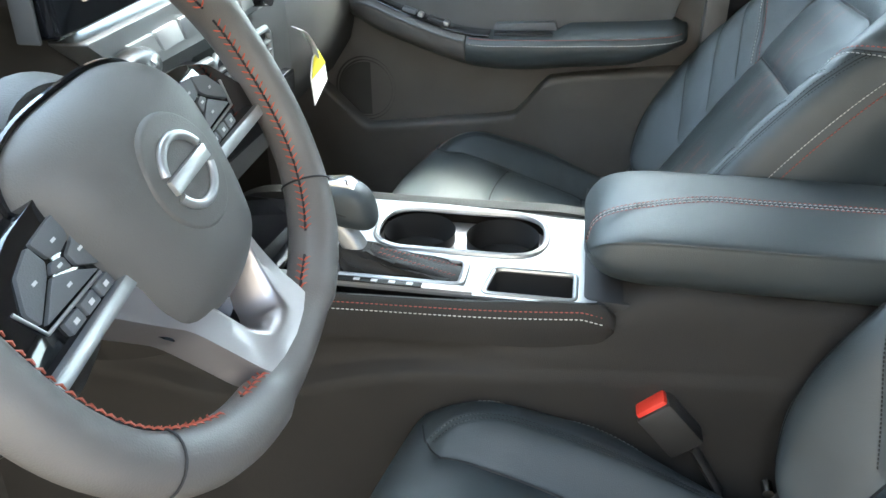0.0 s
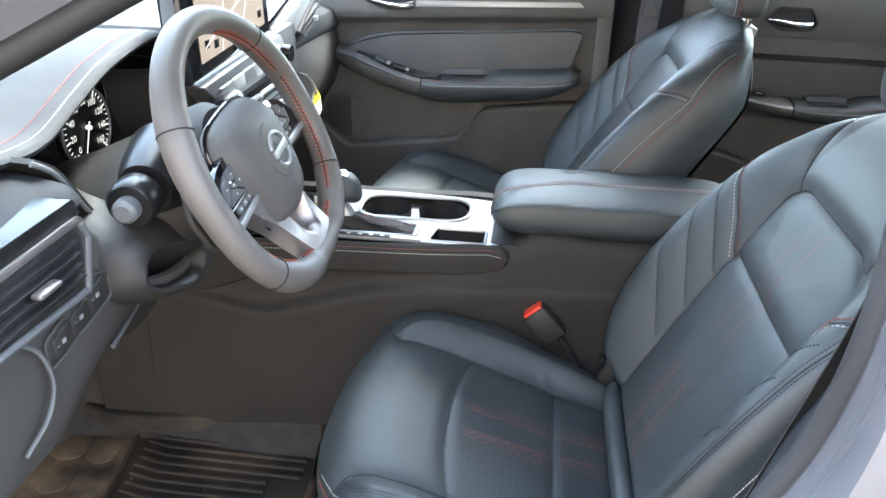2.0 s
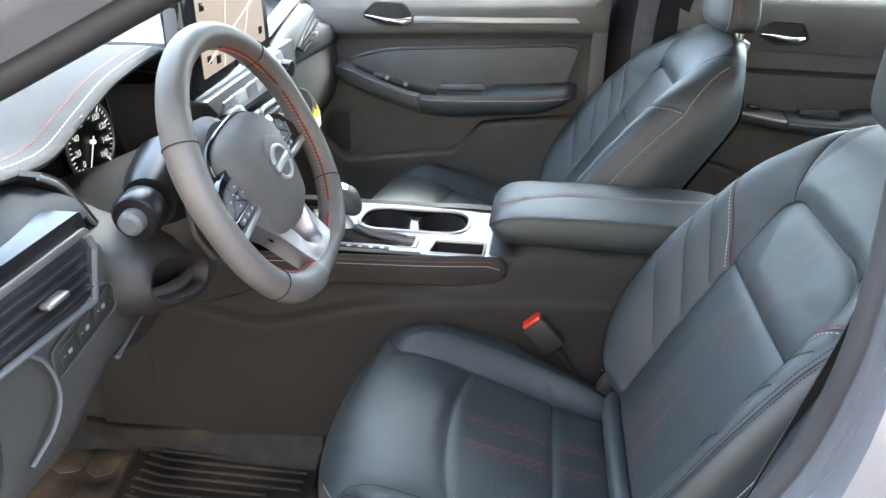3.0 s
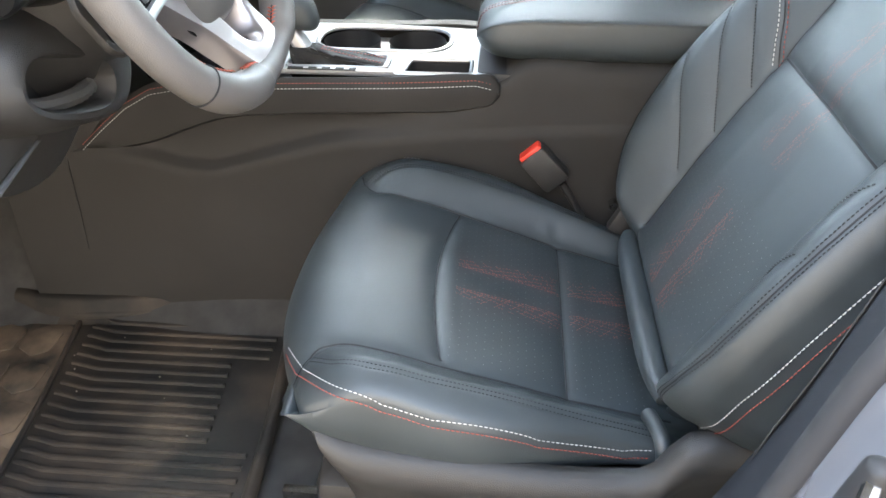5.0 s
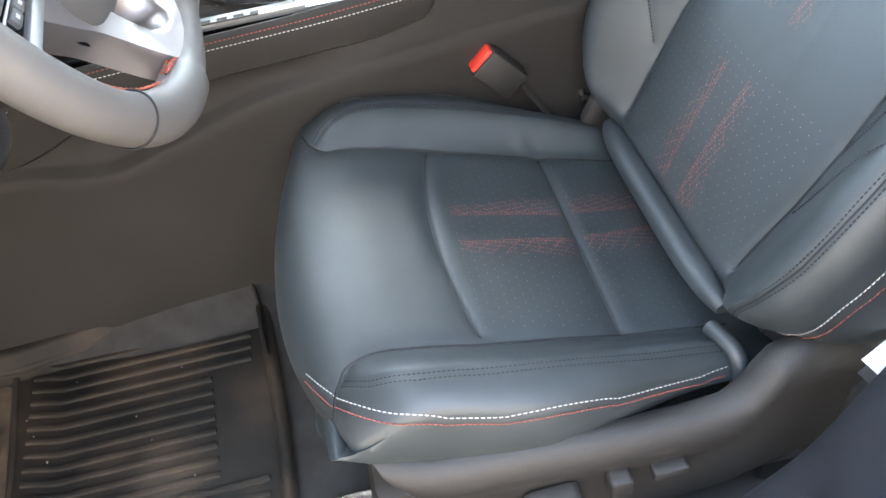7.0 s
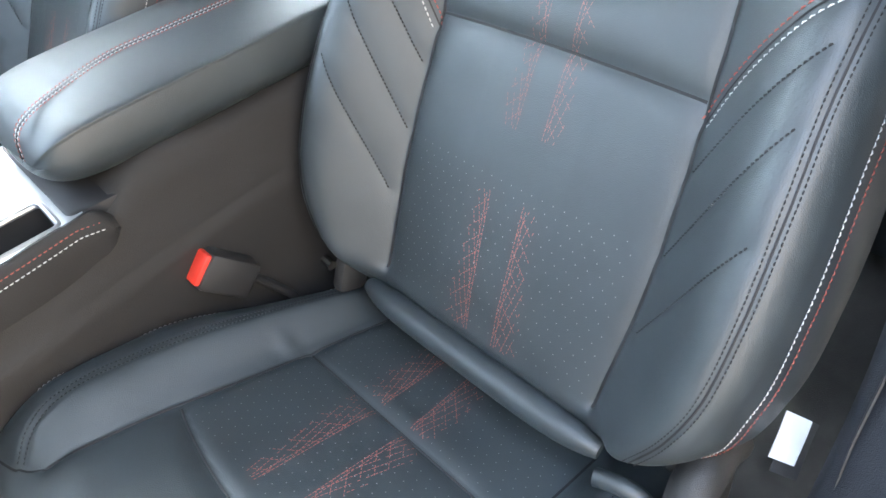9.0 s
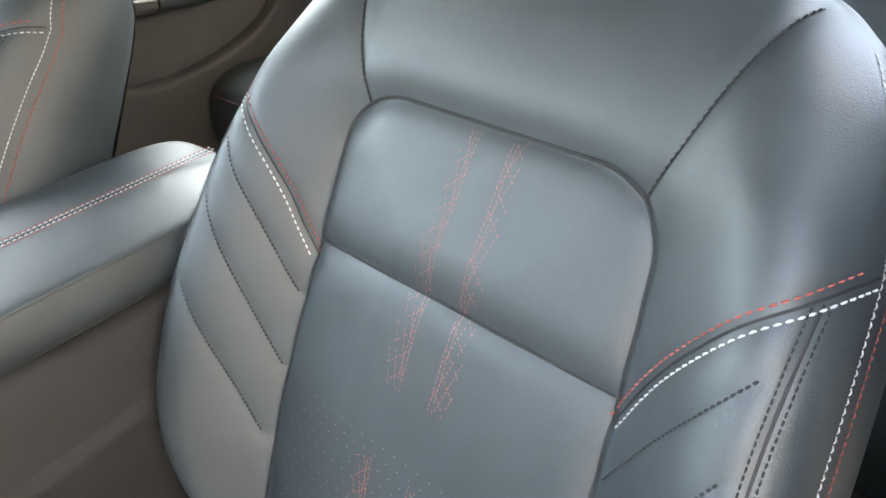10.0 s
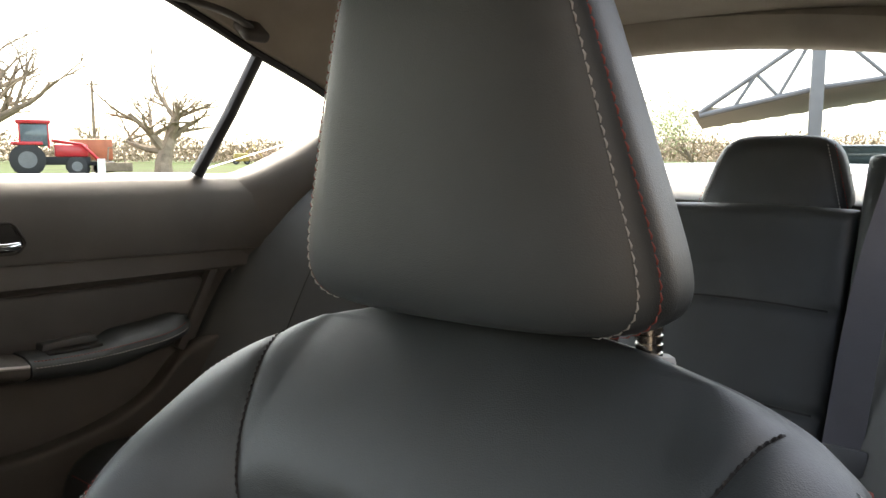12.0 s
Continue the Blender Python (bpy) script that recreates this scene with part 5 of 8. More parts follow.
# ---- centre console ----
def build_console():
    con = thing("centre_console", "black centre console with silver trim, cup holders, shifter and padded armrest", "console")
    CY = 0.372
    # lower body with a sculpted ledge under the padded wrap
    top_at = hermite([-0.70, -0.50, -0.40, -0.25, -0.05, 0.03, 0.055, 0.075, 0.20, 0.42, 0.56, 0.60], [0.70, 0.715, 0.720, 0.722, 0.722, 0.735, 0.752, 0.768, 0.772, 0.772, 0.765, 0.72])
    half_at = hermite([-0.70, -0.50, -0.25, -0.05, 0.05, 0.20, 0.42, 0.60], [0.150, 0.142, 0.128, 0.120, 0.110, 0.102, 0.099, 0.092])
    ledge_at = hermite([-0.70, -0.54, -0.472, -0.442, -0.408, -0.371, -0.338, -0.266, -0.205, -0.10, 0.05, 0.60], [0.640, 0.640, 0.634, 0.624, 0.615, 0.612, 0.620, 0.640, 0.658, 0.672, 0.68, 0.70])
    rings = []
    for x in list(np.linspace(-0.70, 0.02, 40)) + [0.03, 0.036, 0.042, 0.048, 0.055, 0.060, 0.065, 0.070, 0.075, 0.082, 0.09, 0.12, 0.20, 0.32, 0.42, 0.50, 0.56, 0.60]:
        zt, half, zl = float(top_at(x)), float(half_at(x)), float(ledge_at(x))
        dip = 0.016 * float(step(-0.55, -0.44, x) * step(0.02, -0.22, x))
        out = half + 0.012
        prof = [(-out - 0.02, 0.30), (-out - 0.010, 0.45), (-out - 0.002, 0.56), (-out, zl - 0.020), (-out - 0.001, zl - 0.006), (-out + 0.003, zl), (-out + 0.003 + dip * 0.7, zl + 0.006), (-out + 0.004 + dip, zl + 0.014),
                (-half - 0.003 + dip * 0.5, (zl + zt) / 2 + 0.008), (-half, zt - 0.014), (-half + 0.004, zt - 0.008), (-half + 0.012, zt)]
        prof = prof + [(-a, b) for a, b in reversed(prof)]
        rings.append([(x, CY + a, b) for a, b in prof])
    body = loft("console_body", rings, CONSOLE_SKIN, con, "black grained console side")
    for sg in (1, -1):
        bm = bmesh.new()
        tube(bm, [(-0.586, CY + sg * 0.157, 0.648), (-0.588, CY + sg * 0.160, 0.60), (-0.590, CY + sg * 0.163, 0.54), (-0.593, CY + sg * 0.168, 0.47)], 0.0007, 6)
        part("panel_seam", bm, SEAL, body)
    # padded side wrap with two rows of thread, each side
    for sg in (1, -1):
        rings = []
        wrap_top = hermite([-0.585, -0.56, -0.52, -0.48, -0.44, -0.40, -0.35, -0.25, -0.10, 0.02, 0.044, 0.054], [0.640, 0.655, 0.690, 0.722, 0.744, 0.751, 0.753, 0.754, 0.757, 0.760, 0.757, 0.745])
        wrap_low = hermite([-0.585, -0.56, -0.52, -0.48, -0.44, -0.40, -0.35, -0.25, -0.10, 0.02, 0.044, 0.054], [0.634, 0.638, 0.640, 0.645, 0.656, 0.672, 0.688, 0.697, 0.702, 0.708, 0.714, 0.726])
        for x in list(np.linspace(-0.585, 0.02, 48)) + [0.034, 0.044, 0.050, 0.054]:
            zt, zb = float(wrap_top(x)), float(wrap_low(x))
            o = float(half_at(x)) + 0.010
            rise = 0.003 * float(step(-0.48, -0.40, x) * step(0.06, 0.03, x)) if sg > 0 else 0.0
            inner = 0.032 if sg > 0 else 0.014
            prof = [(o - inner, zt - 0.002 + rise * 0.7), (o - inner * 0.55, zt + rise), (o - 0.003, zt - 0.004 + rise * 0.6), (o, zt - 0.013), (o + 0.001, (zt + zb) / 2), (o - 0.001, zb + 0.006), (o - 0.010, zb), (o - 0.025, zb)]
            rings.append([(x, CY + sg * a, b) for a, b in prof])
        wrap = loft("side_wrap", rings, CONSOLE_SKIN, con, "stitched black side wrap", caps=True)
        for mat, nm, drop, o2 in ((RED_THREAD, "red_stitching", 0.0062, -0.0020), (WHITE_THREAD, "white_stitching", 0.0132, 0.0006)):
            line = []
            for x in np.linspace(-0.56, 0.045, 160):
                zt = float(np.interp(x, [-0.585, -0.56, -0.52, -0.48, -0.44, -0.40, -0.35, -0.25, -0.10, 0.02, 0.05], [0.640, 0.655, 0.690, 0.722, 0.744, 0.751, 0.753, 0.754, 0.757, 0.760, 0.752]))
                line.append((x, CY + sg * (float(half_at(x)) + 0.0103 + o2), zt - drop))
            stitching(nm, line, (0, sg, 0.25), mat, wrap, 0.0052, r=0.0007)
    # silver deck with real openings, left open over cups and tray
    deck_z = 0.752
    outline = rounded([(-0.272, CY - 0.111), (0.03, CY - 0.111), (0.055, CY - 0.05), (0.055, CY + 0.104), (-0.272, CY + 0.104)], 0.01)
    part("front_tray", slab(rounded([(-0.46, CY - 0.110), (-0.276, CY - 0.110), (-0.276, CY + 0.103), (-0.46, CY + 0.103)], 0.01), "xy", 0.738, deck_z - 0.004, 0.003), PIANO, con, "gloss black tray ahead of the shifter")
    bm = bmesh.new()
    cups = [(-0.181, 0.404), (-0.078, 0.404)]
    ring = rounded([(-0.232, 0.350), (-0.025, 0.350), (-0.025, 0.458), (-0.232, 0.458)], 0.052, 10)
    tray = rounded([(-0.086, 0.268), (0.012, 0.268), (0.012, 0.322), (-0.078, 0.322)], 0.008, 3)
    gate = rounded([(-0.252, 0.275), (-0.110, 0.275), (-0.110, 0.327), (-0.252, 0.327)], 0.010, 3)
    loops = []
    for lp in (outline, ring, tray, gate):
        vs = [bm.verts.new((x, y, deck_z)) for x, y in lp]
        loops.append([bm.edges.new((vs[i], vs[(i + 1) % len(vs)])) for i in range(len(vs))])
    bmesh.ops.triangle_fill(bm, edges=[e for l in loops for e in l], use_beauty=True)
    bmesh.ops.recalc_face_normals(bm, faces=bm.faces)
    for f in bm.faces:
        if f.normal.z < 0:
            f.normal_flip()
    made = bmesh.ops.extrude_face_region(bm, geom=list(bm.faces))
    bmesh.ops.translate(bm, verts=[v for v in made["geom"] if isinstance(v, bmesh.types.BMVert)], vec=(0, 0, 0.004))
    part("silver_deck", bm, SILVER, con, "satin silver console deck", smooth=False)
    # cup holder well
    def well(nm, lp, depth, mat, lab=""):
        k = len(lp)
        cx, cy = np.mean(lp, axis=0)
        rings = [[(cx + (x - cx) * s, cy + (y - cy) * s, deck_z + z) for x, y in lp] for s, z in ((1.0, 0.002), (0.985, -0.006), (0.96, -depth + 0.006), (0.90, -depth))]
        verts = [v for r in rings for v in r]
        return surface(nm, verts, grid_faces(4, k, True) + [tuple(range(3 * k, 4 * k))], mat, con, lab, 40)
    for cx, cy in cups:
        circ = [(cx + 0.0445 * math.cos(t), cy + 0.0445 * math.sin(t)) for t in (2 * math.pi * k / 40 for k in range(40))]
        well("cup_holder", circ, 0.075, SEAL, "deep black cup holder")
    bm = bmesh.new()
    flat = [(x, y) for x, y in ring]
    verts = [bm.verts.new((x, y, deck_z - 0.012)) for x, y in flat]
    es = [bm.edges.new((verts[i], verts[(i + 1) % len(verts)])) for i in range(len(verts))]
    for cx, cy in cups:
        vs = [bm.verts.new((cx + 0.0442 * math.cos(t), cy + 0.0442 * math.sin(t), deck_z - 0.012)) for t in (2 * math.pi * k / 40 for k in range(40))]
        es += [bm.edges.new((vs[i], vs[(i + 1) % 40])) for i in range(40)]
    bmesh.ops.triangle_fill(bm, edges=es, use_beauty=True)
    part("cup_plate", bm, SILVER_DEEP, con, "grey plate between the cup holders", smooth=False)
    bm = bmesh.new()
    tube(bm, [(x, y, deck_z + 0.004) for x, y in ring], 0.0042, 8, closed=True)
    part("cup_rim", bm, SILVER, con, "bright ring round the cup holders")
    well("tray", tray, 0.030, SEAL, "black open tray")
    bm = bmesh.new()
    tube(bm, [(x, y, deck_z + 0.003) for x, y in tray], 0.0032, 8, closed=True)
    part("tray_rim", bm, SILVER, con)
    well("shift_gate", gate, 0.020, SEAL)
    part("gate_plate", slab(rounded([(-0.325, 0.2615), (-0.325, 0.2725), (-0.104, 0.2725), (-0.094, 0.2615)], 0.003), "xy", deck_z + 0.002, deck_z + 0.0075, 0.002), SILVER, con)
    part("gate_legend", box((0.098, 0.009, 0.002), (-0.199, 0.2655, deck_z + 0.0075), 0.0005), SEAL, con)
    for k in range(4):
        part("gear_mark", box((0.007, 0.005, 0.0006), (-0.222 + 0.0195 * k, 0.2655, deck_z + 0.0088), 0), PRINT, con)
    # shift lever with leather boot in a silver frame
    bm = bmesh.new()
    tube(bm, [(x, y, deck_z + 0.005) for x, y in gate], 0.0045, 8, closed=True)
    part("gate_frame", bm, SILVER, con, "satin silver frame round the boot")
    rings = []
    for t, w, x0, x1 in ((0.0, 0.0245, -0.250, -0.112), (0.10, 0.0240, -0.250, -0.114), (0.30, 0.0215, -0.251, -0.140), (0.55, 0.0180, -0.252, -0.182), (0.8, 0.0150, -0.253, -0.208), (1.0, 0.0135, -0.254, -0.216)):
        cx, l = (x0 + x1) / 2, (x1 - x0) / 2
        z = deck_z + 0.003 + 0.022 * t
        rings.append([(cx + l * math.copysign(abs(math.cos(a)) ** 0.5, math.cos(a)), 0.301 + 0.008 * t + w * math.copysign(abs(math.sin(a)) ** 0.5, math.sin(a)) + 0.0022 * math.sin(9 * a + 6 * t) * (0.05 < t < 0.95), z + 0.0032 * math.sin(7 * a + 9 * t) * (0.05 < t < 0.95)) for a in (2 * math.pi * k / 64 for k in range(64))])
    boot = loft("shift_boot", rings, CONSOLE_SKIN, con, "creased black leather shift boot")
    for k in range(2):
        line = [(-0.118 - 0.090 * t, 0.302 + (0.011 - 0.022 * k) * (1 - 0.6 * t), deck_z + 0.0075 + 0.018 * t) for t in np.linspace(0, 1, 14)]
        stitching("red_stitching", line, (0.3, 0, 1), RED_THREAD, boot, 0.005, r=0.0009, slant=0.002)
    # neck: an oval bar that leans forward; knob: a rounded grip with a bright cap
    rings = []
    for x, z, l, w in ((-0.231, 0.753, 0.0165, 0.0150), (-0.232, 0.764, 0.0160, 0.0145), (-0.237, 0.778, 0.0165, 0.0135), (-0.246, 0.792, 0.0185, 0.0130), (-0.256, 0.804, 0.0190, 0.0125), (-0.258, 0.812, 0.0170, 0.0120)):
        rings.append([(x + l * math.copysign(abs(math.cos(a)) ** 0.7, math.cos(a)), 0.312 + w * math.copysign(abs(math.sin(a)) ** 0.7, math.sin(a)), z - 0.35 * l * math.cos(a)) for a in (2 * math.pi * k / 32 for k in range(32))])
    lever = loft("shift_lever", rings, SILVER, con, "satin silver lever neck")
    rings = []
    for i in range(25):
        ph = -math.pi / 2 + math.pi * i / 24
        c, q = abs(math.cos(ph)) ** 0.62, math.copysign(abs(math.sin(ph)) ** 0.8, math.sin(ph))
        z = 0.8275 + 0.0255 * q
        mx = -0.246 + 0.006 * (0.5 - 0.5 * q)
        rings.append([(mx + (0.0335 - 0.003 * q) * max(c, 0.02) * math.copysign(abs(math.cos(a)) ** 0.75, math.cos(a)), 0.312 + 0.0235 * max(c, 0.02) * math.copysign(abs(math.sin(a)) ** 0.75, math.sin(a)), z - 0.30 * (0.0335 * c * math.cos(a)) * (0.5 - 0.3 * q)) for a in (2 * math.pi * k / 40 for k in range(40))])
    loft("shift_knob", rings, LEATHER, lever, "black leather shift knob")
    bm = bmesh.new()
    tube(bm, [(-0.2430 + 0.0325 * math.cos(a), 0.312 + 0.0226 * math.sin(a), 0.8235 - 0.0085 * math.cos(a)) for a in (2 * math.pi * k / 40 for k in range(40))], 0.0012, 6, closed=True)
    part("knob_seam", bm, SEAL, lever)
    part("knob_cap", slab(rounded([(-0.277, 0.843), (-0.268, 0.8535), (-0.240, 0.8560), (-0.228, 0.8490), (-0.250, 0.8460)], 0.004), "xz", 0.300, 0.324, 0.004, 3), CHROME, lever, "bright knob cap")
    # black recess below the armrest hinge and the padded lid
    part("hinge_recess", slab(rounded([(0.02, CY - 0.10), (0.08, CY - 0.105), (0.08, CY + 0.105), (0.02, CY + 0.09)], 0.01), "xy", 0.735, 0.757, 0.003), SEAL, con)
    rings = []
    for x, k in ((0.0165, 0.0), (0.0185, 0.22), (0.023, 0.45), (0.030, 0.66), (0.042, 0.84), (0.060, 0.94), (0.09, 1.0), (0.14, 1.0), (0.22, 1.0), (0.30, 1.0), (0.37, 0.98), (0.41, 0.90), (0.430, 0.72), (0.438, 0.45)):
        w = 0.108 * (0.70 + 0.30 * k)
        zs = 0.798 + 0.030 * k ** 1.4
        zb = 0.794 - 0.027 * k
        top = zs + 0.002 + 0.007 * k
        prof = [(-w + 0.0015, zs - 0.0035), (-w + 0.0030, zs), (-w + 0.0015, zs + 0.0025), (-w + 0.010, zs + 0.0035 + 0.002 * k), (-w * 0.7, top), (-w * 0.35, top + 0.002 * k), (0, top + 0.003 * k), (w * 0.35, top), (w * 0.7, top - 0.004 * k), (w - 0.012, zs - 0.004), (w - 0.001, zs - 0.013), (w - 0.002, zs - 0.018)]
        low = [(w - 0.004, zb + 0.022), (w - 0.016, zb + 0.006), (w * 0.6, zb), (0, zb - 0.001), (-w * 0.6, zb), (-w + 0.017, zb + 0.0035), (-w + 0.006, zb + 0.013), (-w, zb + 0.024), (-w - 0.0012, (zb + zs) / 2 + 0.008)]
        rings.append([(x, CY + 0.004 + a, b) for a, b in prof + low])
    lid = loft("armrest_lid", rings, LEATHER, con, "padded black leather armrest with red stitching", sharp=80)
    sub = lid.modifiers.new("round", "SUBSURF")
    sub.levels = sub.render_levels = 2

    def lid_line(off):
        front = [(0.0175, CY - 0.066 + off, 0.806), (0.024, CY - 0.058 + off, 0.826), (0.040, CY - 0.048 + off, 0.8345), (0.075, CY - 0.032 + off, 0.8375)]
        return curve(front + [(x, CY - 0.010 + off - 0.02 * (0.17 - x) * (x < 0.17), 0.8395) for x in (0.14, 0.20, 0.28, 0.36, 0.42)], 90)
    for off, mat, nm in ((-0.0062, RED_THREAD, "red_stitching"), (-0.0032, WHITE_THREAD, "white_stitching"), (0.0032, WHITE_THREAD, "white_stitching"), (0.0062, RED_THREAD, "red_stitching")):
        stitching(nm, lid_line(off), (-0.1, 0, 1), mat, lid, 0.0050, r=0.0008)
    seam_strip("seam", lid_line(0.0), np.repeat(np.array([[0.0, 0, 1]]), 90, 0), 0.0012, DARK_THREAD, lid)
    return con


build_console()


# ---- cabin shell ----
MID = 0.37


def build_floor():
    xs = np.linspace(-1.15, 1.5, 54)
    ys = np.linspace(-0.36, 1.10, 46)
    verts = []
    for x in xs:
        for y in ys:
            z = 0.328 + 0.42 * float(step(-0.72, -1.12, x)) + 0.20 * math.exp(-((y - MID) / 0.13) ** 2)
            z += 0.10 * float(step(0.62, 0.72, x)) - 0.06 * float(step(0.45, 0.55, x)) * float(step(0.72, 0.62, x))
            verts.append((x, y, z + 0.003 * math.sin(17 * x + 9 * y)))
    floor = surface("floor", verts, grid_faces(54, 46), CARPET)
    tagged(floor, "black carpet over the cabin floor and tunnel", "floor", kind="structure")
    wall = part("firewall", box((0.03, 1.50, 0.9), (-1.14, MID, 0.62), 0.005), CARPET)
    tagged(wall, "black carpeted bulkhead below the dashboard", "wall", kind="structure")
    kick = part("kick_panel", box((0.60, 0.02, 0.72), (-0.84, 1.112, 0.66), 0.006), PLASTIC)
    tagged(kick, "black plastic kick panel beside the passenger footwell", "trim panel", kind="structure")
    # side sills, painted outside with black covers inside
    for nm, sg in (("sill_driver", -1), ("sill_passenger", 1)):
        yy = MID + sg * 0.79
        sill = part(nm, slab(rounded([(yy - sg * 0.06, 0.24), (yy - sg * 0.06, 0.40), (yy, 0.42), (yy + sg * 0.09, 0.38), (yy + sg * 0.10, 0.22)], 0.02), "yz", -1.0, 1.05, 0.004), PAINT)
        tagged(sill, "pale silver painted door sill", "door sill", kind="structure")
        part("sill_cover", box((1.6, 0.07, 0.02), (0.1, yy - sg * 0.03, 0.425), 0.008), PLASTIC, sill, "black sill cover")
        part("sill_seal", tube(bmesh.new(), [(-0.9, yy + sg * 0.02, 0.432), (0.95, yy + sg * 0.02, 0.432)], 0.008, 8), SEAL, sill)


build_floor()


def build_mat():
    mat = thing("floor_mat", "dirty black ribbed rubber floor mat lying on the driver side carpet", "floor mat")
    outline = [(-0.236, -0.30), (-0.246, -0.03), (-0.258, 0.09), (-0.268, 0.20), (-0.315, 0.250), (-0.40, 0.222), (-0.50, 0.200), (-0.62, 0.181), (-0.735, 0.190), (-0.775, 0.165), (-0.80, 0.09), (-0.84, 0.06), (-0.92, 0.05), (-0.93, -0.30)]
    part("mat_body", slab(rounded(outline, 0.03), "xy", 0.334, 0.344, 0.002), RUBBER, mat)
    # raised lip
    lip = rounded(outline, 0.035, 6)
    bm = bmesh.new()
    tube(bm, [(x, y, 0.350) for x, y in lip], 0.010, 10, closed=True)
    part("mat_lip", bm, RUBBER, mat)
    rings = []
    for x, y in curve([(-0.258, 0.10), (-0.272, 0.205), (-0.315, 0.256), (-0.40, 0.229), (-0.477, 0.211), (-0.56, 0.196), (-0.658, 0.187), (-0.745, 0.198)], 36):
        rings.append([(x, y - 0.026, 0.3445), (x, y - 0.014, 0.350), (x, y - 0.004, 0.376), (x, y + 0.004, 0.381), (x, y + 0.012, 0.380), (x, y + 0.018, 0.340)])
    loft("mat_wall", rings, RUBBER, mat, closed=False, caps=False)
    # ribs with a kinked front end
    for k in range(20):
        y = 0.176 - 0.0213 * k
        x0 = -0.584 + 0.0018 * k
        x1 = -0.322 if k == 0 else (-0.287 if k < 4 else (-0.342 + 0.002 * (k - 4) if k < 12 else -0.266))
        bm = bmesh.new()
        tube(bm, curve([(x0 - 0.016, y + 0.006, 0.3445), (x0, y + 0.003, 0.3450), (x0 + 0.026, y - 0.003, 0.3450), (x0 + 0.05, y - 0.004, 0.3450), (x1, y - 0.004, 0.3455)], 26), 0.0046, 8, flat=0.85)
        part("mat_rib", bm, RUBBER, mat)
    # heel pad with raised plates, muddy, and the ridge beside it
    part("heel_pad", slab(rounded([(-0.630, 0.160), (-0.604, 0.0), (-0.588, -0.14), (-0.585, -0.27), (-0.89, -0.27), (-0.88, 0.02), (-0.74, 0.160)], 0.012), "xy", 0.343, 0.3455, 0.001), MUD, mat, "heel pad caked with dried brown mud")
    bm = bmesh.new()
    tube(bm, [(-0.626, 0.168, 0.3455), (-0.598, 0.0, 0.3455), (-0.582, -0.14, 0.3455), (-0.579, -0.27, 0.3455)], 0.0050, 8)
    part("pad_ridge", bm, RUBBER, mat)
    for k in range(5):
        y = 0.118 - 0.082 * k
        edge = -0.635 + 0.018 * k
        for x, a in ((edge - 0.032, 0.028), (edge - 0.100, 0.034), (edge - 0.174, 0.034)):
            if y > 0.06 and x < -0.76:
                continue
            part("heel_plate", slab(rounded([(x - a, y + 0.020), (x - a * 0.2, y + 0.036), (x + a, y + 0.026), (x + a, y - 0.022), (x + a * 0.1, y - 0.036), (x - a, y - 0.018)], 0.007, 3), "xy", 0.345, 0.3478, 0.001), MUD, mat)
    part("mat_clip", tube(bmesh.new(), [(-0.292, 0.222, 0.344), (-0.292, 0.222, 0.353)], 0.016, 20), RUBBER, mat)
    # brand band shown as plain raised bars
    for k in range(5):
        part("raised_bar", box((0.042, 0.022, 0.003), (-0.52 + 0.055 * k, -0.245, 0.346), 0.001), RUBBER, mat)
    rnd = random.Random(3)
    for k in range(14):
        x, y = rnd.uniform(-0.60, -0.30), rnd.uniform(-0.22, 0.15)
        bm = bmesh.new()
        bmesh.ops.create_icosphere(bm, subdivisions=1, radius=rnd.uniform(0.0008, 0.0016), matrix=pose(x, y, 0.3455))
        part("dirt_crumb", bm, HEADLINER if k % 4 else LABEL_WHITE, mat)
    return mat


build_mat()


def build_pedals():
    for nm, lab, x, y, z, w, h in (("brake_pedal", "black rubber brake pedal hanging from its arm", -0.86, -0.01, 0.50, 0.10, 0.06), ("accelerator_pedal", "black accelerator pedal above the floor mat", -0.86, 0.15, 0.46, 0.05, 0.15)):
        p = thing(nm, lab, "pedal")
        pad = part("pedal_pad", box((0.018, w, h), (x, y, z), 0.007, (0, -35, 0), 3), RUBBER, p)
        for k in range(4):
            part("pad_rib", box((0.004, w * 0.8, 0.005), (x + 0.0095 - 0.008 * (k - 1.5) * 0.6, y, z + 0.008 + 0.012 * (k - 1.5)), 0.001, (0, -35, 0)), RUBBER, pad)
        part("pedal_arm", tube(bmesh.new(), [(x - 0.01, y, z + 0.01), (x - 0.06, y, z + 0.15), (x - 0.10, y, z + 0.30), (x - 0.10, y, z + 0.42)], 0.009, 8), STEEL, p)
    f = thing("foot_rest", "black plastic foot rest at the side of the footwell", "foot rest")
    part("rest_pad", box((0.03, 0.09, 0.24), (-0.90, -0.24, 0.45), 0.012, (0, -42, 0), 3), PLASTIC, f)


build_pedals()


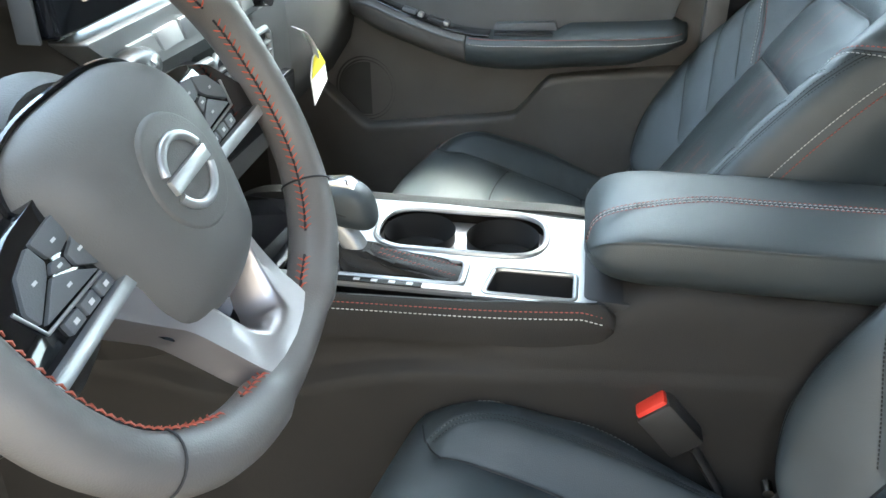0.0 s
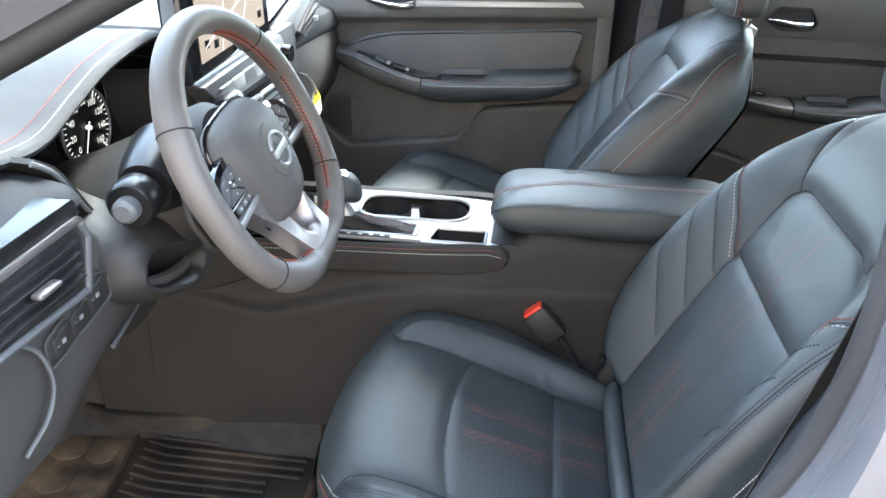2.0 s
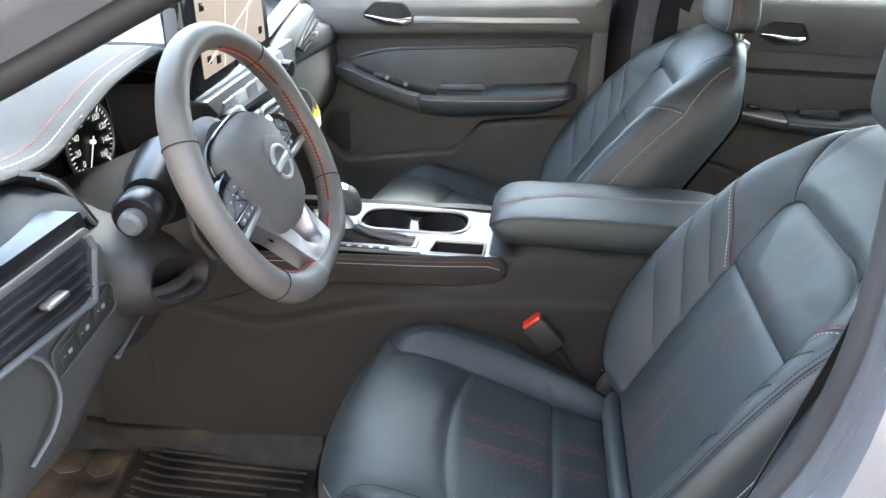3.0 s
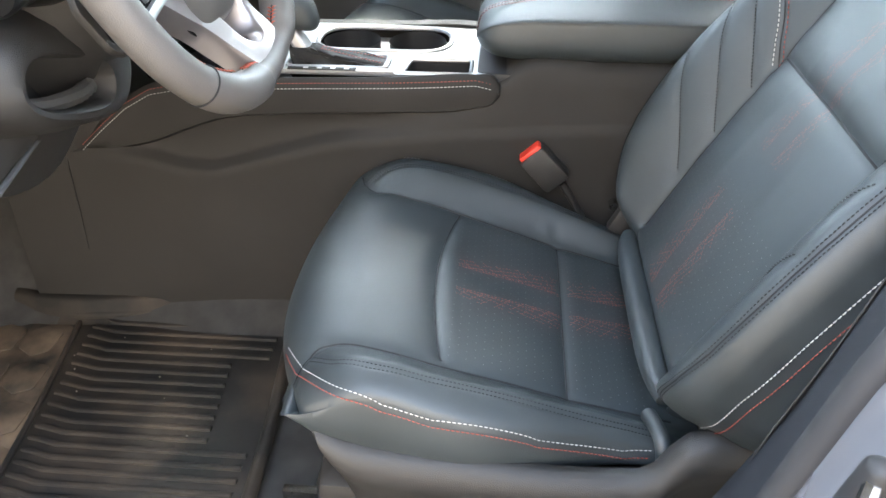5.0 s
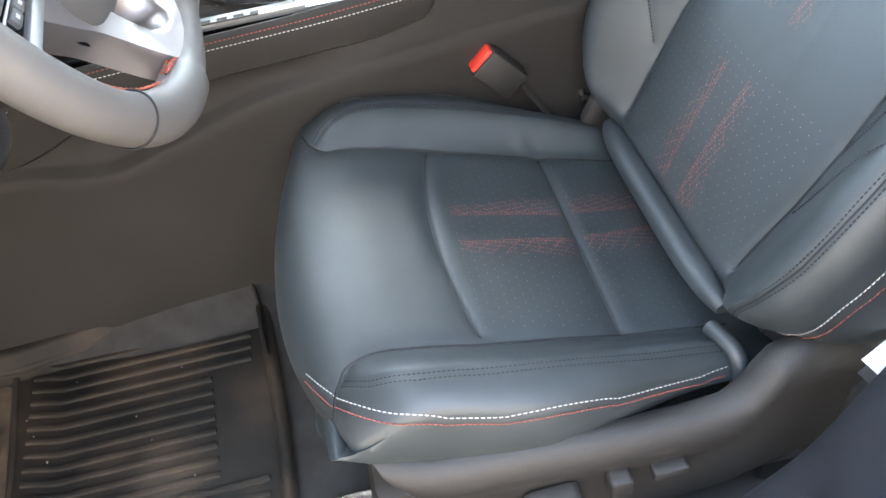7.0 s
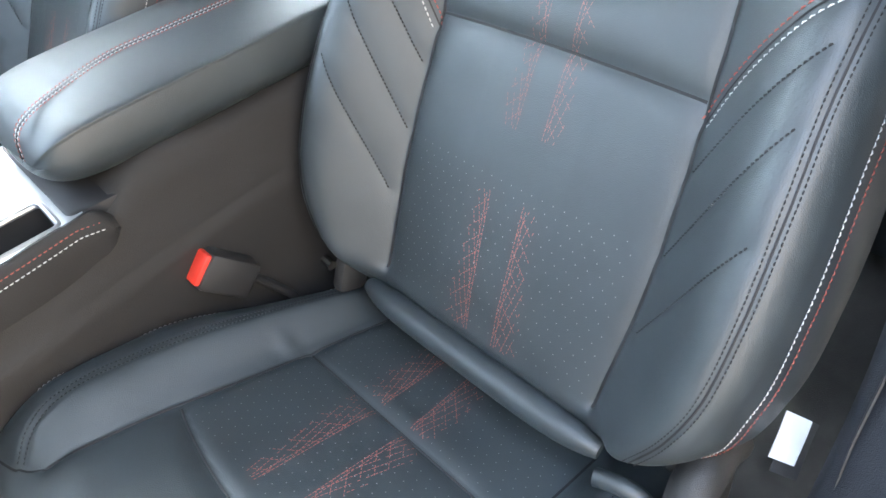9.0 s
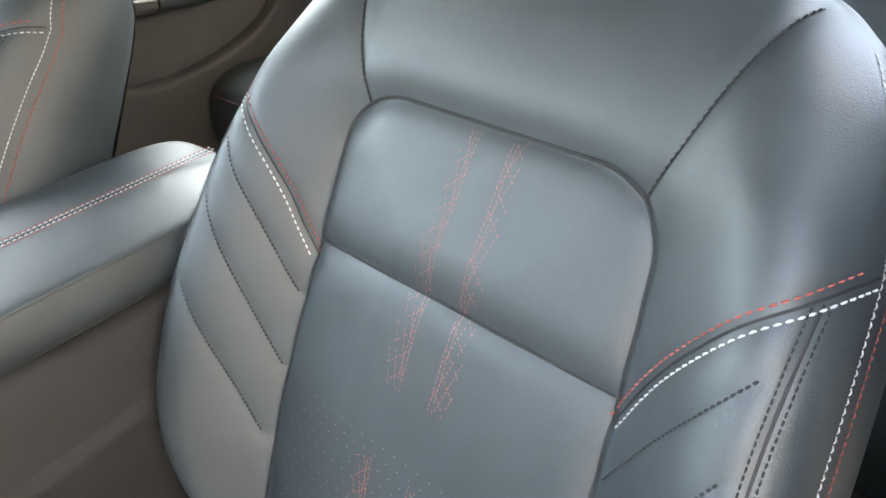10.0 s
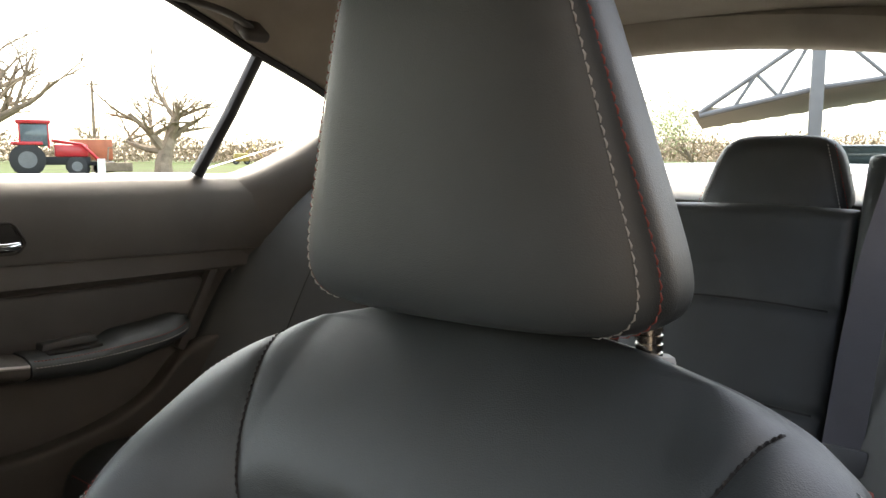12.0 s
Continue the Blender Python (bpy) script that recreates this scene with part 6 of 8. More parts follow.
def build_roof():
    xs, ys = np.linspace(-0.30, 1.72, 34), np.linspace(-0.22, 0.96, 30)
    verts = []
    for x in xs:
        for y in ys:
            k = abs(y - MID) / 0.59
            verts.append((x, y, 1.470 - 0.035 * k ** 2.6 - 0.045 * max(0, (x - 1.1) / 0.6) ** 2 - 0.05 * max(0, (0.15 - x) / 0.45) ** 2))
    up = [(x, y, z + 0.03) for x, y, z in verts]
    n = len(verts)
    f = grid_faces(34, 30)
    roof = surface("ceiling", verts + up, [tuple(reversed(q)) for q in f] + [tuple(i + n for i in q) for q in f], HEADLINER)
    tagged(roof, "light grey cloth headliner under the car roof", "headliner", kind="structure")
    skin = surface("roof_skin", [(x, y, z + 0.006) for x, y, z in up], f, PAINT)
    tagged(skin, "pale silver painted car roof", "car roof", kind="structure")
    # rails over the side windows
    edge = [(-1.05, 1.15, 0.98), (-0.72, 1.08, 1.06), (-0.40, 1.00, 1.19), (-0.12, 0.945, 1.325), (0.15, 0.925, 1.405), (0.45, 0.92, 1.445), (0.70, 0.92, 1.457), (0.87, 0.92, 1.447), (0.98, 0.92, 1.412), (1.11, 0.92, 1.360), (1.26, 0.925, 1.308), (1.45, 0.95, 1.235), (1.72, 1.02, 1.145)]
    line = curve(edge, 70)
    for nm, sg in (("roof_rail_passenger", 1), ("roof_rail_driver", -1)):
        rings = []
        for x, y, z in line:
            yin = 0.80 if x > -0.1 else y - 0.09
            zin = min(1.462, z + 0.075) if x < 0.9 else 1.462 - 0.045 * max(0, (x - 1.1) / 0.6) ** 2
            sec = [(y + 0.045, z + 0.055), (y + 0.012, z + 0.004), (y, z), (y - 0.012, z + 0.004), (y - 0.035, z + 0.022 + 0.3 * max(0, zin - z - 0.03)), (yin, zin), (yin, zin + 0.012), (y + 0.02, max(z + 0.08, zin + 0.02))]
            rings.append([(x, a if sg > 0 else 2 * MID - a, b) for a, b in sec])
        rail = loft(nm, rings, HEADLINER, caps=True)
        tagged(rail, "grey cloth-covered roof rail above the side windows", "roof rail", kind="structure")
        bm = bmesh.new()
        tube(bm, [(x, (y + 0.010) if sg > 0 else 2 * MID - y - 0.010, z - 0.004) for x, y, z in line], 0.009, 8)
        part("window_seal", bm, SEAL, rail, "black window seal")
    # painted frame and dark seal of the open driver doorway
    door_line = curve([(-0.95, -0.52, 0.86), (-0.70, -0.46, 0.985), (-0.374, -0.365, 1.150), (-0.22, -0.315, 1.232), (-0.05, -0.265, 1.322), (0.10, -0.235, 1.385), (0.35, -0.215, 1.432), (0.55, -0.215, 1.445)], 50)
    frame_ = thing("door_frame", "pale silver painted door frame with a dark seal round the open driver doorway", "door frame", kind="structure")
    bm = bmesh.new()
    tube(bm, [(x, y, z + 0.002) for x, y, z in door_line], 0.013, 12)
    part("door_seal", bm, SEAL, frame_, "dark rubber door seal")
    rings = []
    for x, y, z in door_line:
        rings.append([(x, y + b, z + c) for b, c in ((0.0, 0.006), (-0.012, 0.016), (-0.030, 0.030), (-0.050, 0.046), (-0.055, 0.070), (-0.02, 0.085), (0.02, 0.06))])
    loft("painted_pillar", rings, PAINT, frame_, "pale silver painted pillar")


build_roof()


def build_b_pillar(nm, sg, ahead=0.0):
    """The pillar behind a front door: inner cover, seal and painted flange."""
    p = thing(nm, "dark plastic pillar cover with painted flange and door striker", "door pillar", kind="structure")
    path = curve([(-0.02, 0, 0.425), (0.10, 0, 0.46), (0.185, 0, 0.55), (0.220, 0, 0.63), (0.254, 0, 0.73), (0.277, 0, 0.81), (0.299, 0, 0.88), (0.330, 0, 0.95), (0.347, 0, 1.03), (0.375, 0, 1.20), (0.40, 0, 1.34), (0.42, 0, 1.46)], 60) - np.array((ahead, 0, 0))

    def skin(name, sec, mat, lab=""):
        rings = []
        for x, _, z in path:
            lean = -0.20 * float(step(1.0, 1.46, z)) - 0.02 * float(step(0.7, 1.0, z))
            rings.append([(x + a, MID + sg * (b + lean), z + c) for a, b, c in sec])
        return loft(name, rings, mat, p, lab, closed=False, caps=False)
    skin("pillar_cover", [(0.17, 0.660, 0.01), (0.06, 0.680, 0.02), (0.012, 0.708, 0.010), (0.0, 0.732, 0.0), (-0.002, 0.760, -0.004), (0.002, 0.786, -0.008)] if sg > 0 else [(0.12, 0.674, 0.010), (0.044, 0.683, 0.006), (0.030, 0.690, 0.002), (0.019, 0.712, 0.0), (0.004, 0.742, 0.0), (-0.012, 0.770, 0.0), (-0.024, 0.790, -0.004)], PILLAR_SKIN, "dark blue-black pillar cover")
    bm = bmesh.new()
    tube(bm, [(x - (0.012 if sg > 0 else 0.026), MID + sg * (0.800 - 0.20 * float(step(1.0, 1.46, z)) - 0.02 * float(step(0.7, 1.0, z))), z - 0.008) for x, _, z in path], 0.013, 10)
    part("door_seal", bm, SEAL_GREY, p, "grey rubber seal")
    skin("painted_flange", [(-0.028, 0.806, -0.008), (-0.033, 0.820, -0.008), (-0.038, 0.836, -0.006), (-0.047, 0.866, 0.0), (-0.050, 0.892, 0.0), (-0.030, 0.910, 0.0), (0.12, 0.925, 0.0), (0.32, 0.93, 0.0)], PAINT, "pale silver painted flange")
    # striker
    c = (0.238 - ahead, MID + sg * 0.868, 0.850)
    part("striker_plate", box((0.030, 0.016, 0.062), c, 0.006, (0, 12, 0), 3), SEAL, p, "black door striker")
    part("striker_bolt", tube(bmesh.new(), [(c[0], c[1] + sg * 0.004, c[2] - 0.012), (c[0] - 0.006, c[1] + sg * 0.016, c[2] - 0.012)], 0.008, 14), STEEL, p)
    part("striker_loop", tube(bmesh.new(), [(c[0] - 0.004, c[1] + sg * 0.002, c[2] + 0.022), (c[0] - 0.020, c[1] + sg * 0.026, c[2] + 0.020), (c[0] - 0.022, c[1] + sg * 0.03, c[2] - 0.004), (c[0] - 0.004, c[1] + sg * 0.004, c[2] - 0.006)], 0.0045, 8), STEEL, p)
    return p


build_b_pillar("pillar_driver", -1)
build_b_pillar("pillar_passenger", 1, 0.10)


# ---- passenger side doors ----
def build_front_door():
    """Front passenger door: skin, stitched insert, ledge with switches, armrest, pocket and speaker."""
    y, x0, x1 = 0.985, -0.64, 0.235
    door = thing("front_passenger_door", "closed black front passenger door panel with silver strip and padded armrest", "car door", "passenger side doors")
    line_at = hermite([-0.64, -0.475, 0.213, 0.26], [0.988, 0.994, 1.017, 1.018])
    rings = []
    for x in np.linspace(x0, x1, 48):
        u = (x - x0) / (x1 - x0)
        zs, zl = 1.085 + 0.030 * u, float(line_at(x))
        sec = [(0.085, 0.36), (0.030, 0.37), (0.024, 0.50), (0.024, 0.66), (0.024, 0.80), (0.024, 0.90), (0.022, zl - 0.018), (0.014, zl - 0.006), (0.002, zl - 0.001), (-0.004, zl + 0.006), (-0.006, zl + 0.022), (-0.002, zl + 0.06), (0.004, zs - 0.03), (0.016, zs - 0.006), (0.035, zs), (0.085, zs + 0.002)]
        rings.append([(x, y + a - 0.004 * math.sin(math.pi * u), b) for a, b in sec])
    loft("door_skin", rings, DOOR_SKIN, door, "dark grained door panel", closed=False, caps=False)
    part("door_core", slab([(x0, 0.36), (x0, 1.075), (x1, 1.105), (x1, 0.36)], "xz", y + 0.086, y + 0.15, 0.006), PAINT, door)
    part("door_edge", slab(rounded([(0.20, 0.40), (0.205, 1.09), (0.240, 1.105), (0.240, 0.40)], 0.01), "xz", y - 0.002, y + 0.085, 0.006), DOOR_SKIN, door)
    ins = rounded([(-0.405, 0.905), (-0.385, 0.936), (-0.285, 0.960), (0.150, 0.985), (0.178, 0.978), (0.142, 0.870), (-0.15, 0.850)], 0.016)
    part("door_insert", slab(ins, "xz", y + 0.004, y + 0.03, 0.009, 4), DOOR_PAD, door, "padded black insert")
    bm = bmesh.new()
    tube(bm, [(x, y + 0.006, z) for x, z in curve([(-0.400, 0.910), (-0.382, 0.938), (-0.285, 0.9635), (-0.05, 0.977), (0.150, 0.9885), (0.180, 0.980)], 60)], 0.0028, 6)
    part("insert_welt", bm, PLASTIC_GREY, door)
    edge_z = hermite([-0.45, -0.40, -0.38, -0.333, -0.205, -0.10, 0.0, 0.155, 0.18], [0.920, 0.918, 0.914, 0.898, 0.862, 0.862, 0.866, 0.877, 0.880])
    low_z = hermite([-0.45, -0.43, -0.365, -0.30, -0.19, -0.11, -0.03, 0.12, 0.17, 0.18], [0.905, 0.892, 0.858, 0.836, 0.806, 0.802, 0.810, 0.834, 0.862, 0.872])
    jut = hermite([-0.45, -0.43, -0.40, -0.35, -0.20, 0.0, 0.12, 0.155, 0.172, 0.18], [0.004, 0.018, 0.034, 0.046, 0.060, 0.062, 0.060, 0.050, 0.030, 0.010])

    def ledge(nm, xs, mat, lab, lift):
        rr = []
        for x in xs:
            j, ze, zl = float(jut(x)), float(edge_z(x)), float(low_z(x))
            up = lift(x)
            rr.append([(x, y + a, b) for a, b in ((0.026, ze + 0.010 + up), (0.008, ze + 0.008 + up), (-j * 0.5, ze + 0.007 + 0.8 * up), (-j + 0.012, ze + 0.005 + 0.3 * up), (-j + 0.003, ze + 0.001), (-j, ze - 0.006), (-j + 0.001, ze - 0.014),
                                              (-j + 0.004, ze - 0.6 * (ze - zl)), (-j * 0.55, zl + 0.12 * (ze - zl)), (-j * 0.2 + 0.008, zl), (0.026, zl - 0.006))])
        return loft(nm, rr, mat, door, lab, sharp=60)
    pod = ledge("switch_pod", np.linspace(-0.45, -0.207, 26), DOOR_SKIN, "", lambda x: 0.0)
    part("pod_strip", tube(bmesh.new(), [(x, y - float(jut(x)) - 0.0005, float(edge_z(x)) - 0.001) for x in np.linspace(-0.415, -0.209, 24)], 0.0030, 8), PLASTIC_GREY, pod, "grey edge strip")
    rr = []
    for x in np.linspace(-0.372, -0.165, 16):
        z = float(edge_z(x)) + 0.0085
        rr.append([(x, y - float(jut(x)) + 0.014, z - 0.001), (x, y - float(jut(x)) + 0.016, z + 0.0015), (x, y - 0.001, z + 0.003), (x, y + 0.004, z - 0.001)])
    loft("switch_panel", rr, PIANO, pod, "gloss black switch panel")
    for x, wide, mat in ((-0.312, 0.026, PLASTIC_GREY), (-0.292, 0.010, SILVER), (-0.262, 0.034, PLASTIC), (-0.246, 0.012, SILVER)):
        part("window_switch", box((wide, 0.018, 0.008), (x, y - 0.022, float(edge_z(x)) + 0.0135), 0.0025, (0, 17, 0)), mat, pod)
    arm = ledge("armrest", list(np.linspace(-0.205, -0.06, 14)) + list(np.linspace(-0.045, 0.15, 18)) + [0.160, 0.168, 0.174, 0.178], LEATHER, "padded black armrest with red and white thread", lambda x: 0.013 * float(step(-0.055, -0.02, x)) * float(step(0.178, 0.15, x)) + 0.002)
    for mat, nm, up in ((RED_THREAD, "red_stitching", 0.0030), (WHITE_THREAD, "white_stitching", -0.0050)):
        line = [(x, y - float(jut(x)) - 0.0006 + (0.006 if up > 0 else 0), float(edge_z(x)) + up + (0.0015 if up > 0 else 0)) for x in np.linspace(-0.200, 0.168, 70)]
        stitching(nm, line, (0, -1, 0.9), mat, arm, 0.0056, r=0.0009)
    part("pull_cup", slab(rounded([(-0.160, 0.872), (-0.158, 0.884), (-0.052, 0.890), (-0.045, 0.876)], 0.004), "xz", y - 0.014, y + 0.012, 0.002), PLASTIC_GREY, arm, "grey inner edge of the pull cup")
    part("pull_well", box((0.105, 0.026, 0.006), (-0.105, y - 0.026, 0.8705), 0.002), SEAL, arm)
    # inner handle and bright strip
    cup = part("handle_cup", slab(rounded([(-0.352, 1.045), (-0.322, 1.074), (-0.250, 1.074), (-0.234, 1.050), (-0.240, 1.026), (-0.300, 1.026)], 0.010), "xz", y - 0.010, y + 0.02, 0.003), SEAL, door, "dark recess behind the handle")
    part("cup_frame", tube(bmesh.new(), [(x, y - 0.011, z) for x, z in rounded([(-0.354, 1.045), (-0.323, 1.076), (-0.248, 1.076), (-0.232, 1.050), (-0.238, 1.024), (-0.302, 1.024)], 0.010)], 0.0022, 6, closed=True), PLASTIC, cup)
    rr = []
    for x, z, h, d in ((-0.346, 1.046, 0.002, 0.012), (-0.325, 1.043, 0.004, 0.018), (-0.300, 1.038, 0.005, 0.022), (-0.270, 1.034, 0.006, 0.023), (-0.245, 1.034, 0.008, 0.020), (-0.232, 1.035, 0.009, 0.014)):
        rr.append([(x, y - d + 0.004 * math.cos(a), z + h * math.sin(a)) for a in (2 * math.pi * k / 12 for k in range(12))])
    loft("inner_handle", rr, CHROME, cup, "bright door handle")
    part("bright_strip", slab(rounded([(-0.226, 1.031), (-0.226, 1.045), (0.160, 1.053), (0.172, 1.043), (0.160, 1.042)], 0.003), "xz", y - 0.013, y + 0.01, 0.002), SILVER, door, "satin silver strip")
    # map pocket: raised edge over a proud lower panel
    ridge = curve([(-0.56, 0.80), (-0.485, 0.745), (-0.420, 0.684), (-0.385, 0.676), (-0.25, 0.694), (-0.135, 0.709), (-0.105, 0.727), (-0.062, 0.779), (-0.035, 0.789), (0.084, 0.804), (0.20, 0.815)], 90)
    rr = []
    for x, z in ridge:
        rr.append([(x, y + a, z + b) for a, b in ((0.024, 0.002), (0.002, 0.003), (-0.010, 0.001), (-0.013, -0.004), (-0.012, -0.012), (-0.004, -0.05), (0.002, -0.16), (0.020, 0.42 - z))])
    loft("map_pocket", rr, DOOR_SKIN, door, "raised pocket edge", closed=False, caps=False)
    bm = bmesh.new()
    for r in (0.060, 0.054):
        tube(bm, [(-0.415 + r * math.cos(a), y + 0.0225, 0.742 + r * 1.05 * math.sin(a)) for a in (2 * math.pi * k / 48 for k in range(48))], 0.002, 6, closed=True)
    tube(bm, [(-0.415, y + 0.026, 0.742), (-0.415, y + 0.021, 0.742)], 0.053, 40)
    part("door_speaker", bm, PLASTIC, door, "round black door speaker")
    return door


build_front_door()
def build_rear_door():
    """Rear passenger door: upper roll, slanted band, recessed insert, padded armrest with a pull cup, pocket."""
    y, x0, x1 = 1.005, 0.40, 1.17
    door = thing("rear_passenger_door", "closed black rear door panel with padded armrest and silver handle", "car door", "passenger side doors")
    rings = []
    for x in np.linspace(x0, x1, 44):
        u = (x - x0) / (x1 - x0)
        zs, zl, zi = 1.130 - 0.008 * u, 0.998 - 0.024 * u, 0.951 - 0.014 * u
        sec = [(0.085, 0.36), (0.030, 0.37), (0.024, 0.50), (0.024, 0.66), (0.024, 0.80), (0.022, zi - 0.010), (0.016, zi - 0.003), (0.002, zi), (-0.003, zi + 0.004), (0.004, zl - 0.004), (0.004, zl - 0.002), (-0.006, zl), (-0.008, zl + 0.006), (-0.006, zl + 0.06), (-0.001, zs - 0.035), (0.014, zs - 0.010), (0.036, zs), (0.085, zs + 0.002)]
        rings.append([(x, y + a - 0.004 * math.sin(math.pi * u), b) for a, b in sec])
    loft("door_skin", rings, DOOR_SKIN, door, "dark grained door panel", closed=False, caps=False, sharp=60)
    part("door_core", slab([(x0, 0.36), (x0, 1.12), (x1, 1.112), (x1, 0.36)], "xz", y + 0.086, y + 0.15, 0.006), PAINT, door)
    part("door_insert", slab(rounded([(0.46, 0.79), (0.48, 0.939), (1.030, 0.929), (1.036, 0.915), (0.965, 0.80)], 0.012), "xz", y + 0.010, y + 0.03, 0.006, 3), DOOR_PAD, door, "padded black insert")
    part("insert_edge", slab(rounded([(1.046, 0.942), (1.062, 0.940), (0.980, 0.790), (0.966, 0.800)], 0.004), "xz", y + 0.000, y + 0.03, 0.003), DOOR_SKIN, door)
    edge_z = hermite([0.46, 0.60, 0.69, 0.81, 0.95, 1.0], [0.868, 0.846, 0.836, 0.833, 0.843, 0.850])
    low_z = hermite([0.46, 0.60, 0.70, 0.754, 0.82, 0.92, 0.962, 1.0], [0.835, 0.815, 0.800, 0.794, 0.793, 0.815, 0.832, 0.845])
    jut = hermite([0.46, 0.55, 0.62, 0.69, 0.85, 0.93, 0.968, 0.99], [0.006, 0.030, 0.048, 0.056, 0.056, 0.050, 0.030, 0.008])

    def ledge(nm, xs, mat, lab, lift):
        rr = []
        for x in xs:
            j, ze, zl = float(jut(x)), float(edge_z(x)), float(low_z(x))
            up = lift(x)
            rr.append([(x, y + a, b) for a, b in ((0.026, ze + 0.010 + up), (0.008, ze + 0.009 + up), (-j * 0.5, ze + 0.008 + 0.8 * up), (-j + 0.012, ze + 0.005 + 0.3 * up), (-j + 0.003, ze + 0.001), (-j, ze - 0.006), (-j + 0.001, ze - 0.014),
                                              (-j + 0.004, ze - 0.6 * (ze - zl)), (-j * 0.55, zl + 0.12 * (ze - zl)), (-j * 0.2 + 0.008, zl), (0.026, zl - 0.006))])
        return loft(nm, rr, mat, door, lab, sharp=60)
    pod = ledge("switch_pod", np.linspace(0.46, 0.675, 22), DOOR_SKIN, "", lambda x: 0.0)
    part("pod_strip", tube(bmesh.new(), [(x, y - float(jut(x)) - 0.0005, float(edge_z(x)) - 0.002) for x in np.linspace(0.50, 0.674, 18)], 0.0032, 8), SILVER, pod, "satin silver edge strip")
    part("window_switch", box((0.030, 0.018, 0.008), (0.60, y - 0.022, 0.861), 0.0025, (0, 8, 0)), PIANO, pod)
    arm = ledge("armrest", list(np.linspace(0.678, 0.80, 14)) + list(np.linspace(0.815, 0.95, 14)) + [0.962, 0.974, 0.984, 0.990], LEATHER, "padded black armrest with red and white thread", lambda x: 0.013 * float(step(0.80, 0.84, x)) * float(step(0.99, 0.955, x)) + 0.002)
    for mat, nm, up in ((RED_THREAD, "red_stitching", 0.0030), (WHITE_THREAD, "white_stitching", -0.0050)):
        line = [(x, y - float(jut(x)) - 0.0006 + (0.006 if up > 0 else 0), float(edge_z(x)) + up + (0.0015 if up > 0 else 0)) for x in np.linspace(0.682, 0.975, 60)]
        stitching(nm, line, (0, -1, 0.9), mat, arm, 0.0056, r=0.0009)
    part("pull_cup", slab(rounded([(0.712, 0.844), (0.714, 0.856), (0.800, 0.858), (0.806, 0.846)], 0.004), "xz", y - 0.014, y + 0.012, 0.002), PLASTIC_GREY, arm, "grey inner edge of the pull cup")
    part("pull_well", box((0.090, 0.026, 0.006), (0.757, y - 0.024, 0.8430), 0.002), SEAL, arm)
    cup = part("handle_cup", slab(rounded([(0.585, 1.030), (0.610, 1.056), (0.680, 1.054), (0.698, 1.022), (0.684, 1.010), (0.62, 1.010)], 0.008), "xz", y - 0.012, y + 0.02, 0.003), SEAL, door, "dark recess behind the handle")
    part("cup_frame", tube(bmesh.new(), [(x, y - 0.013, z) for x, z in rounded([(0.583, 1.030), (0.609, 1.058), (0.681, 1.056), (0.700, 1.022), (0.685, 1.008), (0.619, 1.008)], 0.008)], 0.0024, 6, closed=True), PLASTIC, cup)
    rr = []
    for x, z, h, d in ((0.590, 1.030, 0.002, 0.014), (0.615, 1.027, 0.004, 0.020), (0.640, 1.023, 0.005, 0.024), (0.662, 1.020, 0.006, 0.024), (0.680, 1.020, 0.007, 0.020), (0.688, 1.020, 0.007, 0.016)):
        rr.append([(x, y - d + 0.004 * math.cos(a), z + h * math.sin(a)) for a in (2 * math.pi * k / 12 for k in range(12))])
    loft("inner_handle", rr, CHROME, cup, "bright door handle")
    rr = []
    for x, z in curve([(0.42, 0.74), (0.55, 0.700), (0.66, 0.675), (0.80, 0.690), (0.90, 0.725), (0.98, 0.79), (1.10, 0.82)], 60):
        rr.append([(x, y + a, z + b) for a, b in ((0.024, 0.002), (0.002, 0.003), (-0.010, 0.001), (-0.013, -0.004), (-0.012, -0.012), (-0.004, -0.05), (0.002, -0.16), (0.020, 0.42 - z))])
    loft("map_pocket", rr, DOOR_SKIN, door, "raised pocket edge", closed=False, caps=False)
    return door


build_rear_door()


# ---- windows ----
def pane(nm, corners, lab):
    me = bpy.data.meshes.new(nm)
    pts = np.array(corners, float)
    mid = pts.mean(axis=0)
    flat = np.linalg.svd(pts - mid)[2][2]
    pts = pts - ((pts - mid) @ flat)[:, None] * flat
    c = [Vector(p) for p in pts]
    nrm = Vector(flat) * 0.003
    k = len(c)
    vs = [tuple(p) for p in c] + [tuple(p + nrm) for p in c]
    fs = [tuple(range(k)), tuple(reversed(range(k, 2 * k)))] + [(i, (i + 1) % k, k + (i + 1) % k, k + i) for i in range(k)]
    me.from_pydata(vs, [], fs)
    bm = bmesh.new()
    bm.from_mesh(me)
    bmesh.ops.recalc_face_normals(bm, faces=bm.faces)
    bm.to_mesh(me)
    bm.free()
    me.materials.append(SCREEN_GLASS if "windscreen" in lab else GLASS)
    ob = new(nm, me)
    ob.visible_shadow = False
    tagged(ob, lab, "car window", kind="structure")
    return ob


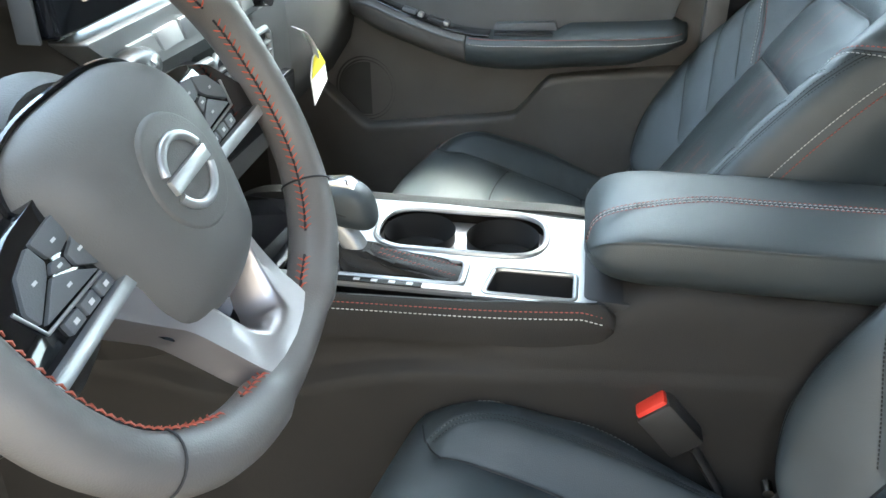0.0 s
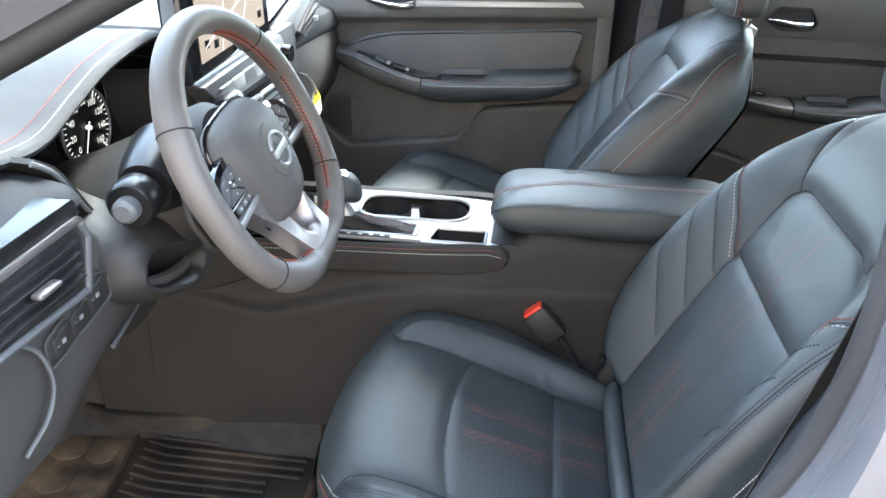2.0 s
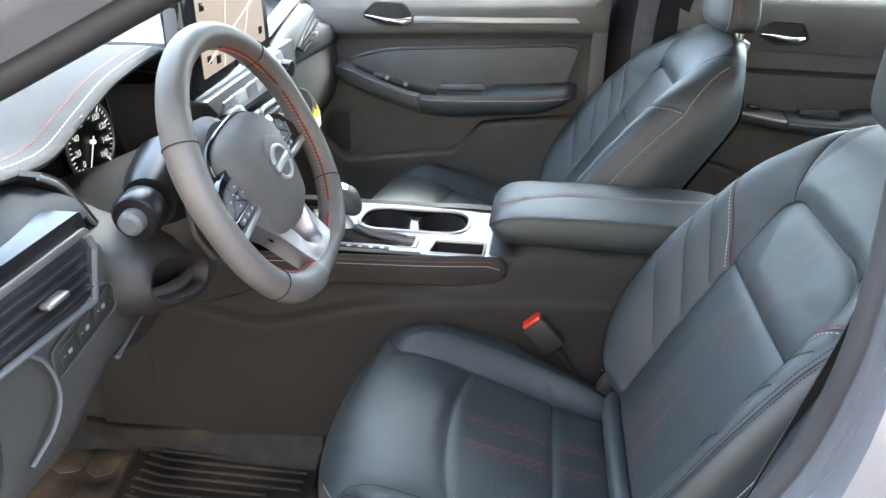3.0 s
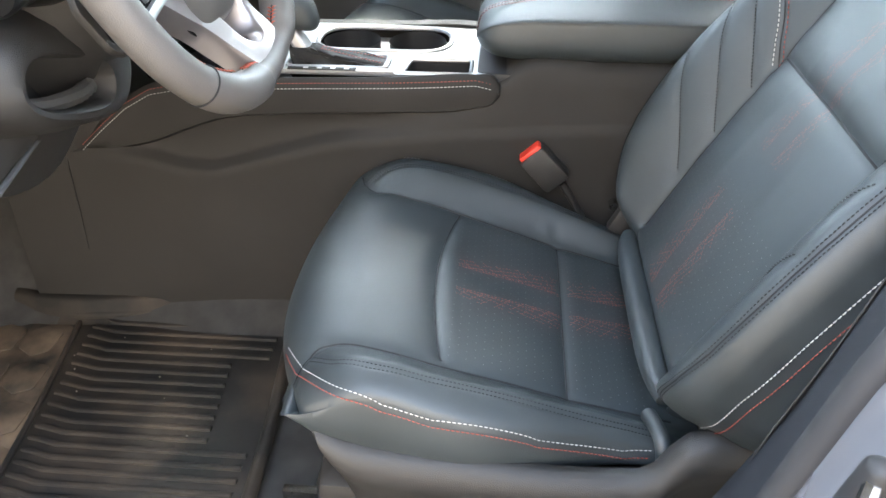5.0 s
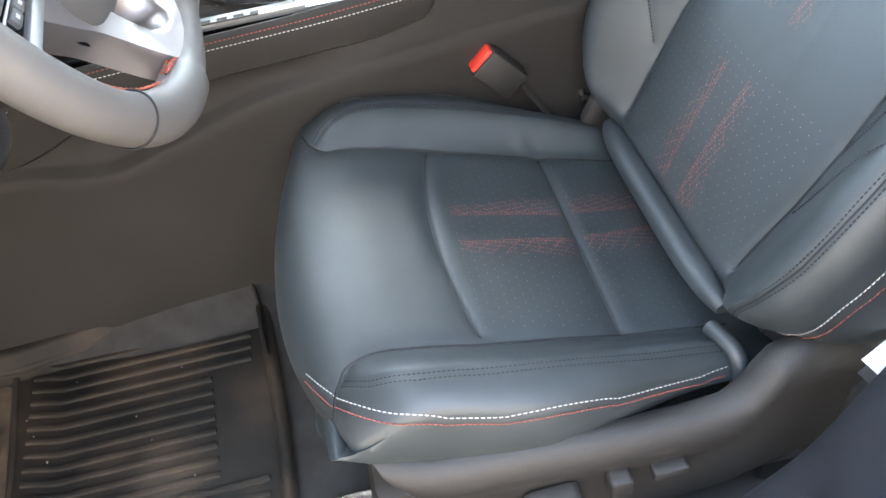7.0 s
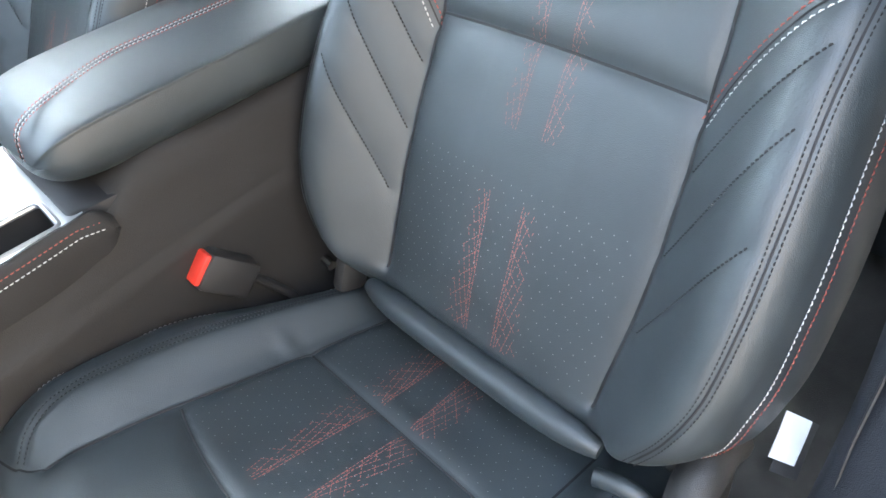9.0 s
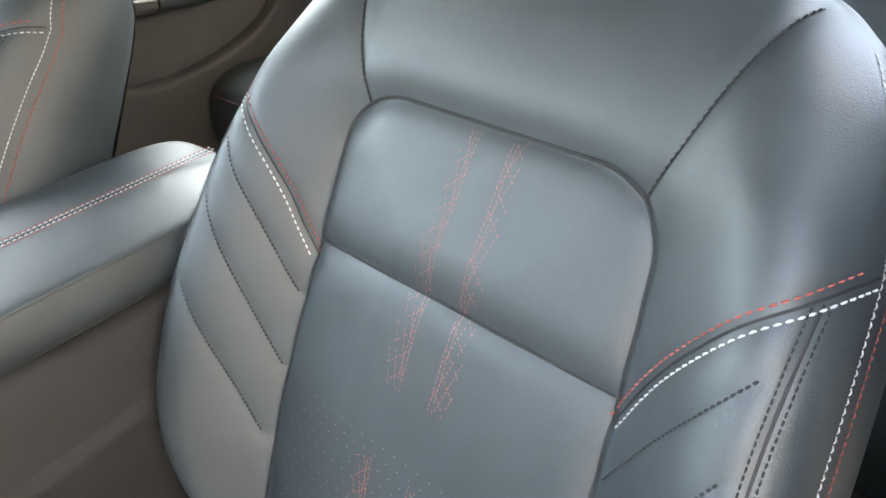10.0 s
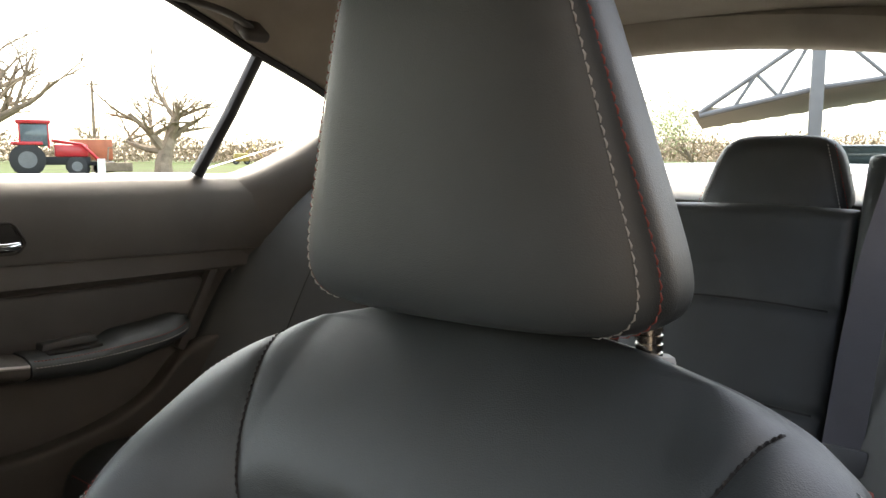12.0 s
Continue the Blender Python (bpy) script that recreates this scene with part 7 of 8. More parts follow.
pane("window_1", [(-0.55, 1.03, 1.08), (0.22, 1.03, 1.10), (0.33, 0.945, 1.44), (0.10, 0.945, 1.40), (-0.20, 0.97, 1.29)], "clear front passenger window glass")
pane("window_2", [(0.42, 1.045, 1.130), (1.035, 1.045, 1.130), (1.12, 0.935, 1.365), (0.87, 0.935, 1.455), (0.42, 0.935, 1.445)], "clear rear door window glass")
pane("window_3", [(1.06, 1.045, 1.130), (1.34, 1.02, 1.215), (1.32, 0.95, 1.295), (1.14, 0.935, 1.355)], "clear small quarter window glass")
pane("window_4", [(1.74, -0.16, 1.40), (1.74, 0.90, 1.40), (2.10, 1.0, 1.12), (2.10, -0.26, 1.12)], "clear rear window glass")
pane("window_5", [(-0.26, -0.12, 1.40), (-0.26, 0.86, 1.40), (-1.12, 1.10, 1.00), (-1.12, -0.36, 1.00)], "clear windscreen glass")


def build_rear_shell():
    post = part("trim_window_post", tube(bmesh.new(), [(1.038, 1.030, 1.125), (1.085, 0.985, 1.24), (1.128, 0.935, 1.368)], 0.021, 10, flat=0.6), SEAL)
    tagged(post, "black post between rear door glass and quarter glass", "window post", kind="structure")
    # quarter trims and rear pillars
    for nm, sg in (("trim_quarter_passenger", 1), ("trim_quarter_driver", -1)):
        rings = []
        for x, zt, y in ((1.10, 1.118, 0.655), (1.15, 1.128, 0.645), (1.19, 1.143, 0.638), (1.26, 1.172, 0.632), (1.33, 1.210, 0.625), (1.42, 1.30, 0.60), (1.52, 1.40, 0.56), (1.66, 1.44, 0.54), (1.78, 1.40, 0.55)):
            rings.append([(x, MID + sg * a, b) for a, b in ((y + 0.05, zt), (y + 0.020, zt - 0.002), (y - 0.002, zt - 0.012), (y - 0.012, zt - 0.038), (y - 0.014, zt - 0.14), (y + 0.0, 0.80), (y + 0.01, 0.45))])
        o = loft(nm, rings, DOOR_SKIN, closed=False, caps=False)
        tagged(o, "dark rear quarter trim beside the rear seat", "trim", kind="structure")
        rings = []
        for t in np.linspace(0, 1, 14):
            x, y, z = 1.70 + 0.42 * t, 0.50 + 0.13 * t - 0.03 * math.sin(math.pi * t), 1.42 - 0.34 * t
            rings.append([(x - 0.30 * (1 - t) * 0.3, MID + sg * (y + 0.14), z - 0.02), (x - 0.05, MID + sg * (y + 0.05), z - 0.01), (x, MID + sg * y, z - 0.012), (x + 0.015, MID + sg * y, z + 0.006), (x + 0.03, MID + sg * (y + 0.12), z + 0.03)])
        o = loft(nm.replace("quarter", "rear_pillar"), rings, HEADLINER, closed=False, caps=False)
        tagged(o, "grey cloth rear pillar beside the rear window", "trim", kind="structure")
    rings = []
    for y in np.linspace(-0.55, 0.55, 30):
        z = 1.418 - 0.018 - 0.20 * y * y
        rings.append([(x, MID + y, z + dz) for x, dz in ((1.66, 0.030), (1.69, -0.004), (1.715, -0.018), (1.755, -0.022), (1.775, -0.010), (1.78, 0.045), (1.70, 0.09))])
    head = loft("trim_rear_header", rings, HEADLINER)
    tagged(head, "grey rear roof header above the rear window", "trim", kind="structure")
    shelf = part("parcel_shelf", slab(rounded([(1.50, -0.28), (1.50, 1.02), (2.15, 1.02), (2.15, -0.28)], 0.03), "xy", 1.065, 1.085, 0.006), SUEDE)
    tagged(shelf, "dark cloth parcel shelf below the rear window", "shelf", kind="structure")
    boot = thing("boot_lid", "pale silver boot lid with a lip spoiler behind the glass", "boot lid")
    part("lid_skin", slab(rounded([(2.12, 1.03), (2.16, 1.075), (2.62, 1.075), (2.66, 1.0), (2.66, 0.62), (2.12, 0.62)], 0.03), "xz", -0.30, 1.04, 0.02, 3), PAINT, boot)
    rings = []
    for y in np.linspace(-0.16, 0.90, 20):
        k = abs(y - MID) / 0.53
        sec = ((2.40, 1.076), (2.45, 1.125), (2.52, 1.145 - 0.015 * k ** 3), (2.57, 1.140 - 0.015 * k ** 3), (2.58, 1.125), (2.52, 1.10), (2.50, 1.076))
        rings.append([(x - 0.06 * k ** 2, y, z) for x, z in sec])
    loft("lip_spoiler", rings, PAINT, boot, "pale blue-grey lip spoiler")
    # driver side rear door, closed, seen only in reflections
    part_ = part("rear_driver_door", slab([(0.52, 0.36), (0.52, 1.10), (1.20, 1.12), (1.25, 0.36)], "xz", -0.42, -0.34, 0.01), PLASTIC)
    tagged(part_, "closed black rear door panel behind the driver seat", "car door")


build_rear_shell()


def build_grab_handle():
    g = thing("grab_handle", "grey folding grab handle on the roof rail above the rear door", "grab handle")
    bm = bmesh.new()
    tube(bm, curve([(0.82, 0.878, 1.428), (0.86, 0.858, 1.415), (0.93, 0.853, 1.411), (0.99, 0.856, 1.404), (1.04, 0.868, 1.393), (1.055, 0.880, 1.392)], 28), 0.010, 12, flat=0.6)
    part("handle_bar", bm, HANDLE_GREY, g)
    for x, z in ((0.832, 1.428), (1.065, 1.386)):
        part("handle_mount", box((0.056, 0.050, 0.022), (x, 0.885, z), 0.0095, (40, 0, 0), 4), HANDLE_GREY, g)


build_grab_handle()


# ---- rear seat ----
def build_rear_seat():
    seat = thing("rear_bench", "black leather rear bench seat with stitched cushions", "bench seat")
    foot, lean = np.array((1.20, 0, 0.60)), radians(27)
    up, out = np.array((math.sin(lean), 0, math.cos(lean))), np.array((-math.cos(lean), 0, math.sin(lean)))

    wing = hermite([-0.02, 0.07, 0.20, 0.29, 0.47, 0.56, 0.62], [0.19, 0.205, 0.200, 0.182, 0.105, 0.04, 0.0])

    def panel(nm, y0, y1, s0, s1, bulge, seams=(), shift=0.0, mat=LEATHER, side_way=0):
        rings = []
        for s in np.linspace(s0, s1, 150):
            e = min(1, (s1 - s) / 0.035, (s - s0) / 0.02)
            ring = []
            for t in 0.5 - 0.5 * np.cos(np.linspace(0, math.pi, 44)):
                y = y0 + (y1 - y0) * t
                d = min(t, 1 - t) * (y1 - y0)
                side = math.sqrt(max(0, 1 - (1 - min(1, d / 0.022)) ** 2))
                h = shift + bulge * (0.72 + 0.28 * side) * math.sqrt(max(0, 1 - (1 - max(0, e)) ** 2)) + 0.008 * math.sin(math.pi * t)
                if side_way:
                    h += float(wing(s)) * (t if side_way > 0 else 1 - t) ** 1.2
                for q in seams:
                    h -= 0.006 * math.exp(-abs(s - q - 0.004 * math.sin(math.pi * t)) / 0.006)
                ring.append(foot + s * up + h * out + np.array((0, y, 0)))
            ring += [foot + s * up - 0.09 * out + np.array((0, y1 - (y1 - y0) * t, 0)) for t in (0, 0.5, 1)]
            rings.append(ring)
        return loft(nm, rings, mat, seat, sharp=70)
    for y0, y1 in ((-0.058, 0.262), (0.482, 0.80)):
        bp = panel("back_panel", y0, y1, 0.0, 0.535, 0.045, (0.212, 0.362))
        for q in (0.212, 0.362):
            ts = np.linspace(0.06, 0.94, 24)
            pts = np.array([foot + (q + 0.004 * math.sin(math.pi * t)) * up + (0.0405 + 0.008 * math.sin(math.pi * t)) * out + np.array((0, y0 + (y1 - y0) * t, 0)) for t in ts])
            seam_strip("seam", pts, np.repeat(out[None], 24, 0), 0.0016, DARK_THREAD, bp)
    panel("centre_panel", 0.266, 0.478, 0.0, 0.525, 0.050, (0.345,))
    for y0, y1, way in ((-0.30, -0.062, -1), (0.804, 1.03, 1)):
        sb = panel("side_bolster", y0, y1, -0.02, 0.62, 0.050, (), 0.008, side_way=way)
        line = [(0.05 + 0.50 * k / 23, 0.45) for k in range(24)]
        pts = np.array([foot + q * up + (0.0665 + float(wing(q)) * t ** 1.2) * out + np.array((0, y0 + (y1 - y0) * (t if way > 0 else 1 - t), 0)) for q, t in line])
        seam_strip("seam", pts, np.repeat(out[None], 24, 0), 0.0016, DARK_THREAD, sb)
    # cushion
    rings = []
    for x, z in curve([(0.76, 0.44), (0.735, 0.54), (0.738, 0.615), (0.765, 0.655), (0.83, 0.668), (1.0, 0.645), (1.15, 0.615), (1.24, 0.60)], 40):
        ring = []
        for y in np.linspace(-0.28, 1.02, 90):
            k = 0.0
            for q in (-0.058, 0.262, 0.482, 0.80):
                k += 0.008 * math.exp(-((y - q) / 0.006) ** 2)
            e = min(1, (y + 0.28) / 0.05, (1.02 - y) / 0.05)
            ring.append((x, y, z - k - 0.05 * (1 - math.sqrt(max(0, 1 - (1 - e) ** 2))) * (z > 0.55)))
        rings.append(ring)
    cush = loft("seat_cushion", rings, LEATHER, seat, closed=False, caps=False, sharp=70)
    for mat, nm, dz in ((WHITE_THREAD, "white_stitching", 0.0), (RED_THREAD, "red_stitching", -0.010)):
        for y0, y1 in ((-0.25, 0.24), (0.50, 0.985)):
            line = [(0.7425 + 0.009 * (dz == 0), y, 0.6385 + dz) for y in np.linspace(y0, y1, 40)]
            stitching(nm, line, (-1, 0, 0.8), mat, cush, 0.0058, r=0.0010)
    # headrests
    for cy in (0.085, 0.655):
        rings = []
        for i in range(25):
            ph = -math.pi / 2 + 0.03 + (math.pi - 0.06) * i / 24
            z = 0.070 * math.copysign(abs(math.sin(ph)) ** 0.5, math.sin(ph))
            rad = abs(math.cos(ph)) ** 0.42
            w, d = (0.130 - 0.040 * (z + 0.07) / 0.14) * rad, 0.045 * rad
            rings.append([(1.525 + 0.3 * z - d * math.copysign(abs(math.cos(t)) ** 0.6, math.cos(t)), cy + w * math.copysign(abs(math.sin(t)) ** 0.6, math.sin(t)), 1.127 + z) for t in (2 * math.pi * k / 48 for k in range(48))])
        hd = loft("rear_headrest", rings, LEATHER, seat, "black leather rear headrest", sharp=80)
        for sg in (1, -1):
            for mat, nm, o in ((WHITE_THREAD, "white_stitching", 0.0), (RED_THREAD, "red_stitching", 0.010)):
                line = [(1.4835 + 0.3 * z + o * 0.5, cy + sg * (0.113 + o - 0.040 * (z + 0.07) / 0.14), 1.127 + z) for z in np.linspace(-0.058, 0.055, 24)]
                stitching(nm, line, (-1, sg * 0.4, 0), mat, hd, 0.0058, r=0.0009)
    return seat


build_rear_seat()


# ---- belts ----
def ribbon(name, pts, wide, mat, parent, across):
    """A strap of webbing along pts; across: the direction of its width."""
    p = curve(pts, 40)
    verts, faces = [], []
    ac = np.array(across, float)
    for i, c in enumerate(p):
        d = p[min(i + 1, 39)] - p[max(i - 1, 0)]
        d /= np.linalg.norm(d)
        a = ac - d * ac.dot(d)
        a /= np.linalg.norm(a)
        n = np.cross(a, d) * 0.0007
        verts += [c - a * wide / 2 - n, c + a * wide / 2 - n, c + a * wide / 2 + n, c - a * wide / 2 + n]
    faces = grid_faces(40, 4, True)
    return surface(name, verts, faces, mat, parent, "", 30)


def build_belts():
    b = thing("rear_seat_belt", "grey rear seat belt with a bright steel tongue", "seat belt")
    ribbon("webbing", [(1.46, -0.150, 1.30), (1.30, -0.122, 1.12), (1.25, -0.100, 0.98), (1.20, -0.088, 0.80), (1.16, -0.083, 0.66)], 0.046, SEATBELT, b, (0, 1, 0.1))
    t = part("tongue_cover", box((0.014, 0.058, 0.034), (1.188, -0.090, 0.782), 0.005, (0, 15, 0)), PLASTIC_GREY, b, "grey belt tongue cover")
    bm = bmesh.new()
    tube(bm, [(1.183, -0.090 + a, 0.748 + c) for a, c in ((-0.012, 0.018), (-0.012, -0.014), (-0.006, -0.020), (0.006, -0.020), (0.012, -0.014), (0.012, 0.018))], 0.004, 8, closed=True)
    part("tongue", bm, CHROME, t, "bright steel belt tongue")
    d = thing("driver_seat_belt", "black driver seat belt with a white paper label against the pillar", "seat belt")
    ribbon("webbing", [(0.240, -0.345, 0.46), (0.262, -0.330, 0.58), (0.290, -0.318, 0.693), (0.328, -0.314, 0.83), (0.40, -0.285, 1.10), (0.42, -0.20, 1.33)], 0.046, PLASTIC, d, (1, 0.35, 0))
    part("belt_anchor", box((0.045, 0.018, 0.05), (0.238, -0.346, 0.455), 0.006, (0, 20, 0)), PLASTIC_GREY, d)
    ribbon("label_backing", [(0.3010, -0.2850, 0.600), (0.3240, -0.2806, 0.619), (0.3380, -0.2785, 0.629)], 0.022, PLASTIC, d, (0.63, -0.74, -0.24))
    ribbon("paper_label", [(0.3040, -0.2800, 0.6113), (0.3180, -0.2780, 0.6245), (0.3330, -0.2750, 0.6345)], 0.021, LABEL_WHITE, d, (0.63, -0.74, -0.24))
    pass_ = thing("passenger_seat_belt", "grey front passenger seat belt hanging on the pillar", "seat belt")
    ribbon("webbing", [(0.36, 1.005, 0.50), (0.33, 0.985, 0.80), (0.32, 0.965, 1.05), (0.35, 0.90, 1.34)], 0.046, SEATBELT, pass_, (1, -0.2, 0))
    part("belt_tongue", box((0.03, 0.012, 0.045), (0.325, 0.968, 1.05), 0.005), PLASTIC_GREY, pass_)


build_belts()


# ---- outside ----
GROUND = 0.05
GRASS = material("dry winter grass", (0.075, 0.068, 0.030), 0.95, grain=0.8, grain_size=8, blotch=0.35, blotch_size=0.12, other=(0.055, 0.095, 0.022), spec=0.08)
GRAVEL = material("pale gravel yard", (0.10, 0.085, 0.066), 0.95, grain=0.9, grain_size=30, blotch=0.25, blotch_size=0.7, spec=0.08)
BARK = material("grey brown bark", (0.25, 0.195, 0.145), 0.95, grain=1.0, grain_size=12, blotch=0.3, blotch_size=2, spec=0.08)
RED_PAINT = material("red tractor paint", (0.52, 0.03, 0.04), 0.35, coat=0.3, blotch=0.1, blotch_size=3)
ORANGE_PAINT = material("faded orange paint", (0.40, 0.12, 0.055), 0.5, blotch=0.2, blotch_size=2)
DIGGER_PAINT = material("faded yellow machine paint", (0.30, 0.21, 0.05), 0.5, blotch=0.2, blotch_size=2)
TYRE = material("tyre rubber", (0.03, 0.03, 0.032), 0.8)
GALV = material("galvanised steel", (0.15, 0.155, 0.165), 0.5, metal=0.2, blotch=0.1, blotch_size=4)
SHEET = material("pale roof sheet", (0.34, 0.32, 0.30), 0.6, blotch=0.1, blotch_size=1)
SCRUB = material("bare scrub", (0.27, 0.205, 0.145), 0.95, blotch=0.35, blotch_size=1.5, spec=0.08)
LEAF = material("spring leaf", (0.16, 0.19, 0.08), 0.8, blotch=0.3, blotch_size=4)
CAB_GLASS = material("dark cab glass", (0.10, 0.14, 0.16), 0.1)
DARK_BODY = material("dark green body paint", (0.05, 0.075, 0.06), 0.3, coat=0.5)

ground = surface("ground", [(-900, -900, GROUND), (900, -900, GROUND), (900, 900, GROUND), (-900, 900, GROUND)], [(0, 1, 2, 3)], GRASS)
tagged(ground, "flat dry winter grass reaching the horizon", "ground", kind="structure")
yard = surface("pavement", [(-14, -14, GROUND + 0.006), (34, -14, GROUND + 0.006), (26, 30, GROUND + 0.006), (10, 44, GROUND + 0.006), (-14, 40, GROUND + 0.006)], [(0, 1, 2, 3, 4)], GRAVEL)
tagged(yard, "pale gravel yard round the parked car", "yard", kind="structure")
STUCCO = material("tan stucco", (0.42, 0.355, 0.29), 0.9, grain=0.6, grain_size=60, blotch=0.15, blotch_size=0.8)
# the front wall's darker brown dims the light that reaches the headrests
BROWN_STUCCO = material("brown stucco", (0.19, 0.165, 0.14), 0.9, grain=0.6, grain_size=60, blotch=0.15, blotch_size=0.8)
# walls added out of view to cut low sky light into the cabin
for nm, size, at in (("wall_side_light_block", (15.0, 0.3, 4.4), (-1.5, -4.6, 2.25)), ("wall_front_light_block", (0.3, 11.0, 4.4), (-8.85, 1.05, 2.25))):
    tagged(part(nm, box(size, at, 0.02), STUCCO if nm == "wall_side_light_block" else BROWN_STUCCO), "unseen plain tan wall added to block light from driver side" if nm == "wall_side_light_block" else "unseen plain brown wall added to block light from the front", "wall", kind="structure")
EYE_XY = Vector((0.17, -0.245, 0))


def far(degrees, metres):
    """A place on the ground, by its bearing from the car's rear towards its passenger side."""
    return EYE_XY + Vector((math.cos(radians(degrees)) * metres, math.sin(radians(degrees)) * metres, GROUND))


def build_tree(label, at, height, spread, seed, crown=0, trunk_r=0.32):
    rnd = random.Random(seed)
    tree = thing("tree", label, "tree", "bare trees")
    bm = bmesh.new()
    tips = []

    def limb(p, d, ln, r, depth):
        pts, rad = [p], [r]
        q = Vector(p)
        dd = Vector(d)
        n = 5
        for i in range(n):
            dd = (dd + Vector((rnd.uniform(-1, 1), rnd.uniform(-1, 1), rnd.uniform(-0.5, 0.7))) * 0.22).normalized()
            q = q + dd * (ln / n)
            pts.append(q.copy())
            rad.append(r * (1 - 0.62 * (i + 1) / n))
        tube(bm, pts, rad, 7 if depth < 2 else 4, caps=False)
        if depth < 4:
            for k in range(rnd.randint(3, 5) if depth else 7):
                j = rnd.randint(2, n)
                side = Vector((rnd.uniform(-1, 1), rnd.uniform(-1, 1), rnd.uniform(-0.15, 0.75))).normalized()
                way = (dd * 0.55 + side * spread).normalized()
                limb(pts[j], way, ln * rnd.uniform(0.58, 0.92), rad[j] * 0.70, depth + 1)
        tips.append(q.copy())
    limb(Vector(at), Vector((rnd.uniform(-0.1, 0.1), rnd.uniform(-0.1, 0.1), 1)), height * 0.42, trunk_r, 0)
    part("trunk", bm, BARK, tree)
    if crown:
        verts, faces = [], []
        for p in tips:
            for _ in range(crown):
                c = p + Vector((rnd.gauss(0, 0.35), rnd.gauss(0, 0.35), rnd.gauss(0, 0.3)))
                a = Vector((rnd.uniform(-1, 1), rnd.uniform(-1, 1), rnd.uniform(-1, 1))).normalized() * 0.07
                b = a.orthogonal() * 0.6
                k = len(verts)
                verts += [c - a, c + b, c + a, c - b]
                faces.append((k, k + 1, k + 2, k + 3))
        tagged(surface("leaves", verts, faces, LEAF, tree), kind="stuff")
    return tree


build_tree("large bare oak with crooked limbs on the grass", far(58.0, 52), 9.4, 0.95, 5, trunk_r=0.62)
build_tree("bare spreading oak at the edge of the yard", far(69.5, 46), 11.5, 1.1, 11, trunk_r=0.5)
build_tree("small bare tree on the grass", far(62.5, 66), 6.0, 0.9, 21, trunk_r=0.2)
build_tree("small tree in first leaf behind the yard", far(21.5, 40), 4.6, 0.8, 8, 2, 0.10)
build_tree("thin tree in first leaf behind the yard", far(19.0, 44), 5.4, 0.8, 9, 2, 0.12)


def build_wheel_of(parent, c, r, w, axis):
    bm = bmesh.new()
    a = Vector(axis)
    tube(bm, [c - a * w / 2, c - a * w * 0.4, c + a * w * 0.4, c + a * w / 2], [r * 0.88, r, r, r * 0.88], 28)
    for k in range(18):
        t = 2 * math.pi * k / 18
        u = a.orthogonal().normalized()
        v = a.cross(u)
        p = c + (u * math.cos(t) + v * math.sin(t)) * r
        box((0.05, w * 0.9, 0.05), tuple(p), 0, (0, math.degrees(t), math.degrees(math.atan2(a.y, a.x)) - 90), bm=bm)
    tyre = part("tyre", bm, TYRE, parent)
    bm = bmesh.new()
    tube(bm, [c - a * w * 0.52, c + a * w * 0.52], r * 0.52, 20)
    part("wheel_rim", bm, GALV, tyre)


def build_tractor():
    at = far(65.4, 51)
    t = thing("tractor", "red farm tractor with cab and front loader on the yard", "tractor")
    d = Vector((math.cos(radians(65.7)), math.sin(radians(65.7)), 0))
    r = Vector((d.y, -d.x, 0))

    def M(f, s, z):
        return at + (r * f + d * s + Vector((0, 0, z))) * 1.22
    turn = math.degrees(math.atan2(r.y, r.x))

    def b(nm, size, f, s, z, mat, bev=0.05, lab="", parent=t):
        return part(nm, box(tuple(1.22 * v for v in size), tuple(M(f, s, z)), bev, (0, 0, turn)), mat, parent, lab)
    b("bonnet", (1.5, 0.7, 0.62), 1.15, 0, 1.25, RED_PAINT, 0.12, "red bonnet")
    b("chassis", (3.0, 0.5, 0.4), 0.5, 0, 0.75, TYRE)
    b("cab_roof", (1.5, 1.4, 0.20), -0.45, 0, 2.62, RED_PAINT, 0.08, "red cab roof")
    b("cab_glazing", (1.25, 1.25, 1.05), -0.45, 0, 1.98, CAB_GLASS, 0.06)
    for f in (-1.05, 0.18):
        for s in (-0.62, 0.62):
            b("cab_post", (0.08, 0.08, 1.2), f, s, 1.98, RED_PAINT, 0.01)
    for s in (-0.75, 0.75):
        b("fender", (1.35, 0.42, 0.16), -0.75, s, 1.58, RED_PAINT, 0.06)
        build_wheel_of(t, M(-0.75, s, 0.80), 0.95, 0.50, tuple(d))
        build_wheel_of(t, M(1.35, s * 0.9, 0.48), 0.57, 0.36, tuple(d))
        bm = bmesh.new()
        tube(bm, [M(0.3, s * 0.8, 1.75), M(1.6, s * 0.8, 1.55), M(2.5, s * 0.8, 0.65)], 0.09, 8)
        part("loader_arm", bm, RED_PAINT, t, "red loader arm")
    b("loader_bucket", (0.6, 1.7, 0.55), 2.7, 0, 0.45, GALV, 0.03)
    return t


build_tractor()


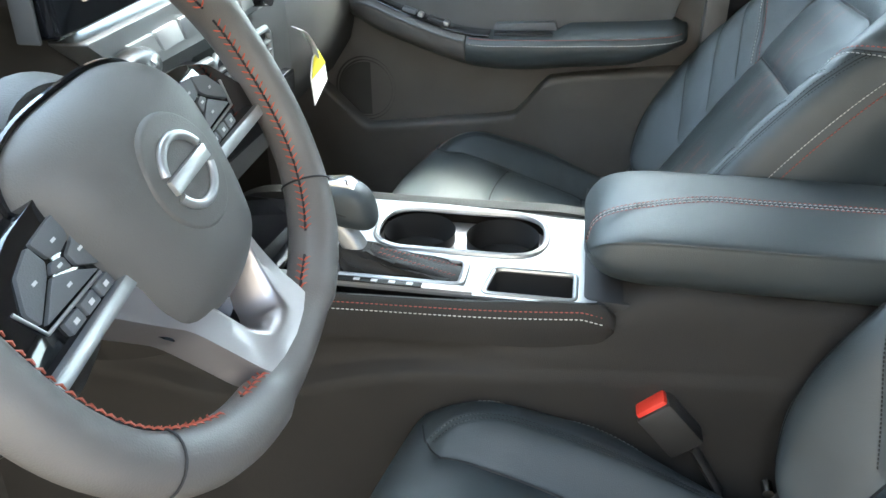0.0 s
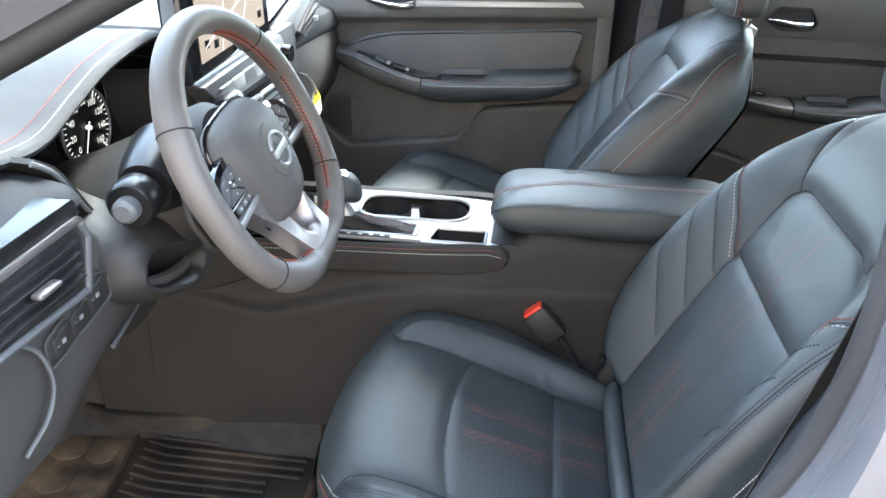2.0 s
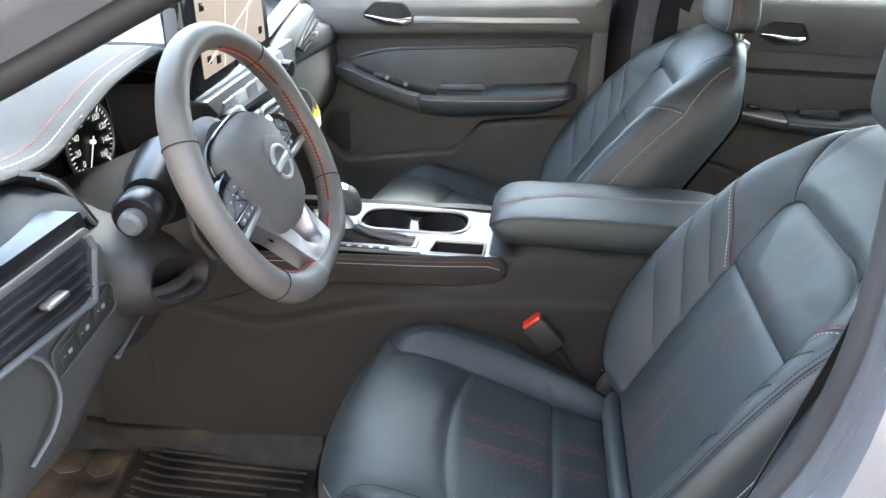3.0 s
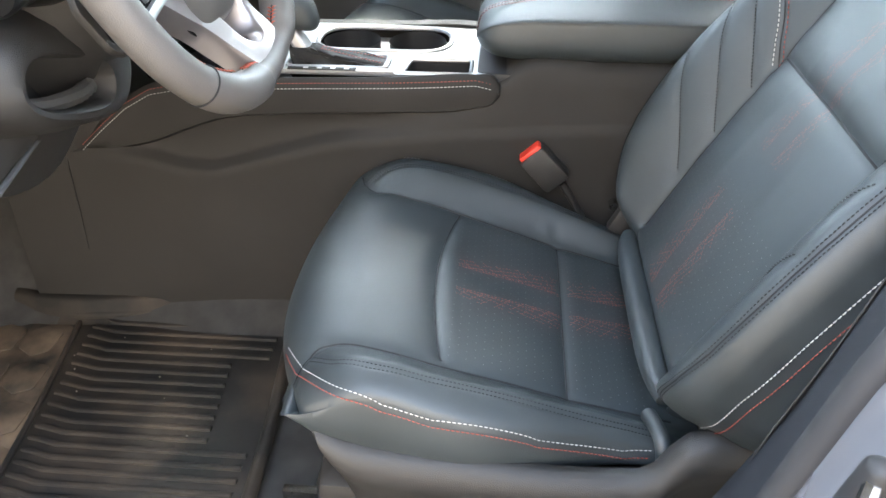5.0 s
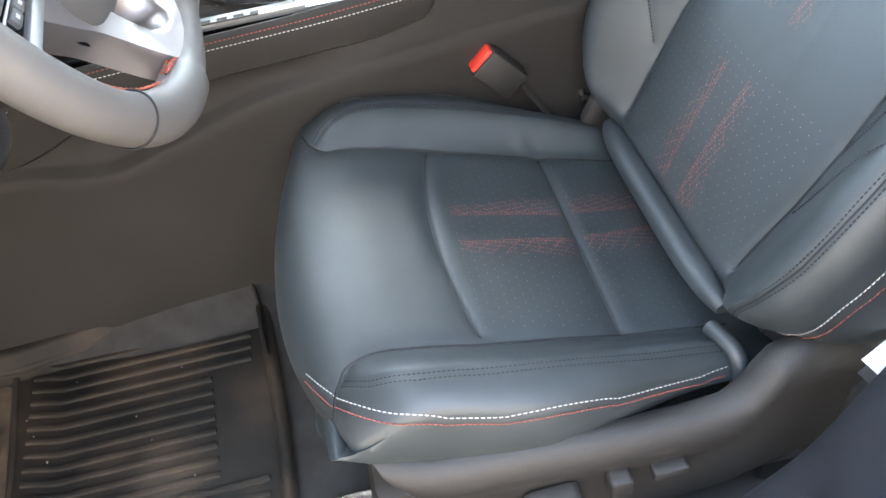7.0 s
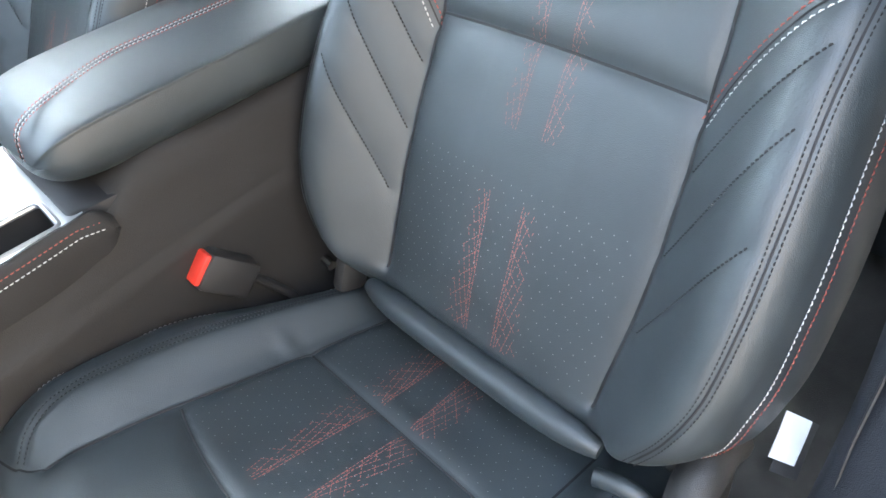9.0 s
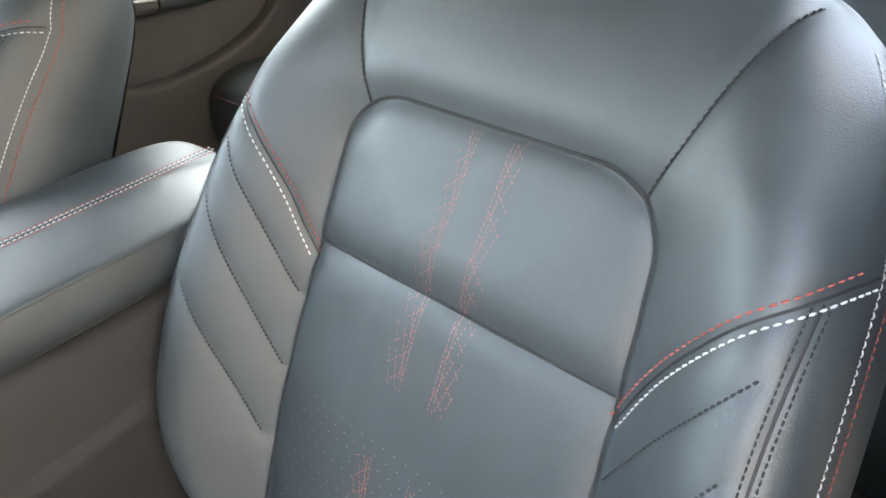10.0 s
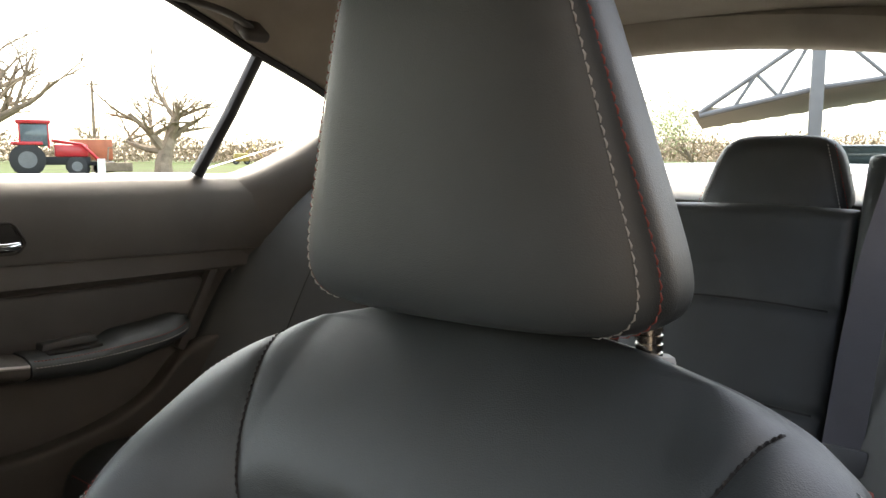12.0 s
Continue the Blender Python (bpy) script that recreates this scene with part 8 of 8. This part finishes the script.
def build_yard_things():
    at = far(62.6, 52)
    w = thing("farm_trailer", "faded orange farm machine standing on the yard", "farm trailer")
    part("hopper", box((2.4, 2.0, 1.3), tuple(at + Vector((0, 0, 1.6))), 0.1, (0, 0, -26)), ORANGE_PAINT, w)
    part("frame", box((2.6, 1.6, 0.25), tuple(at + Vector((0, 0, 0.75))), 0.03, (0, 0, -26)), TYRE, w)
    for s in (-0.9, 0.9):
        build_wheel_of(w, at + Vector((s * 0.9, s * 0.44, 0.45)), 0.45, 0.28, (0.45, 0.89, 0))
    m = thing("mower", "small dark machine standing on the grass", "machine")
    at = far(61.0, 50)
    part("machine_body", box((1.6, 1.1, 0.55), tuple(at + Vector((0, 0, 0.55))), 0.08, (0, 0, -20)), BARK, m)
    part("machine_frame", tube(bmesh.new(), [at + Vector((-0.6, 0, 0.8)), at + Vector((-0.5, 0, 1.7)), at + Vector((0.4, -0.1, 1.7)), at + Vector((0.5, 0, 0.8))], 0.05, 6), BARK, m)
    for k, deg in enumerate((62.1, 61.9)):
        q = thing("marker_post", "white marker post at the edge of the yard", "post", "white posts")
        c = far(deg, 44)
        part("post_body", tube(bmesh.new(), [c, c + Vector((0, 0, 1.05))], 0.12, 10), LABEL_WHITE, q)
    p = thing("utility_pole", "tall thin wooden utility pole beyond the yard", "utility pole")
    c = far(62.35, 60)
    part("pole", tube(bmesh.new(), [c, c + Vector((0, 0, 6.6))], [0.14, 0.10], 10), BARK, p)
    part("cross_arm", box((1.0, 0.1, 0.1), tuple(c + Vector((0, 0, 6.3))), 0.01, (0, 0, -30)), BARK, p)
    l = thing("loader", "yellow digger far off on the grass", "digger")
    c = far(52.6, 130)
    part("digger_body", box((2.4, 1.6, 1.3), tuple(c + Vector((0, 0, 1.2))), 0.15, (0, 0, -30)), DIGGER_PAINT, l)
    part("digger_arm", tube(bmesh.new(), [c + Vector((0.8, 0, 1.8)), c + Vector((1.8, -1, 3.2)), c + Vector((2.8, -2, 1.2))], 0.15, 6), DIGGER_PAINT, l)
    for s in (-0.8, 0.8):
        build_wheel_of(l, c + Vector((s, s * -0.5, 0.5)), 0.5, 0.4, (0.5, 0.86, 0))
    # far tree line
    rnd = random.Random(4)
    verts, faces = [], []
    for i in range(9000):
        deg = rnd.uniform(-25, 120)
        dist = rnd.uniform(150, 210)
        c = far(deg, dist)
        h = 2.6 + 3.6 * (0.5 + 0.5 * math.sin(deg * 0.31) * math.sin(deg * 0.83 + 1)) + rnd.uniform(-1, 2)
        for j in range(9):
            z = rnd.uniform(0.1, 1) * h
            p = c + Vector((rnd.gauss(0, 1.2), rnd.gauss(0, 1.2), z))
            a = Vector((rnd.uniform(-1, 1), rnd.uniform(-1, 1), rnd.uniform(-0.4, 1.4))) * 0.42
            b = Vector((rnd.uniform(-1, 1), rnd.uniform(-1, 1), rnd.uniform(-1, 1))) * 0.20
            k = len(verts)
            verts += [p - a, p + b, p + a, p - b]
            faces.append((k, k + 1, k + 2, k + 3))
    tagged(surface("far_wood", verts, faces, SCRUB), "line of bare brown woodland on the horizon", "woodland", kind="stuff")


build_yard_things()


def build_canopy():
    c = thing("canopy", "galvanised steel canopy with a pale roof over the yard", "canopy")
    base = far(11.6, 15)
    along = Vector((0.30, -0.95, 0)).normalized()

    def P(u, z):
        return base + along * u + Vector((0, 0, z))
    part("column", box((0.22, 0.22, 4.6), tuple(P(0, 2.3)), 0.02, (0, 0, 15)), GALV, c, "steel column")
    part("column", box((0.22, 0.22, 4.6), tuple(P(7.5, 2.3)), 0.02, (0, 0, 15)), GALV, c)
    top = [P(-1.95, 1.95), P(0, 3.35), P(3.0, 3.5), P(7.5, 3.7)]
    low = [P(-1.95, 1.90), P(0, 2.35), P(3.0, 2.75), P(7.5, 3.0)]
    part("top_chord", tube(bmesh.new(), top, 0.05, 8), GALV, c)
    part("bottom_chord", tube(bmesh.new(), low, 0.05, 8), GALV, c)
    for a, b in (((-1.35, 2.05), (-1.0, 2.62)), ((-1.0, 2.62), (-0.62, 2.22)), ((-0.62, 2.22), (-0.1, 3.25)), ((0.15, 3.35), (1.1, 2.5)), ((1.1, 2.5), (2.1, 3.42)), ((2.1, 3.42), (3.0, 2.75)), ((3.0, 2.75), (4.4, 3.55)), ((4.4, 3.55), (5.6, 2.9))):
        part("web_brace", tube(bmesh.new(), [P(*a), P(*b)], 0.035, 8), GALV, c)
    d = Vector((0.95, 0.30, 0))
    verts = []
    for k in range(2):
        for i in range(40):
            u = -2.1 + 10.5 * i / 39
            z = 1.98 + 0.155 * (u + 2.1) + (0.03 if i % 2 else 0)
            verts.append(P(u, z) + d * (0.25 + 9.0 * k) + Vector((0, 0, 0.0 * k)))
    surface("roof_sheet", verts, [(i, i + 1, 40 + i + 1, 40 + i) for i in range(39)], SHEET, c, "pale ribbed roof sheet")
    # parked pickup beyond
    v = thing("parked_car", "dark green parked car with a pale cab behind the canopy", "car")
    q = far(9.0, 24)
    part("car_body", box((4.2, 1.7, 0.62), tuple(q + Vector((0, 0, 0.68))), 0.2, (0, 0, -70), 4), DARK_BODY, v)
    part("car_cabin", box((1.9, 1.45, 0.55), tuple(q + Vector((0.1, 0.2, 1.22))), 0.24, (0, 0, -70), 4), CAB_GLASS, v)
    for s in (-1.3, 1.3):
        for o in (-0.75, 0.75):
            u = Vector((math.cos(radians(-70)), math.sin(radians(-70)), 0))
            w = Vector((-u.y, u.x, 0))
            build_wheel_of(v, q + u * s + w * o + Vector((0, 0, 0.33)), 0.33, 0.22, tuple(w))


build_canopy()
